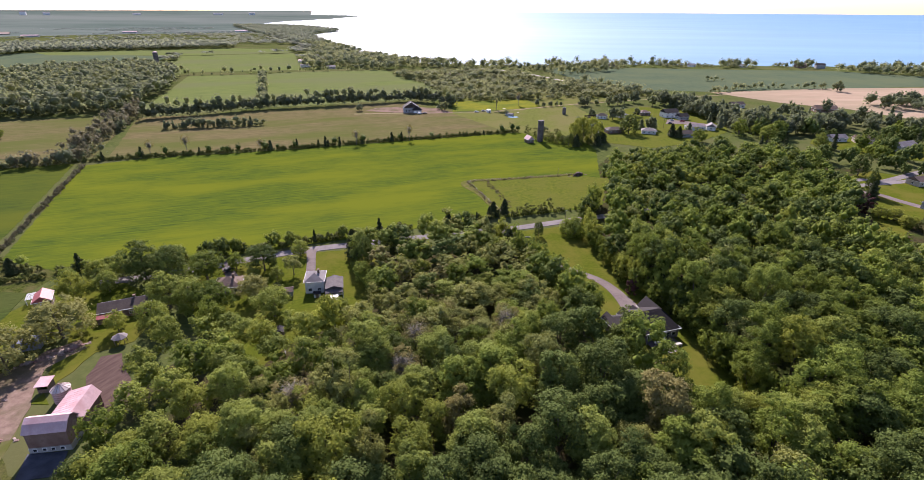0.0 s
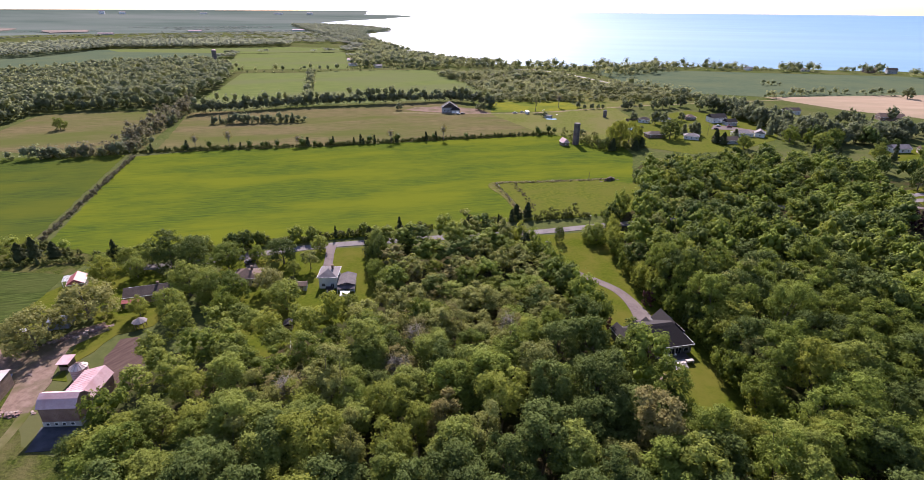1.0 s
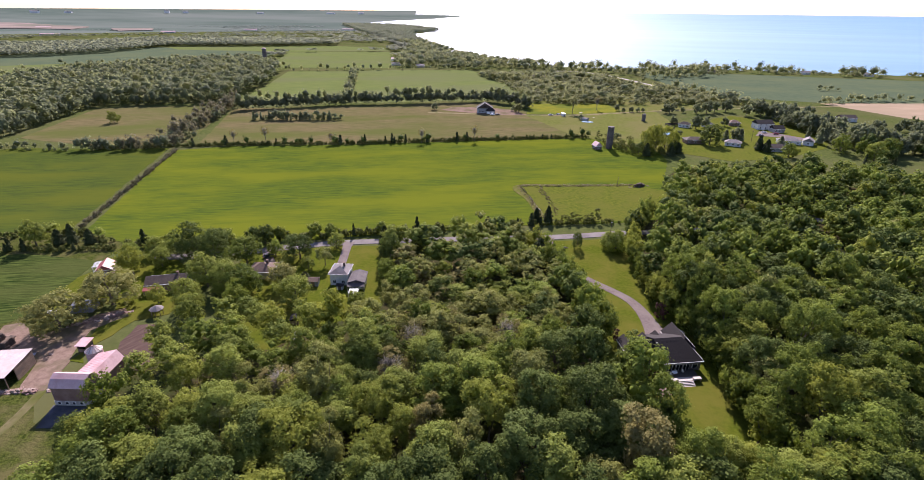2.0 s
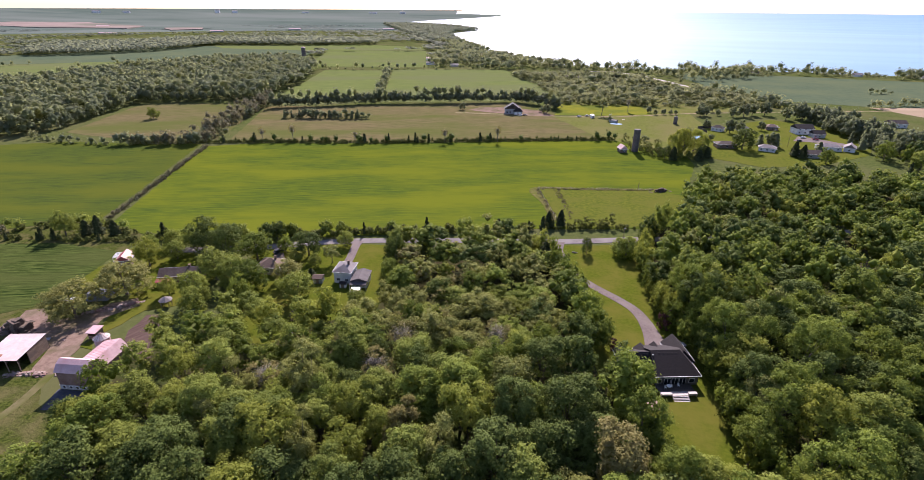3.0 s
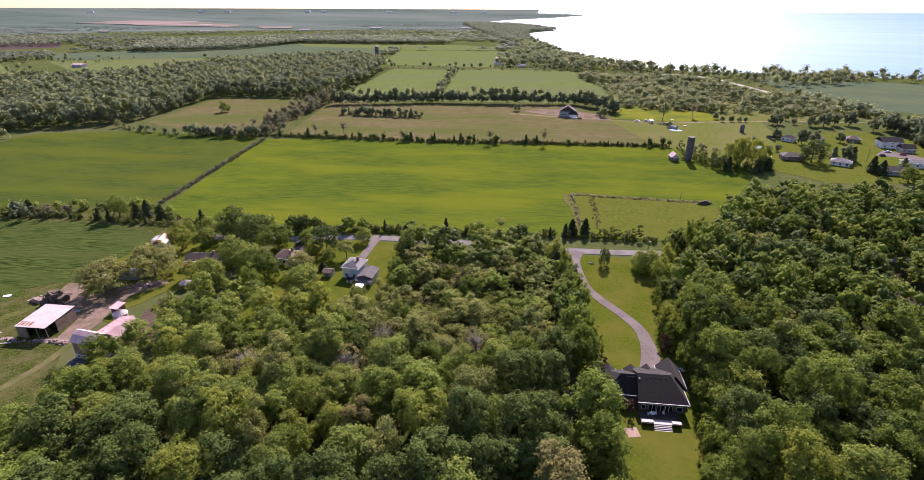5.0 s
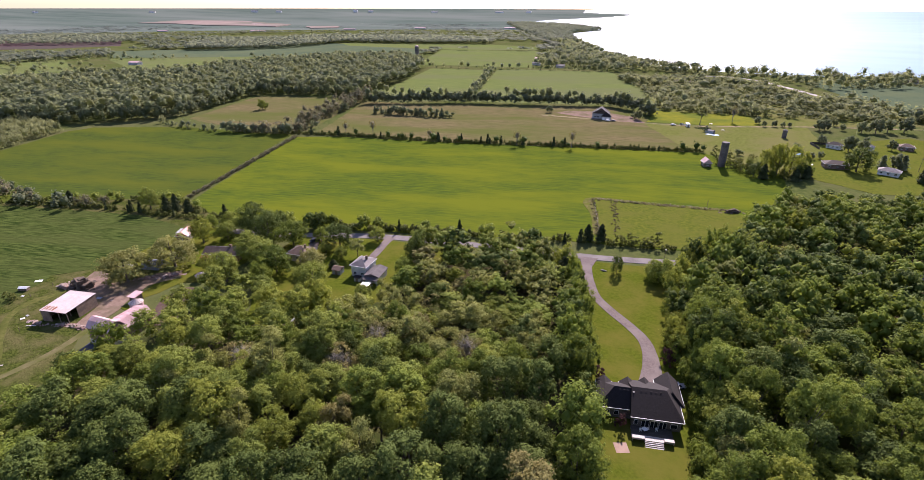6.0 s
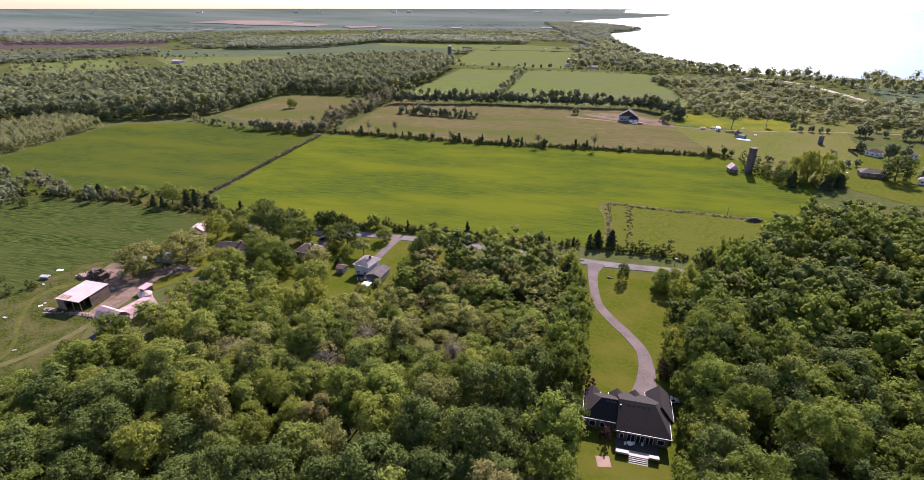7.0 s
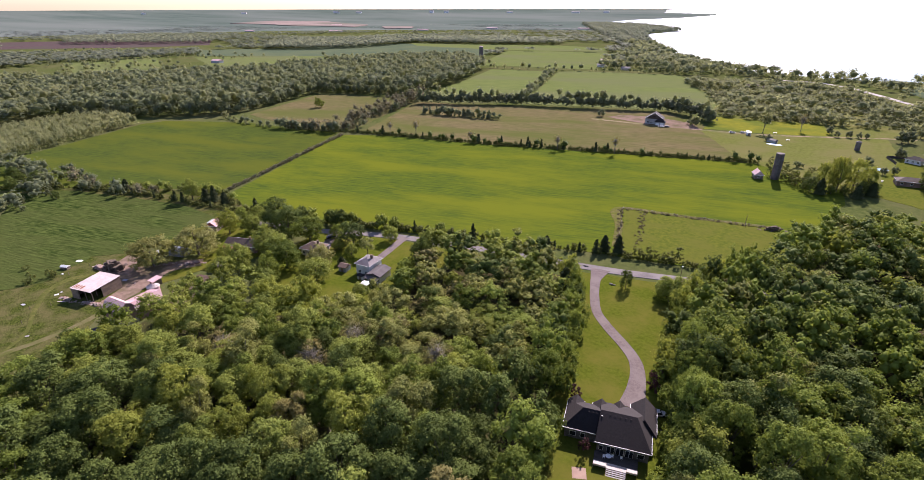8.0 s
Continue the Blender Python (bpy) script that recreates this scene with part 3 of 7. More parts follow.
strip("driveway", DRIVE, [7.5, 3.8, 3.3, 3.2, 3.3, 3.6, 3.6, 3.7, 4.2, 5.2, 7.0], 0.20, M["driveway"], "curving grey asphalt drive to the dark-roofed house", "driveway")
strip("driveway", spline([(-63, 172), (-65, 180), (-68.5, 192), (-69, 196)]), [3.4, 3.4, 4.5], 0.18, M["driveway"], "pale straight drive", "driveway")
strip("driveway", spline([(-89, 165), (-93, 171), (-98, 178), (-100, 184)]), [5, 3.6, 3.6], 0.18, M["driveway"], "grey drive", "driveway")
strip("driveway", spline([(206, 292), (217, 284), (224, 280), (228, 269), (235, 256)]), [3.5, 4.5, 6], 0.18, M["driveway"], "curved grey drive of the grey house", "driveway")
strip("side_road", spline([(212, 297), (232, 307.5), (241, 304), (254, 310), (290, 330), (340, 350)]), 5, 0.15, M["asphalt"], "grey side road past garden trees", "road")
strip("worn_track", spline([(-147, 105), (-143, 95), (-145, 86), (-140.5, 78), (-132, 73), (-126, 70), (-113, 64), (-104, 52)]), [2.0, 3.0, 2.0, 1.4, 1.0], 0.09, M["worn_grass"], "worn pale track through the pasture", "track")
strip("farm_track", spline([(-108, 40), (-106.5, 57), (-105.5, 66), (-106, 76), (-109, 86), (-113, 94)]), 2.4, 0.10, M["farm_track"], "two-rut farm track", "track")
strip("field_track", spline([(-120, 500), (-27, 512), (25, 526), (101, 568), (188, 606), (300, 650)]), 4, 0.12, M["track"], "pale gravel lane", "track")
patch("gravel_lot", [(-112, 517), (-66, 505), (-24, 511), (-40, 535), (-75, 545), (-105, 535)], 0.09, M["dirt"], "bare gravel round the new house", "gravel lot")

# ---- trees ----
ICO = bmesh.new()
bmesh.ops.create_icosphere(ICO, subdivisions=1, radius=1.0)
ICO.verts.index_update()
ICO_V = np.array([v.co for v in ICO.verts])
ICO_F = np.array([[v.index for v in f.verts] for f in ICO.faces])
ICO.free()
OCT_V = np.array([(1, 0, 0), (-1, 0, 0), (0, 1, 0), (0, -1, 0), (0, 0, 1), (0, 0, -1)], float) * 1.15
OCT_F = np.array([(0, 2, 4), (2, 1, 4), (1, 3, 4), (3, 0, 4), (2, 0, 5), (1, 2, 5), (3, 1, 5), (0, 3, 5)])


def unit(rng, n):
    d = rng.normal(size=(n, 3))
    return d / np.linalg.norm(d, axis=1, keepdims=True)


def leaf_tris(rng, pos, out, size, loose=0.8):
    """One small leaf spray, a ragged triangle, at each place, facing roughly outwards."""
    n = len(pos)
    nor = out + rng.normal(size=(n, 3)) * loose
    nor /= np.linalg.norm(nor, axis=1, keepdims=True)
    a = np.cross(nor, unit(rng, n))
    a /= np.linalg.norm(a, axis=1, keepdims=True)
    b = np.cross(nor, a)
    s = size * rng.uniform(0.6, 1.35, (n, 1))
    v = np.stack([pos + a * s, pos - a * s * rng.uniform(0.3, 0.7, (n, 1)) + b * s * 0.8, pos - a * s * rng.uniform(0.2, 0.6, (n, 1)) - b * s * 0.85], 1)
    return v.reshape(-1, 3)


_b = bmesh.new()
bmesh.ops.create_icosphere(_b, subdivisions=2, radius=1.0)
BALL_V = np.array([v.co[:] for v in _b.verts])
BALL_F = np.array([[v.index for v in f.verts] for f in _b.faces])
_b.free()


def crown(seed, kind, leaves, size, core=True, per=50, heart=0.5, loose=0.5, plain=False, rise=0.4):
    """A crown round (0, 0) in metres: a few heavy limbs, each clad with clumps of leaves. Corners and triangles, and the limbs."""
    rng = np.random.default_rng(seed)
    rx, rz, zc, nb, lo, hi = {
        "round": (4.1, 6.9, 10.2, 15, 0.34, 0.52), "tall": (3.5, 7.6, 11.0, 16, 0.32, 0.50), "spread": (5.0, 4.6, 5.2, 22, 0.30, 0.46),
        "yard": (4.0, 4.6, 5.3, 19, 0.34, 0.50), "loose": (3.9, 6.4, 10.0, 14, 0.26, 0.42)}.get(kind, (2.2, 2.0, 2.0, 7, 0.4, 0.6))
    if kind == "cone":
        h, r0 = 9.6, 2.5
        t = rng.uniform(0, 1, leaves) ** 0.75
        ang = rng.uniform(0, 2 * np.pi, leaves)
        rad = r0 * (1 - t) ** 0.75 * (0.8 + 0.25 * np.sin(ang * 3 + t * 22)) * rng.uniform(0.75, 1.08, leaves) + 0.08
        pos = np.stack([np.cos(ang) * rad, np.sin(ang) * rad, 0.7 + t * (h - 0.7)], 1)
        out = np.stack([np.cos(ang), np.sin(ang), np.full(leaves, 0.35)], 1)
        v = leaf_tris(rng, pos, out, size, 0.5)
        tri = np.arange(len(v)).reshape(-1, 3)
        k = np.array([[0, 0, h * 0.93]] + [[math.cos(a) * r0 * 0.75, math.sin(a) * r0 * 0.75, 0.8] for a in np.linspace(0, 2 * np.pi, 8)[:-1]])
        kt = np.array([[0, i + 1, (i + 1) % 7 + 1] for i in range(7)]) + len(v)
        return np.vstack([v, k]), np.vstack([tri, kt]), []
    k = np.arange(nb) + 0.5
    up = 1 - k * (1.45 if kind not in ("yard", "spread", "shrub") else 1.9) / nb
    turn = k * 2.39996 + rng.uniform(0, 6)
    flat = np.sqrt(1 - up ** 2)
    d = np.stack([np.cos(turn) * flat, np.sin(turn) * flat, up], 1) + rng.normal(size=(nb, 3)) * 0.16
    shell = rng.uniform(0.5, 0.74, (nb, 1))
    c = d * shell * np.array([rx, rx, rz]) + (0, 0, zc)
    if kind in ("yard", "spread", "shrub"):
        low = d[:, 2] < 0
        c[low, :2] *= (np.maximum(flat, 0.85) / np.maximum(flat, 0.3))[low][:, None]
        c[:, 2] = np.maximum(c[:, 2], 0.3 * rx)
    rb = rng.uniform(lo, hi, nb) * rx
    tall = np.array([1, 1, 1.25])
    w = rb ** 2
    clumps = max(24, leaves // per)
    sw = rng.choice(nb, clumps, p=w / w.sum())
    su = unit(rng, clumps) + d[sw] * 0.55 + (0, 0, 0.35)
    su /= np.linalg.norm(su, axis=1, keepdims=True)
    sp = c[sw] + su * (rb[sw] * rng.uniform(0.72, 1.12, clumps))[:, None] * tall
    wide = rng.uniform(0.24, 0.5, clumps) * (1.0 if kind != "shrub" else 0.6)
    at = rng.integers(0, clumps, leaves)
    off = rng.normal(size=(leaves, 3)) * (1, 1, 0.7)
    pos = sp[at] + off * wide[at][:, None]
    deep = np.zeros(leaves, bool)
    for i in range(nb):
        deep |= (np.linalg.norm((pos - c[i]) / tall, axis=1) < 0.55 * rb[i])
    pos, off, u = pos[~deep], off[~deep], su[at][~deep]
    v = leaf_tris(rng, pos, u * (1.1 - rise) + off * 0.3 + (0, 0, rise), size, loose)
    tri = np.arange(len(v)).reshape(-1, 3)
    if core:
        vs, ts = [v], [tri]
        n = len(v)
        for i in range(nb):
            kv, kf = (OCT_V, OCT_F) if plain else (ICO_V, ICO_F)
            vs.append(kv * (rb[i] * heart) * tall + c[i])
            ts.append(kf + n)
            n += len(kv)
        v, tri = np.vstack(vs), np.vstack(ts)
    return v, tri, [(c[i], rb[i]) for i in range(nb)]


def limbs(seed, boughs, top, girth, count):
    """A tapered, slightly crooked trunk with limbs that reach into the boughs."""
    rng = random.Random(seed)
    pts = [(0, 0, -0.3)]
    for k in range(1, 6):
        pts.append((rng.uniform(-0.25, 0.25) * k / 3, rng.uniform(-0.25, 0.25) * k / 3, top * k / 5))
    bms = [tube(pts, [girth * (1.35 if k == 0 else 1 - 0.15 * k) for k in range(6)], 7)]
    order = sorted(range(len(boughs)), key=lambda i: -boughs[i][1])[:count]
    for i in order:
        c = Vector(boughs[i][0])
        k = rng.choice((2, 3, 4))
        s = Vector(pts[k])
        if c.z < s.z:
            s = Vector(pts[1])
        mid = s.lerp(c, 0.5) + Vector((0, 0, -0.25))
        bms.append(tube([s, mid, c], [girth * 0.42, girth * 0.28, girth * 0.1], 5))
    return merge(*bms)


def bare_twigs(seed, n, rx, rz, zc):
    """Fine leafless branches fanning out from the crown's heart."""
    rng = np.random.default_rng(seed)
    d = unit(rng, n)
    d[:, 2] = np.abs(d[:, 2]) * 0.75 + 0.05
    base = np.array([0, 0, zc - rz * 0.5]) + rng.normal(size=(n, 3)) * 0.4 + np.outer(rng.uniform(0, rz * 0.9, n), (0, 0, 1))
    tip = base + d * np.array([rx, rx, rz]) * rng.uniform(0.5, 0.95, (n, 1))
    side = np.cross(tip - base, unit(rng, n))
    side /= np.linalg.norm(side, axis=1, keepdims=True)
    w = 0.04
    up = np.cross(side, tip - base)
    up /= np.linalg.norm(up, axis=1, keepdims=True)
    v = np.stack([base + side * w, base - side * w, base + up * w, tip], 1).reshape(-1, 3)
    i = np.arange(n)[:, None] * 4
    t = np.vstack([i + [0, 1, 3], i + [1, 2, 3], i + [2, 0, 3]])
    return v, t


PROTO = {}   # name -> (crown mesh, trunk mesh, label)
LOW = {}     # name -> (verts, tris, material key)
SPECIES = {
    "maple": ("round", "leaf_maple", "leafy green maple tree with a dense round crown"),
    "oak": ("round", "leaf_dark", "dark green oak tree with a heavy crown"),
    "ash": ("tall", "leaf_ash", "tall airy silvery green ash tree"),
    "lime": ("round", "leaf_lime", "fresh yellow-green tree in new leaf"),
    "locust": ("loose", "leaf_olive", "thin olive-green locust tree with loose boughs"),
    "bronze": ("loose", "leaf_brown", "bronze-leaved tree among the greens"),
    "willow": ("spread", "willow", "broad grey-green willow with a drooping crown"),
    "garden": ("yard", "leaf_maple", "leafy green shade tree with a low full crown"),
    "garden_dark": ("yard", "leaf_dark", "dark green shade tree with a low full crown"),
    "garden_pale": ("yard", "leaf_ash", "pale grey-green tree with a low full crown"),
    "garden_lime": ("yard", "leaf_lime", "fresh yellow-green tree with a low full crown"),
    "plum": ("shrub", "leaf_plum", "small ornamental purple-leaved plum tree"),
    "cedar": ("cone", "needle", "dark narrow pointed cedar tree"),
    "shrub": ("shrub", "shrub", "rounded green leafy shrub"),
    "bare": ("loose", "leaf_brown", "half-dead grey tree with few leaves"),
    "poplar": ("yard", "leaf_lime", "tall airy yellow-green poplar"),
}
for _i, (_k, (_shape, _leaf, _label)) in enumerate(SPECIES.items()):
    for _v in range(3 if _k in ("maple", "oak", "ash", "locust") else 2):
        full = {"shrub": 700, "cone": 1500}.get(_shape, 7400)
        if _k == "bare":
            full = 1500
        size = {"shrub": 0.26, "cone": 0.30, "tall": 0.20, "loose": 0.195}.get(_shape, 0.205)
        v, t, boughs = crown(100 + 10 * _i + _v, _shape, full, size, core=_k not in ("bare", "locust", "poplar"), per=34, heart=0.29, loose=0.55)
        if _k == "bare":
            tv, tt = bare_twigs(_i + _v, 520, 3.9, 4.6, 10.0)
            me = tri_mesh("crown", np.vstack([v, tv]), np.vstack([t, tt + len(v)]), [M[_leaf], M["twig"]], np.r_[np.zeros(len(t)), np.ones(len(tt))])
        else:
            me = tri_mesh("crown", v, t, [M[_leaf]])
        top = {"cone": 9.5, "shrub": 2.0}.get(_shape, 9.0)
        bm = limbs(_i * 7 + _v, boughs, top, {"shrub": 0.08, "cone": 0.16}.get(_shape, 0.26), {"shrub": 3, "cone": 0}.get(_shape, 8))
        tm = bpy.data.meshes.new("trunk")
        bm.to_mesh(tm)
        bm.free()
        tm.materials.append(M["twig" if _k == "bare" else "bark"])
        PROTO.setdefault(_k, []).append((me, tm, _label))
        few = {"shrub": 110, "cone": 170}.get(_shape, 440)
        lv, lt, _b = crown(100 + 10 * _i + _v, _shape, few if _k != "bare" else 160, size * {"cone": 2.0, "shrub": 1.9}.get(_shape, 2.0), core=True, per=6, heart=0.66, loose=0.45, plain=True, rise=0.18)
        LOW.setdefault(_k, []).append((lv, lt, _leaf))
        mid = {"shrub": 300, "cone": 500}.get(_shape, 2300)
        lv, lt, _b = crown(100 + 10 * _i + _v, _shape, mid if _k != "bare" else 300, size * 1.3, core=_k != "bare", per=17, heart=0.5, loose=0.5, plain=True, rise=0.18)
        LOW.setdefault(_k + "_mid", []).append((lv, lt, _leaf))
        tiny = {"shrub": 50, "cone": 70}.get(_shape, 64 if _k not in ("garden_pale", "willow") else 130)
        lv, lt, _b = crown(100 + 10 * _i + _v, _shape, tiny, size * {"cone": 3.0, "shrub": 2.8}.get(_shape, 4.2 if _k not in ("garden_pale", "willow") else 3.4), core=False, per=1, loose=0.3, rise=0.5)
        if _shape != "cone":
            airy = _k in ("garden_pale", "willow", "shrub", "bare", "locust")
            zc_ = float(lv[:, 2].mean())
            ex = lv.std(axis=0) * (1.28, 1.28, 1.3) * (0.78 if airy else 1.0)
            bumps = np.array([0.82 + 0.5 * noise.noise(Vector(q) * 1.9 + Vector((_i, _v, 0.4))) for q in BALL_V])[:, None]
            lt = np.vstack([lt, BALL_F + len(lv)])
            lv = np.vstack([lv, BALL_V * bumps * ex + (0, 0, zc_)])
        LOW.setdefault(_k + "_far", []).append((lv, lt, _leaf))
TREE_NO, PLAIN = [0], {}


def tree(kind, x, y, height=1.0, width=1.0, group="", label="", z=0.0):
    """One tree: trunk and crown under an Empty at its foot."""
    TREE_NO[0] += 1
    rng = random.Random(TREE_NO[0] * 13 + 5)
    pick = rng.randrange(len(PROTO[kind]))
    me, tm, lab = PROTO[kind][pick]
    # past 430 m crowns take leaf colours with the haze painted in
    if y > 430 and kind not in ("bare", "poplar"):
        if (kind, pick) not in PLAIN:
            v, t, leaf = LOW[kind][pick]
            PLAIN[kind, pick] = tri_mesh("crown", v, t, [M[HAZE_LEAF.get(leaf, leaf)]])
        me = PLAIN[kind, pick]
    r = new("tree" if kind != "shrub" else "shrub")
    r.matrix_basis = pose(x, y, z, 0, 0, rng.uniform(0, 360)) @ Matrix.Diagonal((width, width, height, 1))
    for nm, data in (("trunk", tm), ("crown", me)):
        o = new(nm, data)
        o.parent = r
    return tagged(r, label or lab, "shrub" if kind == "shrub" else "tree", group)


def grove(name, spots, label, category="woods", leaves=None):
    """Many trees nobody could count, as one mesh. spots: kind, x, y, height, width, low or far."""
    rng = random.Random(name + label)
    vs, ts, idx, tone, mats, n = [], [], [], [], [], 0
    for kind, x, y, h, w in spots:
        v, t, leaf = rng.choice(LOW[kind])
        leaf = leaves.get(leaf, leaf) if leaves else leaf
        a = rng.uniform(0, 2 * math.pi)
        ca, sa = math.cos(a) * w, math.sin(a) * w
        p = np.stack([v[:, 0] * ca - v[:, 1] * sa, v[:, 0] * sa + v[:, 1] * ca, v[:, 2] * h], 1)
        X, Y, Z = lift(p[:, 0] + x, p[:, 1] + y, p[:, 2]) if math.hypot(x, y) > 2900 else (p[:, 0] + x, p[:, 1] + y, p[:, 2])
        vs.append(np.stack([X, Y, Z], 1))
        ts.append(t + n)
        n += len(v)
        if M[leaf] not in mats:
            mats.append(M[leaf])
        idx.append(np.full(len(t), mats.index(M[leaf])))
        tone.append(np.full(len(t), rng.random()))
    me = tri_mesh(name, np.vstack(vs), np.vstack(ts), mats, np.concatenate(idx), np.concatenate(tone))
    return tagged(new(name, me), label, category, kind="stuff")


def scatter(poly, step, seed, jitter=0.42):
    """Uneven but well spread places within an outline."""
    rng = np.random.default_rng(seed)
    xs, ys = [p[0] for p in poly], [p[1] for p in poly]
    gx, gy = np.meshgrid(np.arange(min(xs), max(xs), step), np.arange(min(ys), max(ys), step * 0.87))
    gx = gx + (np.arange(gx.shape[0]) % 2)[:, None] * step / 2
    gx, gy = gx + rng.uniform(-jitter, jitter, gx.shape) * step, gy + rng.uniform(-jitter, jitter, gy.shape) * step
    ok = inside(poly, gx, gy)
    return list(zip(gx[ok].tolist(), gy[ok].tolist()))


def along(line, step, seed, wander=1.0):
    """Places along a line, uneven."""
    rng = random.Random(seed)
    out, left = [], 0.0
    for (xa, ya), (xb, yb) in zip(line, line[1:]):
        l = math.hypot(xb - xa, yb - ya)
        while left < l:
            out.append((xa + (xb - xa) * left / l + rng.uniform(-wander, wander), ya + (yb - ya) * left / l + rng.uniform(-wander, wander)))
            left += step * rng.uniform(0.6, 1.4)
        left -= l
    return out


WOOD_HOUSE = [(-89, 116), (-84, 106), (-77, 94), (-74, 82), (-71, 66), (-74, 48), (-56, 20), (20, -10), (80, 20), (80, 86), (57, 88), (50, 110), (44, 124), (38, 136), (33, 150), (28, 164), (21, 179), (13, 194), (5, 204), (-10, 206), (-38, 194), (-41, 172), (-36, 160), (-34.5, 148), (-40, 134), (-46, 122), (-58, 120), (-70, 124), (-80, 126)]
WOOD_EAST = [(78, 92), (76, 108), (74, 120), (72, 133), (71, 146), (67, 158), (62, 168), (58, 180), (55, 195), (53, 210), (56, 226), (66, 262), (78, 296), (85, 312), (103, 330), (155, 345), (200, 345), (207, 326), (206, 300), (194, 262), (174, 230), (157, 200), (166, 184), (250, 190), (170, 110), (110, 55), (80, 40), (80, 60)]
TOP = {"maple": 17.5, "oak": 17.5, "lime": 17.5, "ash": 18.8, "locust": 16.7, "bronze": 16.7, "bare": 15.0, "cedar": 9.6}
# crowns that stand out over the canopy: kind, place, height, spread
STANDING = [
    ("maple", 44.5, 112.5, 23.5, 1.5), ("oak", 43, 121.5, 18.5, 1.1), ("oak", 31, 102, 23.0, 1.4), ("oak", 20.5, 98, 21.4, 1.2), ("lime", 9.7, 96.5, 19.8, 1.2), ("oak", 19.3, 85.5, 20.6, 1.5),
    ("oak", 12, 78, 20.0, 1.2), ("oak", 2, 73.5, 20.4, 1.4), ("bronze", 43.3, 90.5, 21.5, 1.5), ("lime", -12.4, 79, 17.6, 1.1), ("lime", -29, 69, 15.5, 1.2),
    ("oak", 31, 132, 21.6, 1.25), ("oak", 23, 118, 21.0, 1.3), ("locust", 17.5, 106.5, 21.8, 1.4), ("ash", 2.6, 107, 19.0, 1.3), ("bare", -18, 106, 15.0, 1.35),
    ("lime", -15.5, 92, 18.4, 1.1), ("bronze", -3, 89, 17.3, 1.0), ("locust", 5.6, 85.5, 18.0, 1.0), ("oak", 27, 90, 19.6, 1.2), ("maple", 48, 103.5, 20.5, 1.2),
]
STANDING += [
    ("maple", 53, 92, 19.0, 1.15), ("ash", 59.5, 94.5, 15.5, 1.1), ("lime", 65, 94, 15.0, 1.0), ("ash", 71, 91.5, 17.0, 1.2), ("lime", -40.5, 123, 22.5, 1.1), ("ash", -54, 115, 14.5, 1.2), ("ash", -69, 113, 15.0, 1.2), ("ash", -85, 116.5, 16.8, 1.05),
    ("ash", -58, 95.5, 19.0, 1.25), ("ash", -71.5, 95.5, 17.0, 1.2), ("ash", -48.5, 81, 20.8, 1.3), ("ash", -66, 79, 18.0, 1.3), ("maple", -65, 70, 18.4, 1.2),
    ("oak", -61, 58, 19.0, 1.35), ("maple", -70, 57, 16.0, 1.2), ("oak", -72, 49, 16.5, 1.2), ("bare", -42.5, 95, 14.0, 1.4), ("oak", -46.5, 68.5, 19.5, 1.35), ("lime", -27, 63.5, 18.0, 1.35), ("oak", 32, 121, 21.7, 1.15),
    ("ash", -43, 188.5, 15.5, 1.2), ("ash", -20.5, 196, 18.8, 1.1), ("maple", -30, 152.5, 14.5, 1.15), ("lime", -20, 169.5, 10.5, 0.9), ("locust", 0.5, 143, 15.5, 1.5),
]
STANDING += [
    ("maple", -78, 80.5, 18.5, 1.1), ("ash", -79.5, 91, 17.0, 1.05), ("oak", -76, 70, 15.5, 1.0), ("ash", -87, 107.5, 14.5, 1.0), ("ash", -81, 101, 15.0, 1.0), ("ash", -66, 123, 14.0, 1.05), ("lime", -60, 120, 15.5, 1.0), ("ash", -73, 127.5, 12.5, 1.0), ("ash", -79, 124.5, 13.0, 1.0), ("ash", -52, 126, 14.0, 1.0), ("ash", -92, 124, 13.0, 0.9),
    ("maple", 23, 166.5, 15.5, 1.2), ("maple", 31, 147, 21.0, 1.15), ("oak", 27.5, 157, 19.0, 1.1), ("maple", 35.5, 139, 19.5, 1.05), ("maple", 71, 146, 22.5, 1.3), ("oak", 74.5, 128.5, 20.5, 1.25), ("maple", 81.5, 124.5, 22.0, 1.3), ("lime", 84.5, 113, 24.0, 1.3),
    ("maple", 76, 116, 20.0, 1.15), ("maple", 71.5, 109.5, 16.5, 1.0), ("ash", 95.5, 117, 23.2, 1.5), ("maple", 88.5, 104, 22.0, 1.3), ("maple", 82, 102, 19.0, 1.2),
    ("maple", 95, 147.5, 22.8, 1.35), ("maple", 106, 147, 20.0, 1.3), ("maple", 84, 303, 19.0, 1.4), ("maple", 100, 296, 20.0, 1.4), ("oak", 72, 249, 17.5, 1.6),
    ("oak", 94.5, 223, 19.5, 1.5), ("ash", 62.5, 186, 20.8, 1.2), ("oak", 55.5, 185, 15.5, 1.2), ("oak", 75, 187, 22.0, 1.4), ("maple", 88, 141, 24.2, 1.3),
]


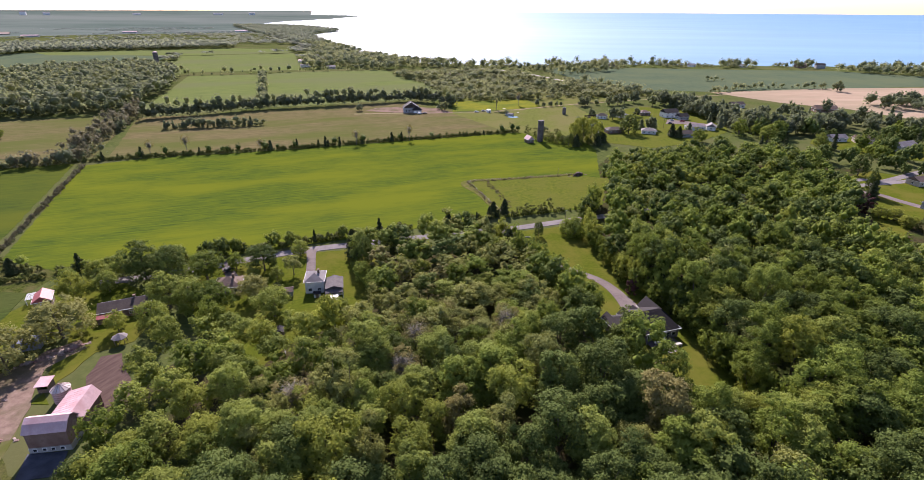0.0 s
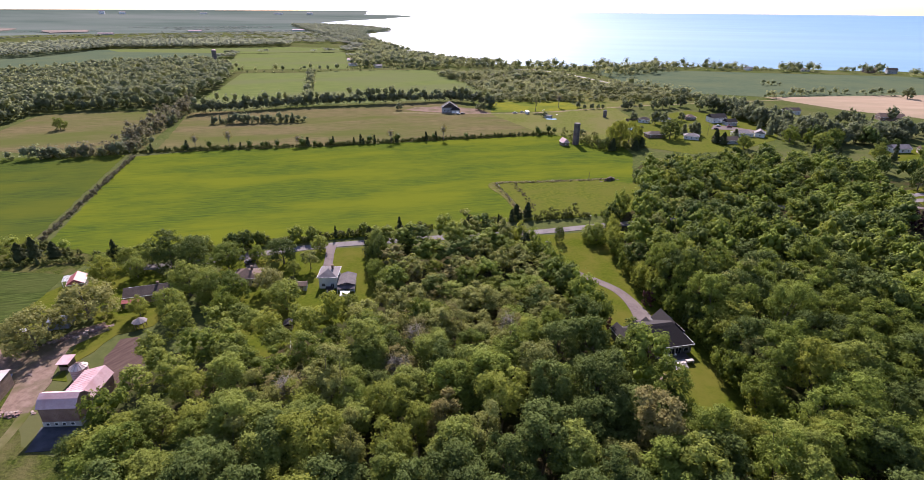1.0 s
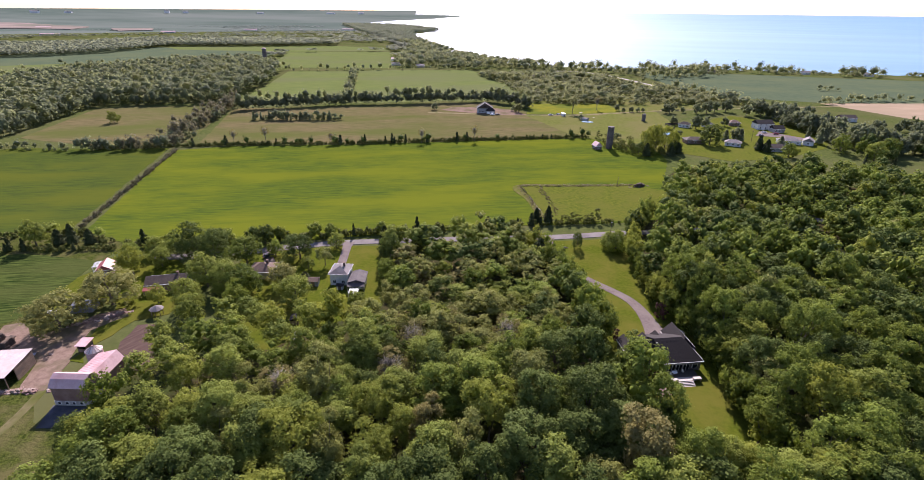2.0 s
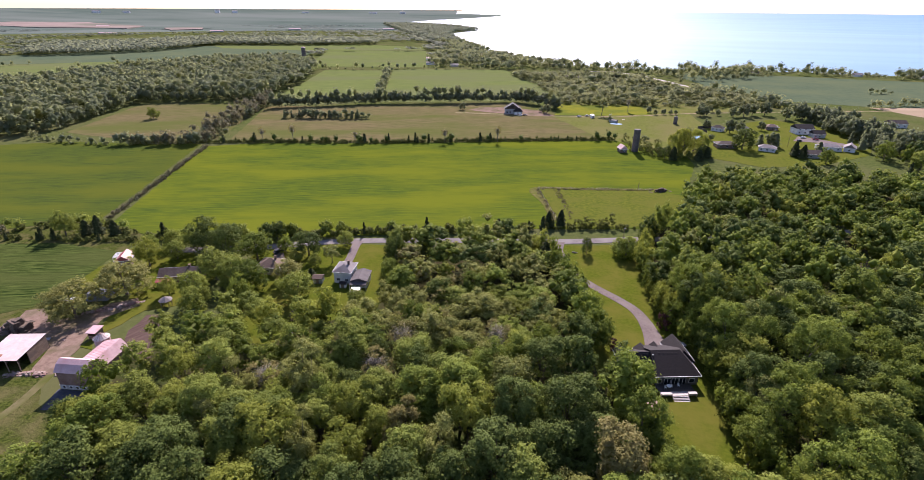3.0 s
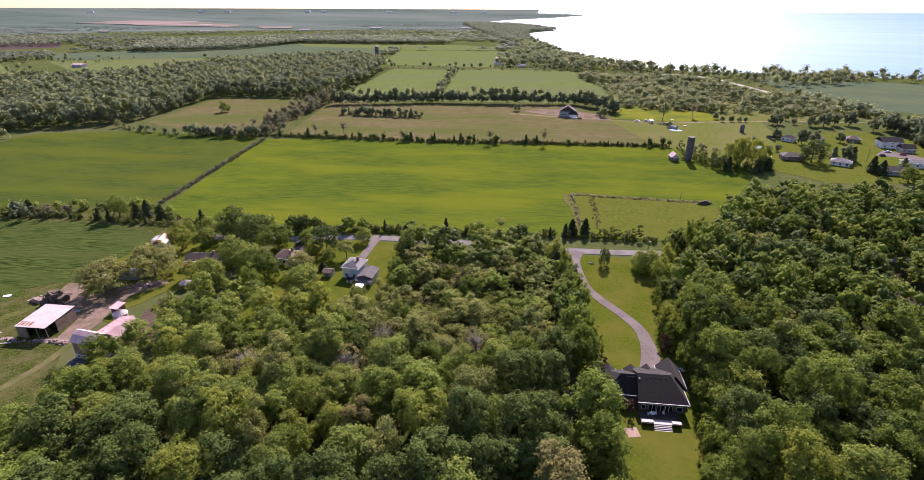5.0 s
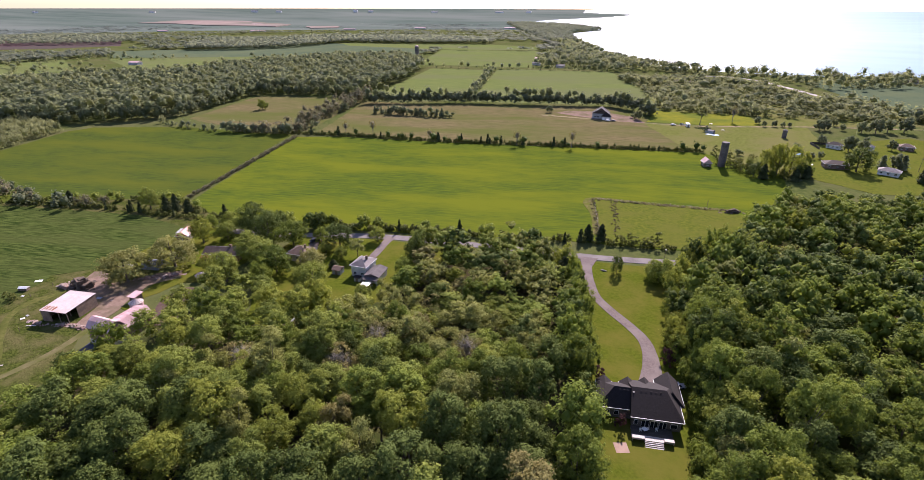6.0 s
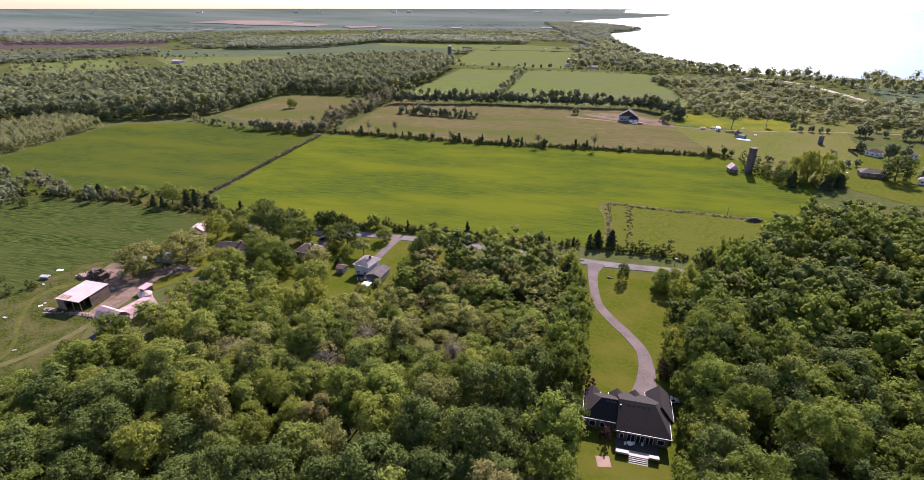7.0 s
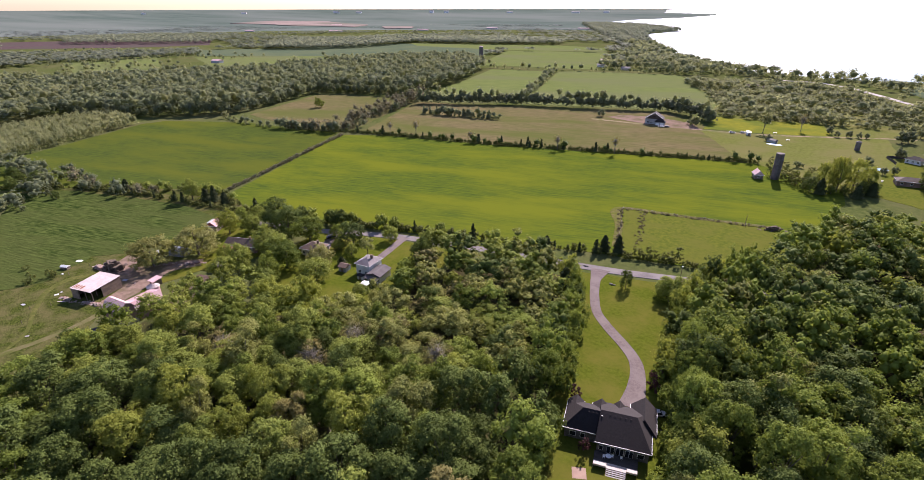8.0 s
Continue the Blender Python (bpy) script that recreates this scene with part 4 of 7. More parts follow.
def canopy(x, y):
    """How tall the wood stands, in metres."""
    if x > 46:
        return 20.8 + 2.2 * noise.noise(Vector((x / 26, y / 26, 3.3))) - 3.0 * float(np.clip((y - 200) / 80, 0, 1))
    north = float(np.clip((y - 116) / 22, 0, 1)) * float(np.clip((30 - x) / 12, 0, 1)) - 0.7 * float(np.clip((y - 172) / 14, 0, 1))
    return 19.6 - 6.0 * max(0.0, north) - 2.2 * float(np.clip((-44 - x) / 12, 0, 1))


rnd = random.Random(7)
near = [(k, x, y, top / TOP[k], w) for k, x, y, top, w in STANDING]
road_line = [(47, 234), (68.5, 242), (90, 250), (125, 265), (160, 280), (210, 293), (260, 306)]
for x, y in scatter(WOOD_HOUSE, 7.7, 11) + scatter(WOOD_EAST, 8.3, 12):
    u, v = rnd.random(), rnd.random()
    if min(math.hypot(x - q[1], y - q[2]) for q in near[:len(STANDING)]) < 5.6:
        continue
    if x > 46 and min(math.hypot(x - (xa + (xb - xa) * k / 6), y - (ya + (yb - ya) * k / 6)) for (xa, ya), (xb, yb) in zip(road_line, road_line[1:]) for k in range(7)) < 6.5:
        continue
    if min(math.hypot(x - 127, y - 228), math.hypot(x - 123, y - 219), math.hypot(x - 129, y - 248)) < 8:
        continue
    spread = rnd.uniform(1.02, 1.5)
    if x > 46:
        kind = "maple" if u < (0.55 if y > 130 else 0.42) else "oak" if u < 0.84 else "lime" if u < 0.91 else "ash" if u < 0.97 else "locust"
    elif x < -48:
        kind = "ash" if u < 0.6 else "lime" if u < 0.76 else "maple" if u < 0.95 else "oak"
    elif x < 2 and 70 < y < 118:
        kind = "ash" if u < 0.34 else "locust" if u < 0.6 else "lime" if u < 0.74 else "bare" if u < 0.80 else "maple" if u < 0.94 else "oak"
        spread *= 0.92
    elif y > 112 and x < 24 and y < 182:
        kind = "locust" if u < 0.42 else "bare" if u < 0.51 else "maple" if u < 0.68 else "oak" if u < 0.74 else "lime" if u < 0.9 else "ash"
        spread *= 0.9
    elif y >= 182:
        kind = "ash" if u < 0.55 else "locust" if u < 0.7 else "oak" if u < 0.74 else "cedar" if u < 0.8 else "maple"
    else:
        kind = "maple" if u < 0.26 else "oak" if u < 0.86 else "lime" if u < 0.91 else "ash" if u < 0.94 else "locust"
    top = canopy(x, y) * (0.74 + 0.32 * v)
    if kind == "cedar":
        top, spread = top * 0.68, spread * 1.4
    near.append((kind, x, y, top / TOP[kind], spread))
near.sort(key=lambda s: min(math.hypot(s[1] - 5, s[2] - 84), math.hypot(s[1] - 90, s[2] - 112), 12 + math.hypot(s[1] + 45, s[2] - 70)) + (60 if s[1] > 100 and s[2] < 80 else 0))
for s in near[:215]:
    tree(*s, group="trees of the near wood")
rest = [s for s in near[215:] if s[2] > 20]
grove("woodland", [(s[0] + "_mid", *s[1:]) for s in rest[:240]], "mixed broadleaf wood of green domed crowns")
behind = [(rnd.choice(["maple", "oak"]) + ("_far" if x > 190 else ""), x, y, rnd.uniform(1.0, 1.3), rnd.uniform(1.2, 1.5)) for x, y in scatter([(80, 40), (110, 55), (170, 110), (250, 190), (330, 250), (330, 40), (200, -40), (90, -20)], 14, 13)]
grove("woodland", rest[240:] + behind, "dense green maple wood seen from above")
# leafy margins of the wood, down to the grass
edge = []
for line, sd in (([(77, 94), (74, 108), (72, 120), (69.5, 132), (69, 146), (64, 158), (58.5, 168), (54, 181), (51, 196), (49.5, 211), (52, 227), (62, 258)], 61), ([(7, 205), (15, 195), (22, 181), (29, 166), (34, 152), (38, 140)], 62), ([(43, 127), (47, 112), (53, 97), (58, 90), (66, 90), (75, 92)], 63)):
    for x, y in along(line, 5.0, sd, 0.9):
        k = rnd.choice(["garden", "garden_dark", "garden", "garden_lime"])
        h = rnd.uniform(0.75, 1.35)
        edge.append((k + "_mid", x, y, h, h * rnd.uniform(0.6, 0.85)))
grove("woodland_margin", edge, "leafy margin trees of the wood along the lawn")

# woods, hedges and scattered trees further off
WOOD_WEST = [(-505, 140), (-510, 210), (-466, 244), (-414, 302), (-412, 320), (-458, 446), (-350, 506), (-348, 530), (-372, 620), (-445, 795), (-560, 880), (-645, 800), (-676, 648), (-672, 508), (-705, 423), (-760, 342), (-780, 278), (-825, 226), (-800, 140)]
spots = []
for x, y in scatter(WOOD_WEST, 8.9, 21):
    u = rnd.random()
    spots.append((("maple_far" if u < 0.55 else "oak_far" if u < 0.8 else "ash_far"), x, y, rnd.uniform(0.82, 1.2), rnd.uniform(1.1, 1.75)))
for x, y in scatter([(-375, 118), (-432, 230), (-505, 229), (-488, 143)], 5.5, 22):
    h = rnd.uniform(0.75, 0.95)
    spots.append(("garden_pale_far", x, y, h, h * 0.7))
for x, y in along([(-520, 200), (-500, 228), (-462, 246), (-418, 296), (-408, 318), (-454, 444), (-336, 500)], 4.5, 23, 2.0) :
    h = rnd.uniform(0.9, 1.6)
    spots.append((rnd.choice(["garden_dark_far", "garden_far", "garden_far"]), x, y, h, h * 0.75))
grove("woodland", spots, "broad mixed wood beside the fields", leaves=HAZE_LEAF)



def hedge(line, step, kinds, lo, hi, seed, label, wander=1.2, wide=1.0, leaves=None):
    rng = random.Random(seed)
    s = []
    for x, y in along(line, step, seed, wander):
        h = rng.uniform(lo, hi)
        s.append((rng.choice(kinds), x, y, h, h * rng.uniform(0.85, 1.25) * wide))
    grove("hedgerow", s, label, "hedge", leaves)


hedge([(-310, 303), (-262, 322), (-222, 337), (-134, 364), (-50, 398), (12, 422), (34, 430)], 1.0, ["shrub"] * 16 + ["cedar_far", "garden_dark_far"], 0.35, 0.8, 31, "low mixed hedge with dark cedars between two fields")
hedge([(-408, 298), (-380, 291), (-350, 290), (-318, 298)], 3.2, ["shrub", "shrub", "garden_dark_far", "garden_pale_far"], 0.4, 0.72, 32, "thin bushy hedge with gaps", 3.0, 1.0, HAZE_LEAF)
hedge([(-318, 299), (-292, 306), (-262, 318)], 2.6, ["shrub", "garden_dark_far", "garden_dark_far", "garden_pale_far"], 0.7, 1.15, 48, "thick bushy hedge of thorn and grey trees", 2.4, 1.0, THORN)
hedge([(-252, 312), (-195, 180)], 1.6, ["shrub"], 0.3, 0.62, 33, "thin scrubby hedge between the grain fields", 0.8, 1.0, {"shrub": "thorn"})
hedge([(-310, 140), (-262, 134), (-220, 150)], 2.4, ["garden_dark_far", "shrub", "shrub", "garden_pale_far"], 0.45, 0.8, 44, "dark thorny scrub at the field corner", 4.0, 1.0, THORN)
hedge([(-370, 116), (-335, 124), (-300, 124), (-275, 112), (-255, 92)], 1.6, ["garden_dark_far", "garden_dark_far", "garden_far", "shrub"], 0.5, 0.9, 45, "dark thorn thicket at the field corner", 7.0, 1.0, THORN)
hedge([(-271, 131), (-235, 153), (-199, 176), (-168, 170)], 1.7, ["shrub"] * 9 + ["garden_pale_far"], 0.35, 0.7, 47, "scrub along the grain field", 2.5)
hedge([(-305, 100), (-271, 129), (-220, 150), (-182, 160), (-162, 168)], 2.0, ["shrub"] * 14 + ["cedar"], 0.35, 0.65, 34, "scrubby hedge with cedars", 1.2)
hedge([(-160, 170), (-114, 184), (-66, 205), (-30, 219)], 1.5, ["shrub"] * 9 + ["cedar", "garden_dark", "garden_pale"], 0.5, 0.85, 35, "dark bushy roadside hedge", 1.4)
hedge([(-30, 219), (0, 231), (30, 242), (52, 248)], 2.8, ["shrub"] * 7 + ["cedar"], 0.35, 0.75, 36, "broken roadside hedge", 1.0)
hedge([(-304, 466), (-270, 488), (-217, 522), (-170, 542), (-75, 582), (-40, 566), (-26, 545)], 5.0, ["maple_far", "oak_far", "maple_far", "ash_far"], 0.7, 1.1, 37, "tall line of trees along the dry field", 2.0, 0.9, HAZE_LEAF)
hedge([(-304, 464), (-270, 486), (-217, 520), (-170, 540), (-75, 580), (-40, 564), (-26, 543)], 2.2, ["garden_dark_far", "garden_far", "garden_dark_far"], 0.7, 1.35, 46, "bushy foot of the tree line along the dry field", 2.0, 1.0, HAZE_LEAF)
hedge([(-262, 424), (-250, 428), (-188, 444)], 1.4, ["shrub", "garden_dark_far", "garden_far", "cedar_far"], 0.5, 0.95, 38, "short strip of bushes in the dry field", 2.0, 1.0, HAZE_LEAF)
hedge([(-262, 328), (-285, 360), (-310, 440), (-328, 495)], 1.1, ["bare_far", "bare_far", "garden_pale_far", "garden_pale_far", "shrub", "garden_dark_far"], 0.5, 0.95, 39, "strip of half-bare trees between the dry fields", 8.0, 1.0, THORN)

hedge([(-222, 535), (-255, 618), (-330, 812)], 4.0, ["garden_dark_far", "garden_pale_far", "garden_far", "shrub"], 0.6, 1.3, 41, "far hedge between pastures", 4, 0.9, HAZE_LEAF)
hedge([(-440, 790), (-300, 850), (-160, 892)], 9.0, ["garden_dark_far", "garden_pale_far", "garden_far", "shrub"], 0.5, 1.3, 40, "far hedge of uneven trees", 4, 0.9, HAZE_LEAF)
hedge([(-6, 292), (11, 246)], 0.6, ["shrub"], 0.05, 0.17, 42, "rough brown weeds along a fence line", 1.4, 1.9, {"shrub": "weeds"})
hedge([(-6, 292), (28, 301), (58, 309)], 0.7, ["shrub"], 0.05, 0.2, 43, "rough brown weeds along a fence line", 1.6, 1.9, {"shrub": "weeds"})
hedge([(5.5, 292), (18.6, 251)], 0.8, ["shrub"], 0.05, 0.17, 49, "pale dead brush in the paddock", 1.6, 1.9, {"shrub": "weeds"})
strip("weedy_bank", spline([(11, 246), (2, 270), (-6, 292), (28, 301), (60, 311)]), [4.5, 3.4, 5.0, 3.2, 3.6, 2.6], 0.2, M["weedy"], "strip of dry brown weeds round the paddock", "weeds")

spots = []
for x, y in scatter([(-140, 838), (20, 870), (110, 800), (170, 720), (215, 640), (76, 600), (-24, 583), (-67, 700)], 8.2, 51):
    off_road = min(math.hypot(x - a_, y - b_) for a_, b_ in ((-25, 905), (0, 903), (19, 905), (38, 888), (58, 868), (76, 838), (92, 808), (106, 780), (118, 758)))
    if off_road > 22 and noise.noise(Vector((x / 45, y / 45, 1.1))) > -0.16:
        h = rnd.uniform(0.28, 0.85) if rnd.random() < 0.85 else rnd.uniform(0.9, 1.3)
        spots.append((rnd.choice(["garden_pale_far", "willow_far", "garden_far", "garden_pale_far", "garden_pale_far"]), x, y, h, h * rnd.uniform(1.1, 1.7)))
for x, y in scatter([(-140, 838), (20, 870), (110, 800), (170, 720), (215, 640), (76, 600), (-24, 583), (-67, 700)], 6.2, 64):
    off_road = min(math.hypot(x - a_, y - b_) for a_, b_ in ((-25, 905), (0, 903), (19, 905), (38, 888), (58, 868), (76, 838), (92, 808), (106, 780), (118, 758)))
    if off_road > 16 and noise.noise(Vector((x / 30, y / 30, 8.1))) > -0.25:
        h = rnd.uniform(0.35, 1.1)
        spots.append(("shrub_far", x, y, h, h * 1.6) if rnd.random() < 0.9 else ("willow_far", x, y, h * 0.7, h))
for x, y in scatter([(-30, 1000), (-60, 920), (80, 890), (140, 830), (300, 960), (560, 960), (760, 890), (900, 930), (780, 968), (640, 1012), (478, 1020), (318, 1029), (210, 1036), (100, 998)], 17, 52):
    if noise.noise(Vector((x / 60, y / 60, 5.1))) > -0.02:
        h = rnd.uniform(0.7, 1.7)
        spots.append((rnd.choice(["garden_pale_far", "garden_far", "garden_dark_far", "garden_pale_far"]), x, y, h, h * rnd.uniform(0.85, 1.1)))
for x, y in scatter([(-420, 1400), (-300, 900), (-150, 890), (-30, 930), (-60, 1005), (-104, 1015), (-172, 1075), (-250, 1185), (-350, 1370), (-470, 1630), (-620, 2010), (-640, 2150), (-605, 2380), (-740, 2600), (-910, 2840), (-1120, 2960), (-1300, 2900), (-800, 2000), (-500, 1500)], 13, 53):
    if rnd.random() < 0.85:
        h = rnd.uniform(0.8, 1.7)
        spots.append((rnd.choice(["garden_dark_far", "garden_far", "garden_pale_far", "willow_far"]), x, y, h, h * 1.2))
for x, y in scatter([(-30, 1000), (-60, 935), (80, 905), (140, 850), (300, 975), (560, 975), (760, 905), (900, 930), (780, 966), (640, 1010), (478, 1018), (318, 1027), (210, 1034), (100, 996)], 8, 60):
    if noise.noise(Vector((x / 40, y / 40, 7.1))) > 0.0:
        h = rnd.uniform(0.8, 2.2)
        spots.append((rnd.choice(["shrub_far", "shrub_far", "garden_pale_far"]), x, y, h * 0.45, h * 0.7))
grove("woodland", [q for q in spots if q[2] < 1500], "scrub and trees along the lake shore", leaves=dict(HAZE_LEAF, shrub="haze_pale"))
grove("woodland", [q for q in spots if q[2] >= 1500], "far woods along the curving shore", leaves={k: "far_wood" for k in HAZE_LEAF})

spots = []
for x, y in scatter([(205, 390), (196, 440), (215, 500), (250, 540), (345, 540), (420, 470), (520, 440), (520, 330), (330, 260), (260, 320), (232, 340)], 12, 54):
    clear = min(math.hypot(x - a_, y - b_) for a_, b_ in ((275, 396), (292, 394), (306, 370), (262, 285), (345, 520), (335, 505), (250, 305), (270, 400), (300, 390)))
    if rnd.random() < 0.5 and clear > 15:
        h = rnd.uniform(0.6, 1.25)
        spots.append((rnd.choice(["garden_dark", "garden", "garden_dark", "cedar", "garden_dark", "garden_dark"]), x, y, h * 1.15, h * 1.15))
for x, y in scatter([(228, 600), (160, 690), (205, 588), (232, 560)], 11, 55):
    h = rnd.uniform(0.7, 1.3)
    spots.append((rnd.choice(["garden_dark_far", "garden_far", "garden_pale_far"]), x, y, h, h * 1.15))
for x, y in scatter([(415, 590), (430, 556), (470, 540), (560, 560), (560, 590), (480, 600)], 11, 58):
    h = rnd.uniform(0.8, 1.5)
    spots.append((rnd.choice(["garden_dark_far", "garden_far", "garden_dark_far"]), x, y, h, h * 1.15))
for x, y in along([(201, 570), (212, 516), (224, 485), (229, 457), (247, 440), (268, 430), (290, 445), (314, 460)], 3.8, 59, 6.0):
    h = rnd.uniform(1.0, 1.7)
    spots.append((rnd.choice(["garden_dark", "garden_dark", "garden_dark", "cedar", "garden_dark", "garden"]), x, y, h, h * 1.1))
for x, y in along([(283, 658), (330, 692), (400, 714), (452, 708)], 6.0, 61, 3.0) + along([(322, 778), (335, 782), (348, 784)], 5.0, 62, 4.0):
    h = rnd.uniform(0.45, 1.0)
    spots.append((rnd.choice(["garden_pale_far", "garden_far", "shrub_far"]), x, y, h, h * 1.2))
for x, y in scatter([(600, 925), (640, 860), (760, 800), (1000, 790), (1100, 860), (900, 925), (760, 938)], 15, 63):
    h = rnd.uniform(0.8, 1.6)
    spots.append((rnd.choice(["garden_dark_far", "garden_far", "garden_pale_far"]), x, y, h, h * 1.2))
grove("woodland", [q for q in spots if q[2] < 430], "garden trees and cedars round the hamlet")
grove("woodland", [q for q in spots if q[2] >= 430], "paler trees and cedars beyond the hamlet", leaves=HAZE_LEAF)

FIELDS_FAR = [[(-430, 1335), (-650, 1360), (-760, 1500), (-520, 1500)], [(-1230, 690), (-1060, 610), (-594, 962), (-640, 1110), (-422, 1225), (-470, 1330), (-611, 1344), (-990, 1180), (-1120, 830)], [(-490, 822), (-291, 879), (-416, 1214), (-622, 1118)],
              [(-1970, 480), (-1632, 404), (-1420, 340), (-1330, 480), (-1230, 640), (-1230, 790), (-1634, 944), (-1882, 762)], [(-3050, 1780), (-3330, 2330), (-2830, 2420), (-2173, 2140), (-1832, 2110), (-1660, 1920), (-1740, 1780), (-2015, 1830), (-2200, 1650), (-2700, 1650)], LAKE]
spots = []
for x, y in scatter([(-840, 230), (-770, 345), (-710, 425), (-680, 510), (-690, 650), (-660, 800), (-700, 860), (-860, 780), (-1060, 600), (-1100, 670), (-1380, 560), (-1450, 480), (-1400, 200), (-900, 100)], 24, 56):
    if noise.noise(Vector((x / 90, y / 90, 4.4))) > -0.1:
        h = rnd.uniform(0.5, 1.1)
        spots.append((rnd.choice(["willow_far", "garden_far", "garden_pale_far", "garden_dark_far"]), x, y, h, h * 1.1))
grove("woodland", spots, "scattered trees over far pasture", leaves=HAZE_LEAF)
rng = np.random.default_rng(57)
for k in range(6):
    p = unit(rng, 16) * (4.6, 4.6, 2.6) * rng.uniform(0.6, 1, (16, 1)) + (0, 0, 6.5)
    q = leaf_tris(rng, p, (p - (0, 0, 6.5)) / 9 + (0, 0, 1.0), 2.3, 0.28)
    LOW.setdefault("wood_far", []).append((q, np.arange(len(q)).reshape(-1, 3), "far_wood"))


def far_woods(spots, mat, label):
    """Far trees a few strokes each, as one mesh; spots: places, widths and heights."""
    vs, ts, tone, n = [], [], [], 0
    for px, py, w, h in spots:
        v, t, leaf = rnd.choice(LOW["wood_far"])
        X, Y, Z = lift(v[:, 0] * w + px, v[:, 1] * w + py, v[:, 2] * h)
        vs.append(np.stack([X, Y, Z], 1))
        ts.append(t + n)
        tone.append(np.full(len(t), rnd.random()))
        n += len(v)
    me = tri_mesh("woodland", np.vstack(vs), np.vstack(ts), [M[mat]], None, np.concatenate(tone))
    tagged(new("woodland", me), label, "woods", kind="stuff")


a, d = rng.uniform(-86, 3, 19000), 1 / rng.uniform(1 / 3100, 1 / 850, 19000)
x, y = d * np.sin(np.radians(a)), d * np.cos(np.radians(a))
ok = ~((x > -1100) & (y < 1000))
for f in FIELDS_FAR:
    ok &= ~inside(f, x, y)
soil_edge = rng.uniform(0, 1, len(x)) < 0.35
ok |= soil_edge & inside(FIELDS_FAR[4], x, y)
plain_, haze_ = [], []
for px, py, pa, pd in zip(x[ok].tolist(), y[ok].tolist(), a[ok].tolist(), d[ok].tolist()):
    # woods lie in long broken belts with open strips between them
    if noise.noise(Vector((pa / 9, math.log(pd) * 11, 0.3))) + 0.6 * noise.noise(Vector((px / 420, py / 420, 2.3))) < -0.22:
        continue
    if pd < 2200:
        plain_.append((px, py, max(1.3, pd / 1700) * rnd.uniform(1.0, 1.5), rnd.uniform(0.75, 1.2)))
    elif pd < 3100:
        # drawn low and wide, so few shaded sides break the painted haze
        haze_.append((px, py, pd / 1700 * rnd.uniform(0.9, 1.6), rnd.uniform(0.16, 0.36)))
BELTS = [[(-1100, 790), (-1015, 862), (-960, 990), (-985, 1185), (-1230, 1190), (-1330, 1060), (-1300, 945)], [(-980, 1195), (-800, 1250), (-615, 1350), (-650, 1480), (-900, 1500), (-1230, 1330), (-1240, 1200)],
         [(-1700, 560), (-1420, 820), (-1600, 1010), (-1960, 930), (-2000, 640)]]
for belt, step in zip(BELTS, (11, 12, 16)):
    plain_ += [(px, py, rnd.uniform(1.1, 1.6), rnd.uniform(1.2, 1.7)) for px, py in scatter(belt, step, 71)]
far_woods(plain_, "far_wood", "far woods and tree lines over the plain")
far_woods(haze_, "far_wood_haze", "distant woods to the horizon, haze in their colour")

# trees that stand alone
tree("garden_dark", 28.2, 213, 0.72, 0.5, label="small round tree casting its shadow on the front lawn")
tree("garden", -371, 382, 0.95, 1.1, label="lone round tree in the dry meadow")
tree("willow", -130, 112, 1.2, 1.65)
tree("willow", -127, 129, 1.2, 1.75)
tree("garden_lime", -137, 149, 1.15, 1.1)
tree("garden_pale", -197, 161.5, 1.1, 1.2, label="grey-green tree at the field's hedge")
for x, y, h in ((-189, 165, 0.75), (-184, 167, 0.95), (-177, 169, 0.7), (-243, 146, 0.7), (-250, 143, 0.6)):
    tree("cedar", x, y, h, 1.3)
for x, y, h in ((8.5, 238, 0.78), (14, 240, 0.85), (-13, 226, 0.6)):
    tree("cedar", x, y, h, 1.25)
for x, y, h in ((22, 241, 1.1), (27, 243, 1.2), (36, 246, 1.3), (32, 244, 1.0), (-2, 231, 0.9)):
    tree("shrub", x, y, h, h)
for k, x, y, h in (("garden_pale", 41, 217, 0.72), ("garden", 44, 213, 0.8), ("garden_pale", 45, 220, 0.7)):
    tree(k, x, y, h, h * 1.1)
tree("garden_dark", 124, 428, 1.45, 1.9, label="dark shade tree on the hamlet's lawn")
for x, y, h, w in ((73, 391, 1.6, 1.05), (80, 393, 2.0, 1.2), (87, 398, 1.9, 1.15), (78, 401, 1.75, 1.05), (93, 402, 1.5, 1.0)):
    tree("poplar", x, y, h, w, label="tall yellow-green tree clump by the silo")
for x, y, h in ((73, 380, 1.0), (90, 385, 0.8), (96, 395, 0.8), (156, 419, 1.1), (160, 414, 1.0), (150, 446, 1.0), (176, 436, 0.8), (139, 445, 0.9), (208, 452, 1.3), (215, 470, 1.5), (222, 480, 1.4)):
    tree("cedar", x, y, h, 1.6)
HAMLET_TREES = [(146, 446, "garden_dark", 1.1, 1.1), (171, 403, "garden", 1.0, 1.2), (113, 561, "garden_dark", 0.95, 1.1), (126, 567, "garden", 0.6, 0.7), (139, 564, "garden", 1.1, 1.2), (149, 568, "garden_dark", 1.25, 1.35), (158, 577, "garden", 1.2, 1.2), (170, 583, "garden_dark", 1.3, 1.3),
]
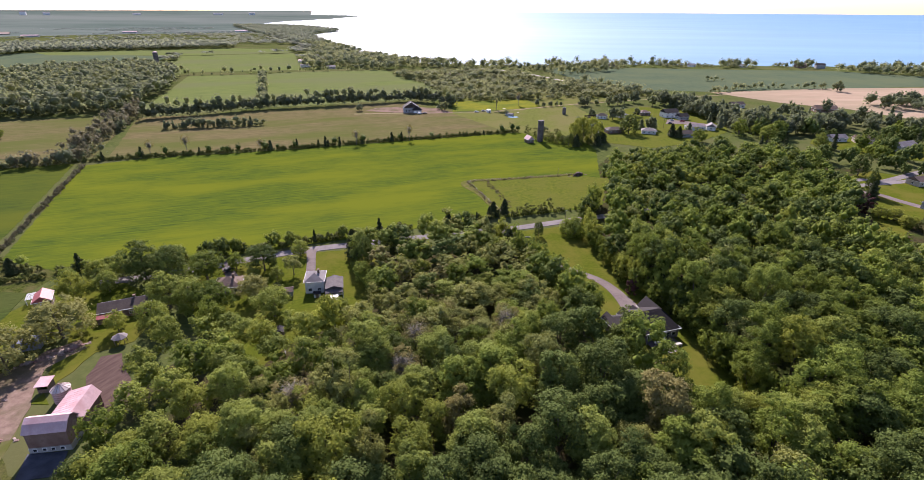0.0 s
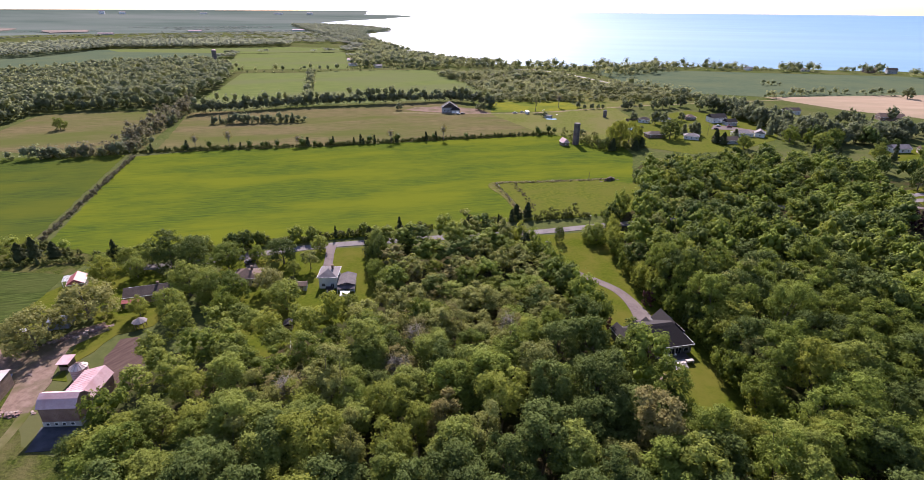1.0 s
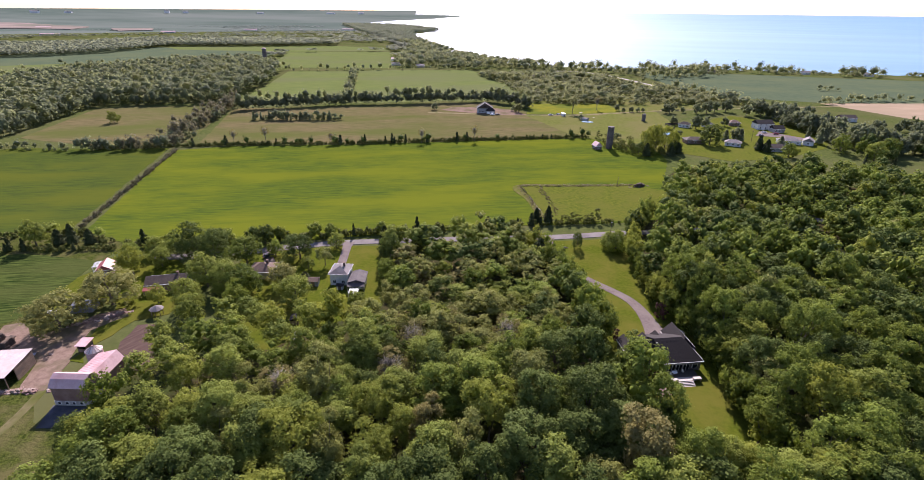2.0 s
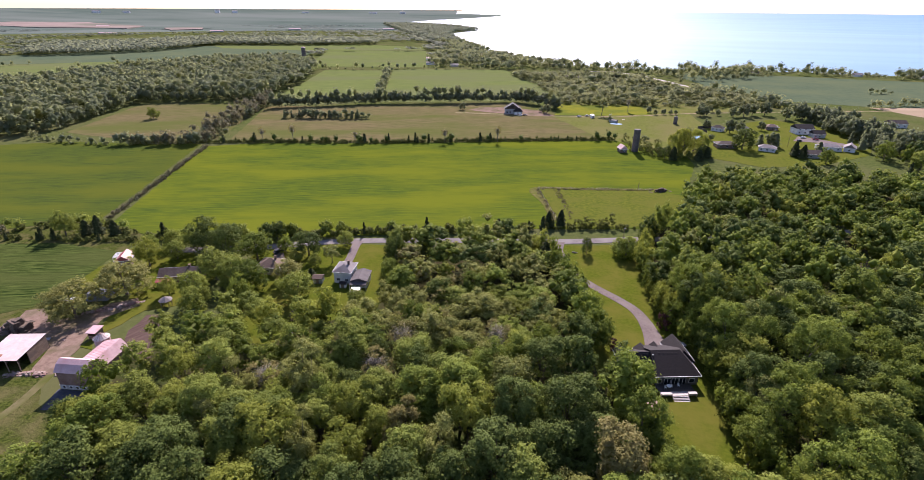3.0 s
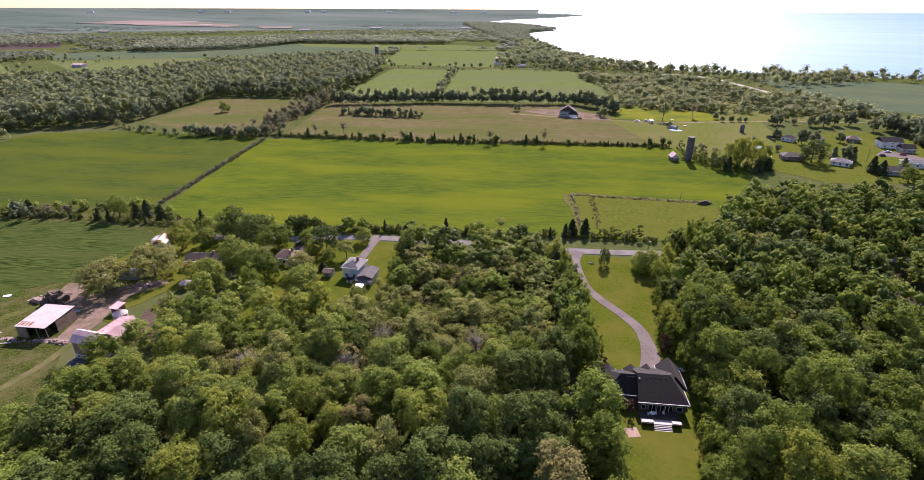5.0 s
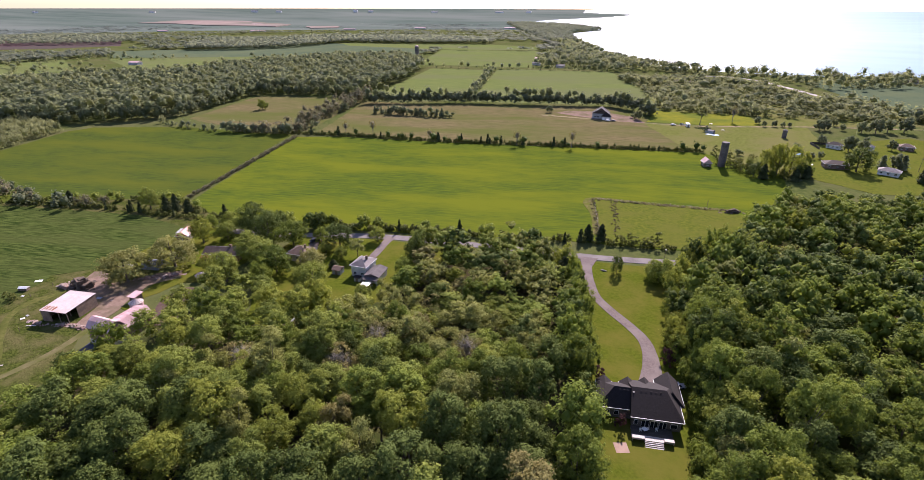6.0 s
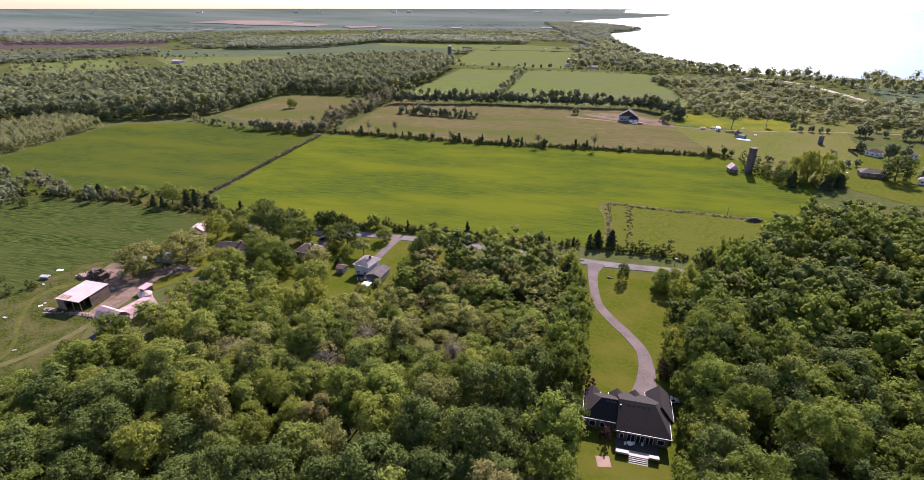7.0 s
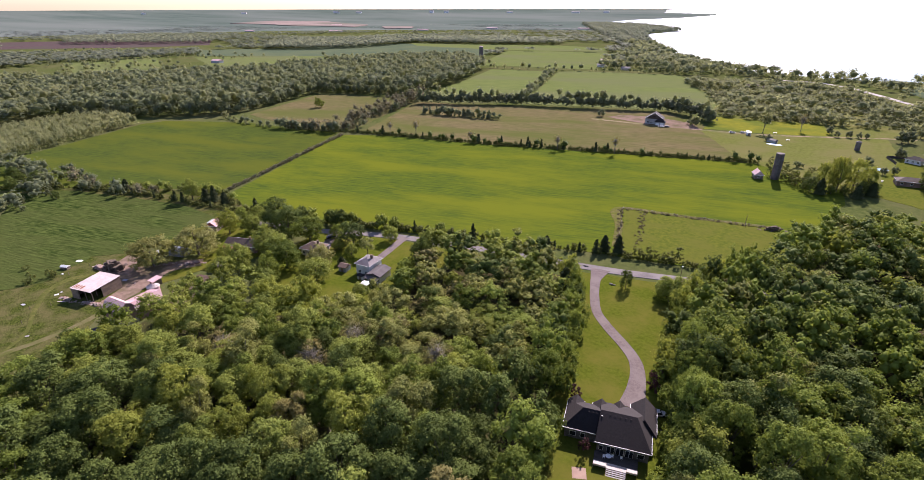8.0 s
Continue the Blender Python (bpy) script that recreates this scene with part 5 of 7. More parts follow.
HAMLET_TREES += [(184, 563, "garden", 1.2, 1.2), (198, 566, "garden_dark", 1.6, 1.5), (210, 545, "garden_dark", 1.7, 1.5), (206, 560, "garden", 1.5, 1.3), (220, 552, "garden_dark", 1.6, 1.5), (226, 534, "garden_dark", 1.7, 1.5), (220, 520, "garden", 1.5, 1.3), (232, 505, "garden_dark", 1.6, 1.6), (229, 476, "garden", 1.5, 1.4),
]
HAMLET_TREES += [(242, 462, "garden_dark", 1.6, 1.6), (246, 440, "garden", 1.6, 1.7), (266, 440, "garden_dark", 1.5, 1.5), (240, 420, "garden", 1.4, 1.6), (225, 405, "garden_pale", 1.3, 1.4), (212, 425, "garden", 1.3, 1.3), (-34, 524, "garden_pale", 0.9, 1.0), (-30, 560, "garden", 0.9, 1.0), (98, 664, "garden_dark", 1.2, 1.3),
]
HAMLET_TREES += [(452, 686, "garden", 1.3, 1.6), (422, 560, "garden_dark", 1.5, 1.7), (460, 580, "garden_dark", 1.6, 1.9), (219, 280, "garden_dark", 1.4, 0.7), (236, 316, "garden_dark", 1.3, 1.2), (250, 380, "garden_pale", 1.2, 1.3), (298, 384, "garden_dark", 1.2, 1.2), (108, 500, "garden_dark", 0.8, 0.8), (124, 485, "garden_dark", 1.2, 1.2), (133, 492, "garden", 1.0, 1.0), (152, 505, "garden_dark", 0.8, 0.8), (-118, 516, "garden_dark", 0.7, 0.9), (-39, 530, "garden", 0.6, 0.9), (27, 503, "garden", 0.5, 0.7)]
for x, y, k, h, w in HAMLET_TREES:
    tree(k, x, y, h, w, group="hamlet trees")
tree("locust", 18, 532, 1.1, 1.3)
tree("bare", 42, 558, 0.9, 1.0)
for x, y, h in ((-204, 349.5, 0.85), (-155, 358, 0.6), (-90.6, 379, 0.75), (-53, 394, 0.8), (-225, 341, 0.7)):
    tree("bare", x, y, h, 0.8, label="bare grey tree rising from the hedge")
# trees of the roadside yards: kind, place, height, spread
for k, x, y, h, w in (("garden_dark", -122, 165, 1.5, 1.6), ("garden_dark", -112, 164, 1.45, 1.5), ("garden", -99.5, 166, 1.25, 1.6), ("garden_dark", -82, 176, 1.05, 1.25), ("garden_pale", -103.5, 147.5, 1.25, 1.6),
                      ("garden_pale", -95, 146, 1.15, 1.3), ("garden", -86.5, 145, 1.2, 1.4), ("locust", -69.5, 173, 0.5, 0.8), ("garden_pale", -66, 143.5, 1.1, 1.35), ("willow", -76.5, 155, 0.85, 1.05),
                      ("garden_pale", -133, 168, 0.9, 1.1), ("garden_pale", -141, 166, 0.75, 0.95), ("garden", -150, 163, 0.6, 0.7), ("garden_pale", -131, 157, 0.85, 0.9), ("garden_lime", -112, 133, 0.7, 0.7)):
    tree(k, x, y, h, w)
for k, x, y, h, w in (("garden_dark", -104, 186, 0.8, 0.9), ("garden_lime", -83.5, 169, 0.45, 0.65), ("garden", -93, 176, 0.7, 0.7), ("cedar", -71.5, 160.5, 0.35, 1.0), ("garden_pale", -74, 168, 0.55, 0.6),
                      ("garden_pale", -72, 189, 0.7, 0.8), ("garden_dark", -43.5, 178, 1.35, 0.95), ("ash", -46, 186, 0.8, 1.1), ("cedar", -50, 189, 1.3, 1.5), ("garden", -41, 167, 0.9, 0.9),
                      ("garden", -36.5, 161, 0.8, 0.8), ("garden_pale", -45.5, 147, 0.55, 0.7), ("garden", -82, 134, 1.1, 0.9), ("garden_pale", -98, 131, 1.25, 1.1), ("garden_dark", -120, 176, 0.9, 1.0)):
    tree(k, x, y, h, w)
for x, y, k, h in ((68, 383, "garden_dark", 0.9), (78, 385, "garden_pale", 0.45), (84, 388, "garden_dark", 0.5), (91, 394, "garden_dark", 0.75), (95, 399, "garden_dark", 0.8), (97, 403, "garden", 0.6), (65, 394, "garden_dark", 0.55), (60, 391, "shrub", 1.4), (64, 388, "shrub", 1.2), (54, 396, "shrub", 1.5), (57, 402, "shrub", 1.6), (51, 412, "shrub", 1.3), (58, 406, "garden_pale", 0.5), (64, 406, "garden_pale", 0.55), (45, 402, "shrub", 1.2), (41, 428, "shrub", 1.2), (49, 430, "shrub", 1.0), (56, 434, "shrub", 1.1), (65, 426, "shrub", 1.0),
                   (68, 551, "garden_dark", 0.5), (75.6, 555, "garden_dark", 0.55), (82, 556.6, "garden", 0.5), (87, 558.8, "garden_dark", 0.45), (62, 560, "garden_dark", 0.65), (109, 556.5, "garden_dark", 0.95), (120.7, 585.6, "garden_pale", 0.8), (114.6, 593.8, "garden", 0.7), (100, 448, "garden_dark", 0.5), (105.6, 452, "garden", 0.55), (92, 473, "shrub", 1.2)):
    tree(k, x, y, h, h * 1.05, group="thicket by the silo")
for x, y, h, w in ((66.5, 160, 1.25, 1.0), (63.5, 169, 1.3, 1.05), (68, 152, 1.2, 0.95), (73, 140, 1.15, 1.0), (60.5, 177, 1.1, 0.9)):
    tree("maple", x, y, h, w)
for x, y, h in ((-319, 112, 0.8), (-305, 112, 0.7), (-292, 117, 0.85), (-280, 112, 0.6), (-297, 106, 0.7), (-258, 116, 0.45)):
    tree("garden_dark", x, y, h, h * 1.1, label="dark thorny bush at the field's end")
tree("plum", 195, 254, 2.1, 1.7)
tree("plum", 199, 252, 1.9, 1.6)
for x, y, h in ((216.5, 275, 1.0), (207, 263, 1.05)):
    tree("cedar", x, y, h, 1.5)
for x, y in ((199, 243.5), (204, 241), (204, 232)):
    tree("garden_lime", x, y, 0.6, 0.85, label="low golden-leaved garden tree")
for x, y in ((201.5, 239), (203.5, 236.5), (206, 233), (206.5, 229), (208, 225)):
    tree("shrub", x, y, 0.9, 1.1, label="clipped dark garden bush in a row")
tree("plum", 40.5, 147, 1.0, 0.8)
tree("plum", 50.5, 131.5, 0.9, 0.6)
tree("plum", 56.6, 163, 1.5, 1.0)

# ---- buildings ----


def window(parent, side, pos, z, w, h, face, frame_mat="trim"):
    """A framed window let into a wall; side: f, b, l, r of its house; face: the wall's distance from the middle."""
    turn = {"f": 0, "r": 90, "b": 180, "l": 270}[side]
    m = pose(0, 0, 0, 0, 0, turn) @ pose(pos, -face, z)
    t = 0.09
    bm = merge(box(-w / 2, w / 2, -0.06, 0.05, 0, t), box(-w / 2, w / 2, -0.06, 0.05, h - t, h), box(-w / 2, -w / 2 + t, -0.06, 0.05, t, h - t), box(w / 2 - t, w / 2, -0.06, 0.05, t, h - t), box(-0.03, 0.03, -0.04, 0.05, t, h - t))
    bm.transform(m)
    f = part("window", bm, M[frame_mat], parent)
    bm = box(-w / 2 + t, w / 2 - t, -0.02, 0.03, t, h - t)
    bm.transform(m)
    part("pane", bm, M["glass"], f)
    return f


def door(parent, side, pos, w, h, face, mat="trim", z=0.0):
    turn = {"f": 0, "r": 90, "b": 180, "l": 270}[side]
    bm = merge(box(-w / 2, w / 2, -0.05, 0.05, z, z + h), box(-w / 2 + 0.15, w / 2 - 0.15, -0.08, -0.05, z + 0.2, z + h * 0.45), box(-w / 2 + 0.15, w / 2 - 0.15, -0.08, -0.05, z + h * 0.52, z + h - 0.2))
    bm.transform(pose(0, 0, 0, 0, 0, turn) @ pose(pos, -face, 0))
    return part("door", bm, M[mat], parent)


def chimney(parent, x, y, z0, z1, w=0.7, mat="brick"):
    return part("chimney", merge(box(x - w / 2, x + w / 2, y - w / 2, y + w / 2, z0, z1), box(x - w / 2 - 0.08, x + w / 2 + 0.08, y - w / 2 - 0.08, y + w / 2 + 0.08, z1, z1 + 0.15)), M[mat], parent)


def gutter(parent, x0, x1, y0, y1, z):
    """White eaves trim along the four sides."""
    t = 0.07
    bm = merge(box(x0 - t, x1 + t, y0 - t, y0 - 0.004, z, z + 0.16), box(x0 - t, x1 + t, y1 + 0.004, y1 + t, z, z + 0.16), box(x0 - t, x0 - 0.004, y0, y1, z, z + 0.16), box(x1 + 0.004, x1 + t, y0, y1, z, z + 0.16))
    return part("gutter", bm, M["trim"], parent, "white eaves gutter")


def house(name, label, x, y, turn, w, d, h, rise, walls, roof, ends=(1, 1), fronts=2, storeys=1, stack=True, category="house", group="", garage=False, over=0.45):
    """A plain house: walls, roof, gutter, windows on all sides, door and chimney."""
    r = root(name, x, y, turn)
    part("wall", box(-w / 2, w / 2, -d / 2, d / 2, -0.2, h), M[walls], r)
    part("roof", hip_roof(-w / 2 - over, w / 2 + over, -d / 2 - over, d / 2 + over, h, rise, 0.16, ends), M[roof], r)
    gutter(r, -w / 2 - over, w / 2 + over, -d / 2 - over, d / 2 + over, h)
    if ends[0] == 0:
        for s in (-1, 1):
            if w >= d:
                xa, xb = (-w / 2 - 0.004, -w / 2 + 0.1) if s < 0 else (w / 2 - 0.1, w / 2 + 0.004)
                k = rise * (d / 2) / (d / 2 + over)
                bm = solid([(xx, yy, zz) for xx in (xa, xb) for yy, zz in ((-d / 2, h), (d / 2, h), (0, h + k))], [(0, 1, 2), (5, 4, 3), (0, 3, 4, 1), (1, 4, 5, 2), (2, 5, 3, 0)])
                part("gable_wall", bm, M[walls], r)
    for s in range(storeys):
        z = 0.95 + 2.7 * s
        for k in range(fronts):
            p = (k + 0.5) / fronts * w - w / 2
            window(r, "f", p, z, 1.3, 1.25, d / 2)
            if not (s == 0 and k == 0):
                window(r, "b", p, z, 1.3, 1.25, d / 2)
        for side in "lr":
            window(r, side, 0.0, z, 1.2, 1.2, w / 2)
    door(r, "b", w / 2 - w / fronts / 2, 1.0, 2.1, d / 2)
    if garage:
        door(r, "f", w / 2 - 1.8, 2.6, 2.2, d / 2 + 0.01)
    if stack:
        chimney(r, w * 0.2, 0.4, h, h + rise + 0.8)
    return tagged(r, label, category, group)


def shed(name, label, x, y, turn, w, d, h, rise, walls, roof, category="shed"):
    r = root(name, x, y, turn)
    part("wall", box(-w / 2, w / 2, -d / 2, d / 2, -0.1, h), M[walls], r)
    part("roof", hip_roof(-w / 2 - 0.25, w / 2 + 0.25, -d / 2 - 0.25, d / 2 + 0.25, h, rise, 0.1, (0, 0)), M[roof], r)
    door(r, "f", 0, min(1.2, w * 0.5), min(1.9, h - 0.1), d / 2, "wood")
    return tagged(r, label, category)


def car(label, x, y, turn, paint, van=False):
    r = root("car", x, y, turn, 0.2)
    L, Wd = (5.2, 1.95) if van else (4.5, 1.8)
    bm = box(-L / 2, L / 2, -Wd / 2, Wd / 2, 0.3, 0.85, 0.12)
    part("body", bm, M[paint], r)
    x0, x1, top = (-L / 2 + 0.1, L / 2 - 1.2, 1.85) if van else (-L / 2 + 0.5, L / 2 - 1.2, 1.42)
    cab = solid([(x0, -Wd / 2 + 0.08, 0.85), (x1, -Wd / 2 + 0.08, 0.85), (x1, Wd / 2 - 0.08, 0.85), (x0, Wd / 2 - 0.08, 0.85), (x0 + 0.35, -Wd / 2 + 0.25, top), (x1 - 0.6, -Wd / 2 + 0.25, top), (x1 - 0.6, Wd / 2 - 0.25, top), (x0 + 0.35, Wd / 2 - 0.25, top)],
                [(3, 2, 1, 0), (0, 1, 5, 4), (1, 2, 6, 5), (2, 3, 7, 6), (3, 0, 4, 7), (4, 5, 6, 7)])
    part("windows", cab, M["glass"], r, "dark tinted windows")
    part("car_roof", box(x0 + 0.3, x1 - 0.55, -Wd / 2 + 0.22, Wd / 2 - 0.22, top, top + 0.05), M[paint], r)
    for sx in (-1, 1):
        for sy in (-1, 1):
            bm = tube([(sx * L * 0.3, sy * (Wd / 2 - 0.2), 0.33), (sx * L * 0.3, sy * (Wd / 2 + 0.02), 0.33)], [0.33, 0.33], 10)
            part("wheel", bm, M["tyre"], r)
        part("headlight" if sx > 0 else "tail_light", merge(box(sx * L / 2 - 0.03, sx * L / 2 + 0.03, -Wd / 2 + 0.1, -Wd / 2 + 0.4, 0.6, 0.75), box(sx * L / 2 - 0.03, sx * L / 2 + 0.03, Wd / 2 - 0.4, Wd / 2 - 0.1, 0.6, 0.75)), M["chalk" if sx > 0 else "red_metal"], r)
    return tagged(r, label, "car")


def heap(name, label, x, y, turn, w, d, h, mat, category, seed, n=26):
    """A heap of odd blocks and logs."""
    rng = random.Random(seed)
    r = root(name, x, y, turn)
    for k in range(n):
        px, py = rng.gauss(0, w / 4), rng.gauss(0, d / 4)
        s = rng.uniform(0.25, 0.6) * min(w, d) / 3
        hh = max(0.2, h * (1 - (2 * px / w) ** 2 - (2 * py / d) ** 2) * rng.uniform(0.6, 1.0))
        b = box(-s * rng.uniform(0.7, 2.2), s * rng.uniform(0.7, 2.2), -s, s, -0.1, hh, 0.08)
        b.transform(pose(px, py, 0, rng.uniform(-12, 12), rng.uniform(-12, 12), rng.uniform(0, 180)))
        part("bale" if mat == "hay" else "log", b, M[mat], r)
    return tagged(r, label, category)


# the dark-roofed house
bh = root("house", 54, 138, 19)
part("wall", box(-10.6, -2.6, -1.6, 7.6, -0.2, 3.2), M["stone"], bh)
part("wall", box(-2.6, 9.1, -4.0, 9.6, -0.2, 3.2), M["stone"], bh)
part("wall", box(4.8, 10.3, 9.6, 11.2, -0.2, 3.0), M["stone"], bh)


def roof_block(x0, x1, y0, y1, z, ra, rb, lip=0.18):
    """A roof over a rectangle with a free ridge from ra to rb."""
    b = [(x, y, zz) for zz in (z, z + lip) for x, y in ((x0, y0), (x1, y0), (x1, y1), (x0, y1))]
    return b, [ra, rb]


def ridge_x(x0, x1, y0, y1, z, ra, rb):
    b, r = roof_block(x0, x1, y0, y1, z, ra, rb)
    return solid(b + r, [(3, 2, 1, 0), (0, 1, 5, 4), (1, 2, 6, 5), (2, 3, 7, 6), (3, 0, 4, 7), (4, 5, 9, 8), (6, 7, 8, 9), (7, 4, 8), (5, 6, 9)])


def ridge_y(x0, x1, y0, y1, z, ra, rb):
    b, r = roof_block(x0, x1, y0, y1, z, ra, rb)
    return solid(b + r, [(3, 2, 1, 0), (0, 1, 5, 4), (1, 2, 6, 5), (2, 3, 7, 6), (3, 0, 4, 7), (5, 6, 9, 8), (7, 4, 8, 9), (4, 5, 8), (6, 7, 9)])


part("roof", ridge_x(-11.1, -1.0, -2.1, 8.1, 3.2, (-6.9, 2.4, 6.7), (-1.0, 2.4, 6.7)), M["shingle"], bh)
part("roof", ridge_x(-3.1, 9.6, -4.5, 9.9, 3.2, (-2.7, 2.4, 7.2), (5.8, 2.4, 7.2)), M["shingle"], bh)
part("roof", ridge_y(4.4, 10.7, 1.5, 11.6, 3.0, (7.55, 3.2, 6.3), (7.55, 11.5, 6.3)), M["shingle"], bh)
part("roof", ridge_y(-11.0, -7.0, 3.4, 8.7, 3.0, (-9.0, 3.4, 5.1), (-9.0, 8.6, 5.1)), M["shingle"], bh)
part("wall", box(-10.5, -7.5, 7.6, 8.4, -0.2, 3.0), M["stone"], bh)
part("roof", ridge_y(-4.9, -0.8, 4.0, 9.0, 3.0, (-2.85, 4.0, 5.2), (-2.85, 8.9, 5.2)), M["shingle"], bh)
part("roof", ridge_y(0.0, 3.2, 6.0, 10.0, 3.0, (1.6, 6.0, 4.9), (1.6, 9.9, 4.9)), M["shingle"], bh)
part("wall", box(-4.6, -1.1, 7.6, 8.7, -0.2, 3.0), M["stone"], bh)
for x0, x1, y1 in ((-11.0, -7.0, 8.7), (-4.9, -0.8, 9.0), (0.0, 3.2, 10.0), (4.4, 10.7, 11.6)):
    for ex in (x0 - 0.1, x1 + 0.004):
        part("gutter", box(ex, ex + 0.096, y1 - 1.5, y1, 3.0, 3.19), M["trim"], bh, "white eaves gutter")
for x0, x1, y0, y1, z in ((-11.1, -3.15, -2.1, 8.1, 3.22), (-3.1, 9.6, -4.5, 3.0, 3.22), (9.0, 10.7, 2.5, 9.9, 3.02)):
    t = 0.09
    part("gutter", merge(box(x0 - t, x1, y0 - t, y0 - 0.004, z, z + 0.18), box(x0 - t, x0 - 0.004, y0, y1, z, z + 0.18) if x0 < -8 else box(x1 + 0.004, x1 + t, y0, y1, z, z + 0.18)), M["trim"], bh, "white eaves gutter")
for k in range(3):
    bm = box(-0.9, 0.9, -0.06, 0.06, 0.4, 2.5)
    bm.transform(pose(0.6 + k * 2.1, -4.02, 0))
    f = part("window", bm, M["trim"], bh)
    for s in (-0.45, 0.45):
        part("pane", box(0.6 + k * 2.1 + s - 0.38, 0.6 + k * 2.1 + s + 0.38, -4.11, -4.03, 0.5, 2.4), M["glass"], f)
for px, py, w in ((-8.6, -1.62, 1.6), (-6.2, -1.62, 1.2), (-1.6, -4.02, 1.0), (7.4, -4.02, 1.6)):
    f = part("window", box(px - w / 2, px + w / 2, py - 0.06, py + 0.06, 0.9, 2.3), M["trim"], bh)
    part("pane", box(px - w / 2 + 0.1, px + w / 2 - 0.1, py - 0.1, py - 0.05, 1.0, 2.2), M["glass"], f)
for k in range(2):
    part("garage_door", merge(box(5.0 + 2.6 * k, 7.4 + 2.6 * k, 11.16, 11.26, 0, 2.3), *[box(5.1 + 2.6 * k, 7.3 + 2.6 * k, 11.26, 11.29, 0.1 + 0.55 * j, 0.55 + 0.55 * j) for j in range(4)]), M["trim"], bh)
for k, (vx, vy, vz) in enumerate([(-5.4 + 0.9 * i, 1.8, 6.3) for i in range(4)] + [(-0.4 + 1.2 * i, 1.7, 6.8) for i in range(5)]):
    part("roof_vent", box(vx - 0.15, vx + 0.15, vy - 0.15, vy + 0.15, vz - 0.4, vz + 0.06, 0.03), M["shingle"], bh)
part("roof_vent", merge(box(-2.4, -2.1, 1.0, 1.3, 4.9, 6.5), box(-2.45, -2.05, 0.95, 1.35, 6.5, 6.58)), M["concrete"], bh, "pale chimney flue")
part("roof_pipe", tube([(7.6, -0.6, 3.8), (7.6, -0.6, 5.0)], [0.09, 0.09], 8), M["trim"], bh)
tagged(bh, "large stone house with a dark hipped shingle roof", "house")

deck = root("deck", 54, 138, 19)
for k in range(32):
    # front planks pale as if sunlit, the rest dark for the house's shadow
    part("plank", box(-2.9, 6.9, -9.04 + k * 0.145, -9.04 + k * 0.145 + 0.13, 0.72, 0.76), M["deck" if k < 11 else "stain_and_shade"], deck)
for px in (-2.8, 0.4, 3.6, 6.8):
    for py in (-8.85, -5.0):
        part("post", box(px - 0.07, px + 0.07, py - 0.07, py + 0.07, -0.2, 0.72), M["deck"], deck)
for k in range(4):
    part("tread", box(0.2, 4.3, -9.42 - k * 0.42, -9.07 - k * 0.42, 0.56 - k * 0.16, 0.61 - k * 0.16), M["deck"], deck)
    part("riser", box(0.25, 4.25, -9.11 - k * 0.42, -9.07 - k * 0.42, 0.40 - k * 0.16, 0.559 - k * 0.16), M["wood"], deck)
for sx in (0.1, 4.32):
    part("stringer", solid([(sx, -9.04, 0.1), (sx + 0.08, -9.04, 0.1), (sx, -9.04, 0.72), (sx + 0.08, -9.04, 0.72), (sx, -10.74, -0.1), (sx + 0.08, -10.74, -0.1), (sx, -10.74, 0.06), (sx + 0.08, -10.74, 0.06)],
                           [(0, 1, 3, 2), (4, 6, 7, 5), (0, 4, 5, 1), (2, 3, 7, 6), (0, 2, 6, 4), (1, 5, 7, 3)]), M["deck"], deck)
tagged(deck, "raised wooden deck with broad steps down to the lawn", "deck")
for px, w in ((-1.4, 2.9), (5.7, 2.3)):
    b = root("bench", 54, 138, 19)
    part("seat", box(px - w / 2, px + w / 2, -8.98, -8.1, 1.16, 1.24, 0.02), M["deck"], b)
    part("backrest", box(px - w / 2, px + w / 2, -9.14, -9.05, 0.8, 1.3), M["deck"], b)
    for s in (-1, 1):
        part("leg", box(px + s * (w / 2 - 0.15) - 0.06, px + s * (w / 2 - 0.15) + 0.06, -8.8, -8.3, 0.76, 1.16), M["deck"], b)
    tagged(b, "pale wooden built-up bench on the deck", "bench", "deck benches")
t = root("patio_table", 54, 138, 19)
bm = bmesh.new()
bmesh.ops.create_cone(bm, cap_ends=True, segments=20, radius1=0.7, radius2=0.7, depth=0.05, matrix=pose(0.3, -6.0, 1.5))
part("tabletop", bm, M["chalk"], t)
part("pedestal", tube([(0.3, -6.0, 0.76), (0.3, -6.0, 1.48)], [0.12, 0.07], 8), M["chalk"], t)
tagged(t, "white round table on the deck", "table")
for px, py in ((-0.7, -6.2), (1.2, -5.6), (3.2, -5.4)):
    c = root("patio_chair", 54, 138, 19)
    part("seat", box(px - 0.25, px + 0.25, py - 0.25, py + 0.25, 1.16, 1.21, 0.02), M["chalk"], c)
    part("backrest", box(px - 0.25, px + 0.25, py + 0.21, py + 0.26, 1.21, 1.65, 0.02), M["chalk"], c)
    for sx in (-1, 1):
        for sy in (-1, 1):
            part("leg", box(px + sx * 0.21 - 0.02, px + sx * 0.21 + 0.02, py + sy * 0.21 - 0.02, py + sy * 0.21 + 0.02, 0.76, 1.16), M["chalk"], c)
    tagged(c, "white plastic chair on the deck", "chair", "patio chairs")
fp = root("sand_patio", 52.6, 125.0, 30)
part("slab", box(-1.6, 1.6, -1.6, 1.6, 0.0, 0.12), M["sand"], fp)
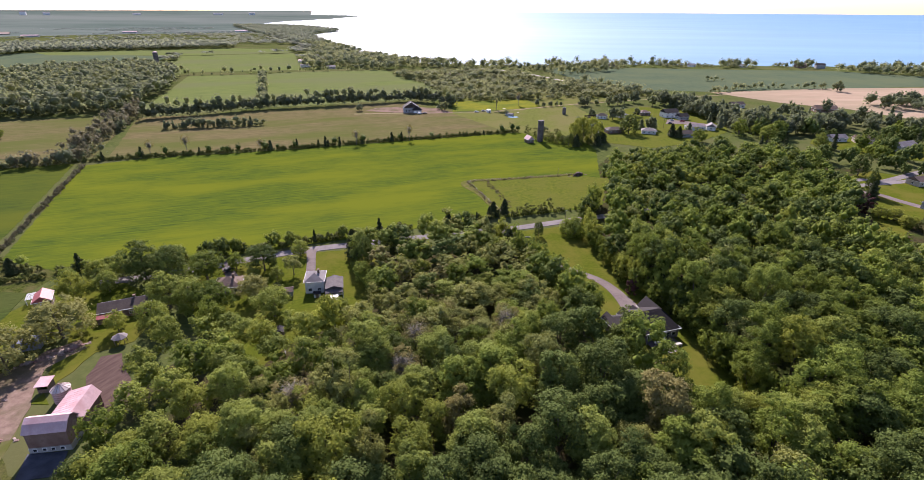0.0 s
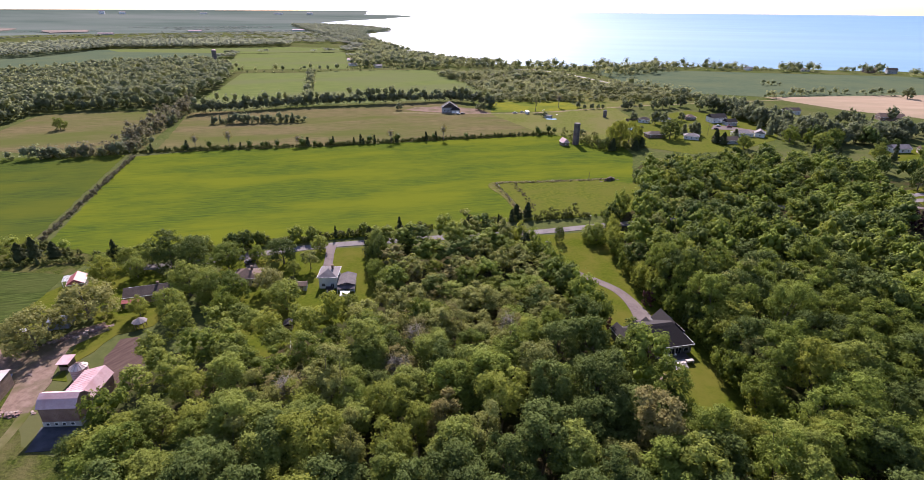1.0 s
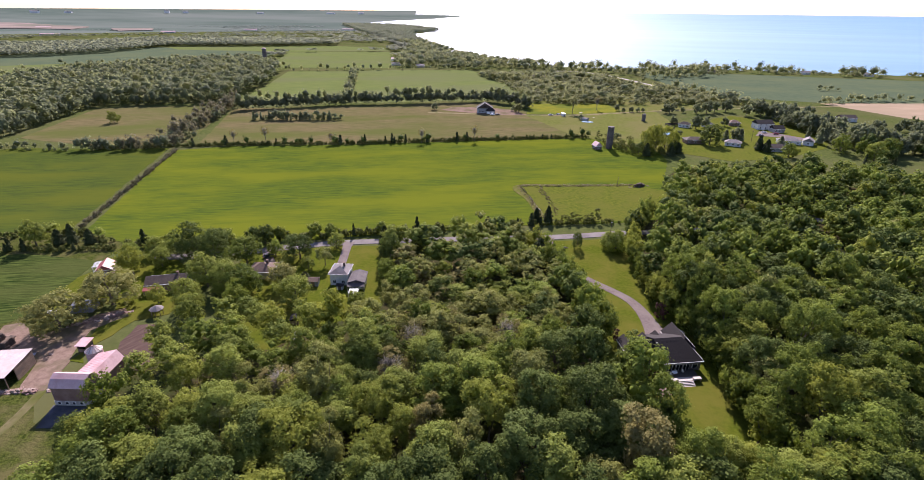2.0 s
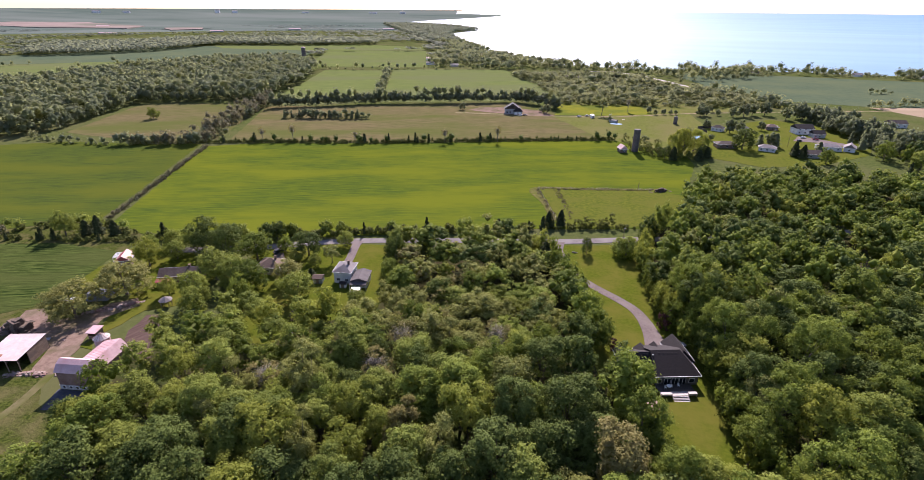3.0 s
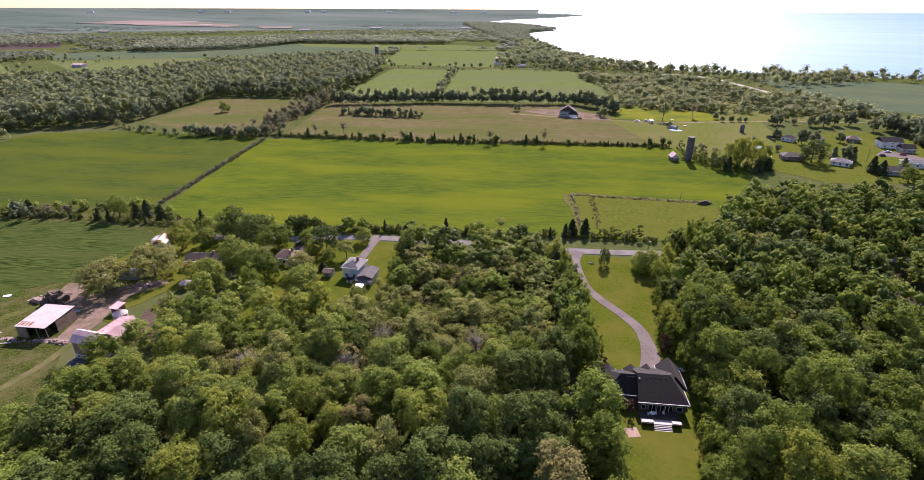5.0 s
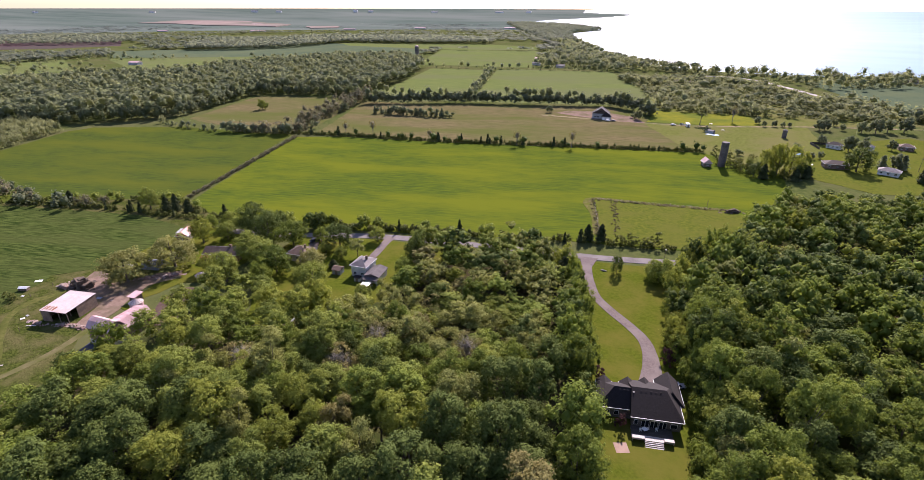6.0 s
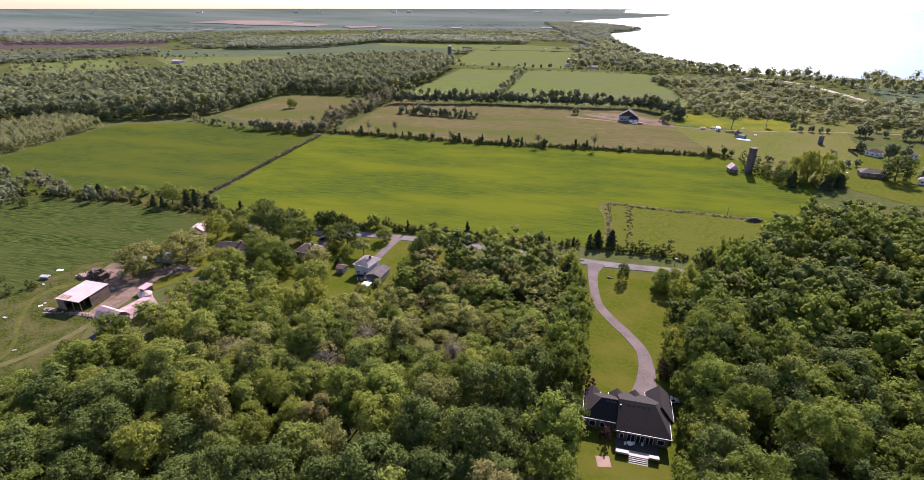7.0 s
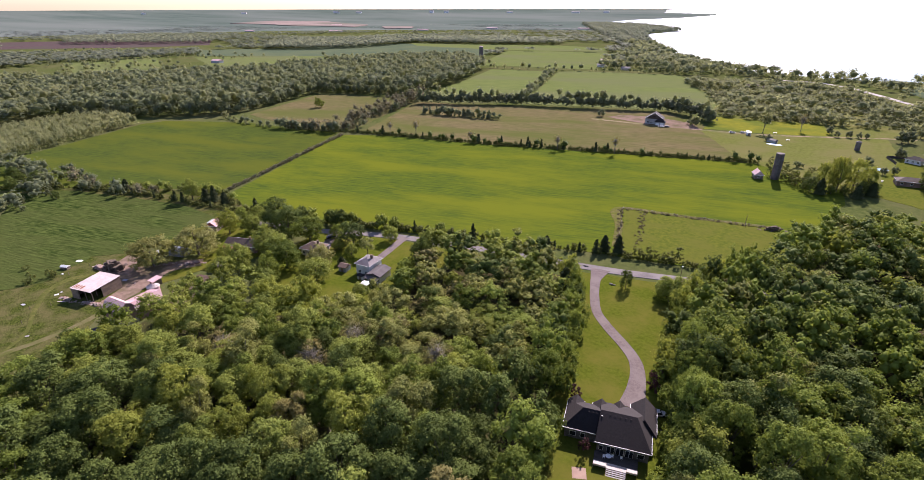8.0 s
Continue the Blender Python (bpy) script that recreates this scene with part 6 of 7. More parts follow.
tagged(fp, "square of bare tan sand on the lawn", "sandpit")

# roadside houses
house("house", "two-storey white house with a grey hipped roof", -57.9, 163.2, 10, 6.4, 8.0, 4.6, 1.9, "white", "grey_shingle", fronts=2, storeys=1)
an = root("house_annex", -50.6, 161.4, 14)
part("wall", box(-2.8, 2.8, -3.6, 4.2, -0.2, 2.9), M["white"], an)
part("roof", ridge_y(-3.2, 3.2, -4.0, 4.6, 2.9, (0, -4.0, 4.1), (0, 4.6, 4.1)), M["slate_shingle"], an)
for k in range(4):
    window(an, "f", -2.0 + k * 1.3, 0.7, 1.15, 1.5, 3.6)
part("awning", solid([(-3.1, -5.8, 2.3), (3.1, -5.8, 2.3), (3.1, -3.7, 2.9), (-3.1, -3.7, 2.9), (-3.1, -5.8, 2.4), (3.1, -5.8, 2.4), (3.1, -3.7, 3.0), (-3.1, -3.7, 3.0)], [(3, 2, 1, 0), (4, 5, 6, 7), (0, 1, 5, 4), (1, 2, 6, 5), (2, 3, 7, 6), (3, 0, 4, 7)]), M["slate_shingle"], an)
for px in (-3.0, -1.0, 1.0, 3.0):
    part("post", box(px - 0.06, px + 0.06, -5.75, -5.63, 0, 2.32), M["trim"], an)
tagged(an, "low white annex with a grey roof and porch", "house annex")
gz = root("canopy", -48.6, 152.6, 14)
part("canopy_top", ridge_x(-1.6, 1.6, -1.6, 1.6, 2.3, (-0.1, 0, 2.9), (0.1, 0, 2.9)), M["chalk"], gz)
for sx in (-1, 1):
    for sy in (-1, 1):
        part("pole", tube([(sx * 1.5, sy * 1.5, 0), (sx * 1.5, sy * 1.5, 2.3)], [0.05, 0.05], 6), M["chalk"], gz)
tagged(gz, "white garden canopy on four poles", "canopy")
shed("garden_shed", "small white shed beside the white house", -55.6, 156.8, 10, 2.2, 1.8, 1.7, 0.6, "white", "shingle")
shed("garden_shed", "small grey shed with a dark roof", -66.5, 157.8, 15, 3.4, 3.4, 2.0, 0.9, "grey_siding", "brown_shingle")
shed("garden_shed", "little dark shed at the wood's edge", -60.5, 133, 20, 2.4, 3.0, 1.9, 0.7, "wood", "shingle")
house("house", "brown-roofed bungalow with beige walls", -88.6, 160.4, 12, 8.6, 7.6, 3.1, 2.2, "beige", "brown_shingle", fronts=3)
house("house", "long low farmhouse with a dark brown roof", -116.5, 144.5, 25, 14.5, 7.0, 2.9, 1.9, "brick", "dark_shingle", ends=(0, 0), fronts=4)
shed("porch", "lean-to porch with a faded red metal roof", -119.0, 138.2, 25, 5.0, 2.6, 2.1, 0.5, "wood", "red_metal", "porch")
house("outbuilding", "small house with a red metal roof", -147.2, 147.5, 32, 4.8, 6.6, 3.0, 1.9, "wood", "red_metal", ends=(0, 0), fronts=1, stack=False, category="outbuilding")
pg = root("pergola", -152.0, 149.8, 32)
for k in range(9):
    part("slat", box(-2.6, 2.6, -2.4 + k * 0.6, -2.22 + k * 0.6, 2.3, 2.42), M["trim"], pg)
for sx in (-1, 1):
    for sy in (-1, 1):
        part("post", box(sx * 2.4 - 0.08, sx * 2.4 + 0.08, sy * 2.3 - 0.08, sy * 2.3 + 0.08, 0, 2.3), M["trim"], pg)
tagged(pg, "white slatted pergola beside the red roof", "pergola")

# farm
barn = root("barn", -97.2, 88, 11)


def profile(points, x0, x1):
    """A prism along x from an outline in y and z."""
    n = len(points)
    v = [(x, y, z) for x in (x0, x1) for y, z in points]
    return solid(v, [tuple(range(n))[::-1], tuple(range(n, 2 * n))] + [(i, (i + 1) % n, n + (i + 1) % n, n + i) for i in range(n)])


part("foundation", box(-4.5, 4.5, -3.0, 2.4, -0.3, 1.5), M["concrete"], barn)
part("wall", profile([(-2.9, 1.5), (2.3, 1.5), (2.3, 5.6), (0.9, 7.3), (-0.3, 8.0), (-1.6, 7.3), (-2.9, 5.8)], -4.4, 4.4), M["barn_tin"], barn)
part("roof", profile([(-3.25, 5.65), (-3.15, 5.8), (-1.7, 7.45), (-0.3, 8.2), (1.1, 7.45), (2.6, 5.6), (2.45, 5.5), (1.0, 7.25), (-0.3, 7.98), (-1.6, 7.25)], -4.7, 4.7), M["metal_roof"], barn)
for k in range(23):
    x = -4.3 + k * 0.39
    part("batten", box(x - 0.03, x + 0.03, -2.94, -2.9, 1.5, 5.75), M["barn_tin"], barn)
for px, w in ((-3.2, 0.9), (-1.2, 0.9), (0.6, 0.9), (2.6, 1.0)):
    f = part("window", box(px - w / 2, px + w / 2, -3.06, -2.95, 0.5, 1.3), M["trim"], barn)
    part("pane", box(px - w / 2 + 0.1, px + w / 2 - 0.1, -3.09, -3.05, 0.58, 1.22), M["glass"], f)
wing = [(-1.6, -0.2), (5.0, -0.2), (5.0, 4.4), (3.6, 6.6), (-1.6, 5.3)]
bm = profile(wing, 0, 9.0)
bm.transform(Matrix(((0, 1, 0, 0), (1, 0, 0, 2.4), (0, 0, 1, 0), (0, 0, 0, 1))))
bmesh.ops.recalc_face_normals(bm, faces=bm.faces)
part("wing_wall", bm, M["barn_tin"], barn)
bm = profile([(-2.0, 5.24), (-2.0, 5.4), (3.6, 6.85), (5.3, 4.3), (5.15, 4.2), (3.6, 6.62)], -0.6, 9.4)
bm.transform(Matrix(((0, 1, 0, 0), (1, 0, 0, 2.4), (0, 0, 1, 0), (0, 0, 0, 1))))
bmesh.ops.recalc_face_normals(bm, faces=bm.faces)
part("wing_roof", bm, M["metal_roof"], barn)
for k in range(11):
    y = 2.2 + k * 0.9
    part("roof_seam", solid([(-2.0, y, 5.38), (-2.0, y + 0.06, 5.38), (3.6, y, 6.83), (3.6, y + 0.06, 6.83), (-2.0, y, 5.45), (-2.0, y + 0.06, 5.45), (3.6, y, 6.90), (3.6, y + 0.06, 6.90)],
                              [(0, 2, 3, 1), (4, 5, 7, 6), (0, 1, 5, 4), (2, 6, 7, 3), (0, 4, 6, 2), (1, 3, 7, 5)]), M["metal_roof"], barn)
tagged(barn, "weathered tin barn with a gambrel front and long wing", "barn")

gb = root("grain_bin", -106.3, 102, 0)
bm = bmesh.new()
bmesh.ops.create_cone(bm, cap_ends=True, segments=28, radius1=2.1, radius2=2.1, depth=3.8, matrix=pose(0, 0, 1.9))
part("bin_wall", bm, M["metal_roof"], gb)
for k in range(6):
    bm = bmesh.new()
    bmesh.ops.create_cone(bm, cap_ends=True, segments=28, radius1=2.14, radius2=2.14, depth=0.06, matrix=pose(0, 0, 0.35 + 0.62 * k))
    part("hoop", bm, M["barn_tin"], gb)
bm = bmesh.new()
bmesh.ops.create_cone(bm, cap_ends=True, segments=28, radius1=2.3, radius2=0.35, depth=1.3, matrix=pose(0, 0, 4.46))
part("bin_roof", bm, M["pale_tin"], gb)
for k in range(14):
    a = 2 * math.pi * k / 14
    part("rib", tube([(math.cos(a) * 2.25, math.sin(a) * 2.25, 3.87), (math.cos(a) * 0.4, math.sin(a) * 0.4, 5.1)], [0.05, 0.05], 4), M["barn_tin"], gb)
part("cap", box(-0.3, 0.3, -0.3, 0.3, 5.05, 5.3, 0.05), M["barn_tin"], gb)
tagged(gb, "round galvanised grain bin with a ribbed cone roof", "grain bin")
lt = root("lean_to_shed", -114, 105.8, 12)
part("wall", merge(box(-1.3, -1.2, -1.5, 1.6, -0.1, 2.2), box(1.2, 1.3, -1.5, 1.6, -0.1, 2.2), box(-1.2, 1.2, 1.5, 1.6, -0.1, 2.2), box(-1.2, 1.2, -1.5, -1.4, -0.1, 1.1)), M["wood"], lt)
part("roof", solid([(-1.7, -2.0, 2.3), (1.7, -2.0, 2.3), (1.7, 2.0, 2.75), (-1.7, 2.0, 2.75), (-1.7, -2.0, 2.4), (1.7, -2.0, 2.4), (1.7, 2.0, 2.85), (-1.7, 2.0, 2.85)], [(3, 2, 1, 0), (4, 5, 6, 7), (0, 1, 5, 4), (1, 2, 6, 5), (2, 3, 7, 6), (3, 0, 4, 7)]), M["metal_roof"], lt)
tagged(lt, "small open shed with a flat metal roof", "shed")
ob_ = root("pole_barn", -125, 90, 19)
for k in range(11):
    x = -5.2 + k * 0.95
    m = "rust" if k in (2, 5) else "metal_roof"
    part("roof_sheet", solid([(x, -6.1, 4.1), (x + 0.945, -6.1, 4.1), (x + 0.945, 6.1, 4.8), (x, 6.1, 4.8), (x, -6.1, 4.18), (x + 0.945, -6.1, 4.18), (x + 0.945, 6.1, 4.88), (x, 6.1, 4.88)],
                             [(3, 2, 1, 0), (4, 5, 6, 7), (0, 1, 5, 4), (1, 2, 6, 5), (2, 3, 7, 6), (3, 0, 4, 7)]), M["pale_tin"], ob_)
for k in range(7):
    x = -4.6 + k * 0.62 + (k % 2) * 0.2
    part("rust_sheet", solid([(x, -5.6 + k % 3 * 0.4, 4.21 + 0.02), (x + 0.5, -5.6, 4.24), (x + 0.5, -3.4, 4.365), (x, -3.2, 4.376), (x, -5.6 + k % 3 * 0.4, 4.24 + 0.02), (x + 0.5, -5.6, 4.27), (x + 0.5, -3.4, 4.395), (x, -3.2, 4.406)],
                             [(3, 2, 1, 0), (4, 5, 6, 7), (0, 1, 5, 4), (1, 2, 6, 5), (2, 3, 7, 6), (3, 0, 4, 7)]), M["rust"], ob_, "rusted roof sheet")
part("back_wall", box(-5.0, 5.0, 5.6, 5.8, -0.2, 4.6), M["wood"], ob_)
# front boards and right wall are added to keep the open interior dark
part("front_wall", box(-5.0, -1.9, -5.9, -5.75, -0.2, 4.0), M["wood"], ob_)
part("side_wall", box(4.95, 5.1, -1.9, 5.6, -0.2, 4.3), M["wood"], ob_)
part("side_wall", box(-5.1, -4.95, -5.6, 5.6, -0.2, 4.2), M["wood"], ob_)
for px in (-5.0, -1.7, 1.7, 5.0):
    for py in (-5.7, -1.9, 1.9):
        part("post", box(px - 0.1, px + 0.1, py - 0.1, py + 0.1, -0.2, 4.1 + (py + 6.1) * 0.057), M["wood"], ob_)
tagged(ob_, "open pole barn under a white and rusty metal roof", "barn")
heap("hay_stack", "dark old hay stack with scraps in the yard", -140.5, 101, 20, 9.0, 5.5, 4.4, "hay", "hay stack", 3, 40)
heap("scrap_heap", "row of scrap timber and stones by the track", -114, 86.5, 15, 11, 2.2, 0.9, "rubble", "scrap heap", 4, 46)
heap("scrap_heap", "pale scrap heap beside the pole barn", -129, 80.5, 10, 7, 2.0, 0.8, "rubble", "scrap heap", 5, 26)
heap("scrap_heap", "brush and logs along the lane", -121, 122.5, 55, 11, 3.0, 1.0, "rubble", "brush pile", 6, 40)
heap("scrap_heap", "logs under the willows", -127, 117, 50, 9, 2.5, 0.9, "rubble", "brush pile", 8, 30)
qh = root("storage_tent", -133.8, 124.4, 22)
part("cover", profile([(-2.7, 0), (-2.6, 1.3), (-1.8, 2.5), (0, 3.1), (1.8, 2.5), (2.6, 1.3), (2.7, 0)], -3.6, 3.6), M["tarp"], qh)
part("door_flap", box(3.6, 3.66, -1.2, 1.2, 0, 2.2), M["tarp"], qh)
tagged(qh, "grey-blue arched storage tent", "storage tent")
tk = root("gazebo", -107.4, 127, 0)
bm = bmesh.new()
bmesh.ops.create_cone(bm, cap_ends=True, segments=8, radius1=2.3, radius2=0.2, depth=1.2, matrix=pose(0, 0, 2.9))
part("gazebo_roof", bm, M["grey_shingle"], tk)
for k in range(8):
    a = 2 * math.pi * (k + 0.5) / 8
    part("post", tube([(math.cos(a) * 1.8, math.sin(a) * 1.8, 0), (math.cos(a) * 1.8, math.sin(a) * 1.8, 2.35)], [0.08, 0.08], 6), M["wood"], tk)
tagged(tk, "small round gazebo with a grey roof", "gazebo")
for x, y, turn_, w in ((-156.8, 89.2, 30, 3.2), (-141, 119, 20, 2.2)):
    b = root("cattle_shelter", x, y, turn_)
    part("roof", hip_roof(-w / 2, w / 2, -1.0, 1.0, 1.1, 0.5, 0.06, (0, 0)), M["chalk"], b)
    part("wall", box(-w / 2 + 0.1, w / 2 - 0.1, -0.9, 0.9, 0, 1.1), M["wood"], b)
    tagged(b, "small white-roofed animal shelter at the field's edge", "animal shelter")
for x, y, h in ((-154.7, 77.1, 0.75), (-153.2, 76, 0.6), (-153.6, 83.2, 0.7), (-152, 84, 0.65), (-168, 79, 0.5)):
    tree("shrub", x, y, h, h)

# boards, planks and scraps lying about the pasture
for k, (x, y, turn_, w, d, tilt, mat, lab) in enumerate(((-159.8, 95.1, 40, 3.4, 1.6, 9, "chalk", "white board propped in the grass"), (-152, 86.7, 20, 1.6, 0.7, 3, "chalk", "white board lying in the grass"), (-134.9, 79.7, 70, 1.8, 1.0, 6, "chalk", "pale sheet among scraps in the grass"), (-135.6, 81.4, 10, 1.4, 0.9, 8, "concrete", "grey sheet among scraps in the grass"),
                                                   (-126.8, 79.9, 35, 4.6, 0.5, 5, "wood", "long weathered plank in the grass"), (-127.6, 79.0, 32, 4.2, 0.4, 4, "deck", "long pale plank in the grass"), (-136.1, 69.9, 15, 2.2, 1.0, 4, "concrete", "grey slab in the grass"), (-126.9, 99.8, 25, 2.6, 1.5, 7, "tarp", "grey sheet lying in the yard"),
                                                   (-127.6, 97.4, 65, 2.2, 0.8, 5, "concrete", "grey board lying in the yard"), (-121.5, 101, 10, 1.6, 0.9, 5, "rubble", "brown board lying in the yard"), (-111.5, 64.7, 50, 1.5, 0.6, 4, "deck", "pale board in the grass"), (-140, 104, 80, 2.0, 1.1, 8, "rubble", "brown board by the hay"))):
    w, d = 0.75 * w, 0.8 * d
    bm = box(-w / 2, w / 2, -d / 2, d / 2, -0.04, 0.05, 0.015)
    bm.transform(pose(0, 0, 0.16, tilt, 0, 0))
    b = part("board", bm, M[mat], None)
    b.matrix_basis = pose(x, y, 0.1, 0, 0, turn_)
    tagged(b, lab, "board", "scattered boards")
for x, y in ((-127.4, 75.8), (-131, 70.5), (-122, 66), (-149, 88), (-151, 96)):
    b = part("fence_post", tube([(0, 0, -0.3), (0.03, 0.02, 1.0), (0.05, 0.05, 1.5)], [0.09, 0.08, 0.07], 7), M["wood"], None)
    b.matrix_basis = pose(x, y, 0)
    tagged(b, "weathered wooden post in the pasture", "fence post", "pasture posts")
heap("scrap_heap", "broken timber and scraps along the pole barn", -119.5, 84.5, 25, 9, 2.0, 0.7, "rubble", "scrap heap", 9, 36)
heap("scrap_heap", "brown scraps and bales by the hay stack", -146, 98, 10, 7, 3.5, 1.6, "rubble", "scrap heap", 11, 26)

# silo, stone barn and new house beyond the grain
silo = root("silo", 48.2, 397.5)
bm = bmesh.new()
bmesh.ops.create_cone(bm, cap_ends=True, segments=32, radius1=2.3, radius2=2.3, depth=16.2, matrix=pose(0, 0, 7.9))
part("silo_wall", bm, M["stave"], silo)
for k in range(22):
    bm = bmesh.new()
    bmesh.ops.create_cone(bm, cap_ends=True, segments=32, radius1=2.35, radius2=2.35, depth=0.07, matrix=pose(0, 0, 0.5 + 0.71 * k))
    part("hoop", bm, M["stave"], silo)
part("chute", box(-0.5, 0.5, -2.8, -2.1, 0, 15.9), M["stave"], silo)
tagged(silo, "tall roofless old concrete stave silo", "silo")
house("stone_shed", "little weathered barn with a pale gable roof", 39.4, 393.5, 25, 4.6, 6.2, 2.6, 2.6, "wood", "metal_roof", ends=(0, 0), fronts=1, stack=False, category="barn")
heap("hay_stack", "long low heap of old round bales", 62, 308.5, 35, 11, 3.4, 2.2, "hay", "hay stack", 9, 40)
nh = root("house", -66, 515, 12)
part("wall", box(-8.0, 7.0, -4.0, 5.0, -0.2, 4.8), M["grey_siding"], nh)
part("wall", box(1.0, 9.0, -8.0, -4.0, -0.2, 3.0), M["grey_siding"], nh)
part("roof", ridge_y(-8.6, 7.6, -4.6, 5.6, 4.8, (-0.5, -4.6, 10.0), (-0.5, 5.6, 10.0)), M["shingle"], nh)
part("roof", hip_roof(0.4, 9.6, -8.6, -3.4, 3.0, 2.4, 0.2, (1, 1)), M["shingle"], nh)
part("gable_wall", solid([(-7.9, -4.7, 5.0), (6.9, -4.7, 5.0), (-0.5, -4.7, 9.7), (-7.9, -4.62, 5.0), (6.9, -4.62, 5.0), (-0.5, -4.62, 9.7)], [(0, 1, 2), (5, 4, 3), (0, 3, 4, 1), (1, 4, 5, 2), (2, 5, 3, 0)]), M["dark_shingle"], nh)
for s in (-1, 1):
    part("bargeboard", tube([(-0.5 + s * 8.0, -4.75, 4.9), (-0.5, -4.75, 10.1)], [0.14, 0.14], 4), M["trim"], nh)
for px in (-5.5, -2.5):
    window(nh, "f", px, 0.9, 1.8, 1.6, 4.0)
for px in (3.0, 6.8):
    f = part("garage_door", box(px - 1.4, px + 1.4, -8.06, -8.0, 0, 2.3), M["trim"], nh)
part("window", box(-1.6, 0.6, -4.78, -4.7, 6.2, 7.4), M["glass"], nh)
tagged(nh, "new dark house with a tall black gable roof", "house")
for x, y, p in ((-56.5, 503, "car_white"), (-52, 505, "car_dark"), (-2, 516, "car_white"), (5, 521, "car_silver")):
    car("parked pale car on the gravel" if p != "car_dark" else "parked dark car on the gravel", x, y, 30, p)
shed("storage_box", "white storage container by the lane", 10, 517, 20, 2.6, 6, 2.6, 0.1, "white", "trim", "container")
shed("storage_box", "pale boat shed by the pond", 30, 500, 60, 3, 7, 2.0, 0.8, "grey_siding", "grey_shingle", "shed")
s2 = root("silo", 83.3, 511)
bm = bmesh.new()
bmesh.ops.create_cone(bm, cap_ends=True, segments=20, radius1=1.7, radius2=1.7, depth=6.4, matrix=pose(0, 0, 3.1))
part("silo_wall", bm, M["stave"], s2)
bm = bmesh.new()
bmesh.ops.create_cone(bm, cap_ends=True, segments=20, radius1=1.8, radius2=0.3, depth=0.8, matrix=pose(0, 0, 6.65))
part("silo_roof", bm, M["stave"], s2)
tagged(s2, "short grey silo beyond the lane", "silo")
s3 = root("silo", -571, 944)
bm = bmesh.new()
bmesh.ops.create_cone(bm, cap_ends=True, segments=20, radius1=4.0, radius2=4.0, depth=20, matrix=pose(0, 0, 10))
part("silo_wall", bm, M["stave"], s3)
bm = bmesh.new()
bmesh.ops.create_uvsphere(bm, u_segments=16, v_segments=8, radius=4.0, matrix=pose(0, 0, 20) @ Matrix.Diagonal((1, 1, 0.5, 1)))
part("silo_dome", bm, M["metal_roof"], s3)
tagged(s3, "far concrete silo with a domed top", "silo")
patch("pond", [(91.5, 457), (93, 461), (96.3, 463.5), (100, 464.6), (103, 463), (102.6, 459.5), (98, 456.4), (94.6, 455)], 0.12, M["water"], "small bright pond", "pond", 0.3)
patch("pond", [(27, 493), (29, 496), (33, 497), (37, 495.5), (38, 492.5), (35, 490.5), (30, 490.5)], 0.12, M["water"], "small bright pond", "pond", 0.3)

# hamlet
HAMLET = [
    (113, 432, 12, 14, 8, 2.9, 1.8, "brick", "dark_shingle", "dark-roofed bungalow with a pale porch"),
    (141, 430, -14, 11, 7, 2.7, 1.9, "white", "grey_shingle", "white bungalow with a light grey roof"),
    (165, 420, 8, 14, 8, 2.8, 2.2, "grey_siding", "dark_shingle", "dark grey bungalow behind cedars"),
    (185, 447, 6, 15, 8, 3.0, 1.8, "white", "grey_shingle", "long white bungalow with a pale roof"),
    (199, 448, 70, 9, 7, 3.0, 2.4, "white", "grey_shingle", "small white gabled house with grey roof"),
    (182, 504, 15, 14, 10, 4.6, 3.0, "white", "shingle", "two-storey house with white gables"),
    (190, 492, 15, 9, 8, 3.0, 2.6, "grey_siding", "shingle", "grey garage wing with a dark roof"),
]
HAMLET += [
    (116, 492, -25, 9, 6, 2.8, 2.0, "white", "shingle", "small white house with a dark roof"),
    (136, 500, 20, 8, 6, 2.8, 1.9, "white", "grey_shingle", "small white cottage with a grey roof"),
    (161, 512, 0, 9, 7, 2.8, 2.0, "brick", "brown_shingle", "small brown cottage with a hipped roof"),
    (349, 540, -6, 20, 11, 3.2, 3.2, "brick", "brown_shingle", "large brick house with a reddish brown roof"),
    (281, 411, 10, 13, 8, 3.0, 2.3, "white", "grey_shingle", "white bungalow among dark cedars"),
    (299, 407, -12, 12, 8, 3.0, 2.6, "beige", "brown_shingle", "beige house with a brown roof"),
    (312, 384, 24, 20, 9, 4.0, 2.4, "grey_siding", "grey_shingle", "long blue-grey house with pale roof"),
    (239, 257, 20, 15, 9, 3.4, 2.6, "grey_siding", "grey_shingle", "grey house beside the lawn"),
    (128, 226, 20, 12, 8, 3.2, 2.4, "beige", "brown_shingle", "brown-roofed house hidden in the wood"),
    (262, 300, 15, 13, 8, 3.0, 2.2, "beige", "brown_shingle", "brown bungalow by the side road"),
    (270, 560, 10, 14, 9, 3.4, 2.6, "white", "dark_shingle", "white farmhouse standing behind dark trees"),
]
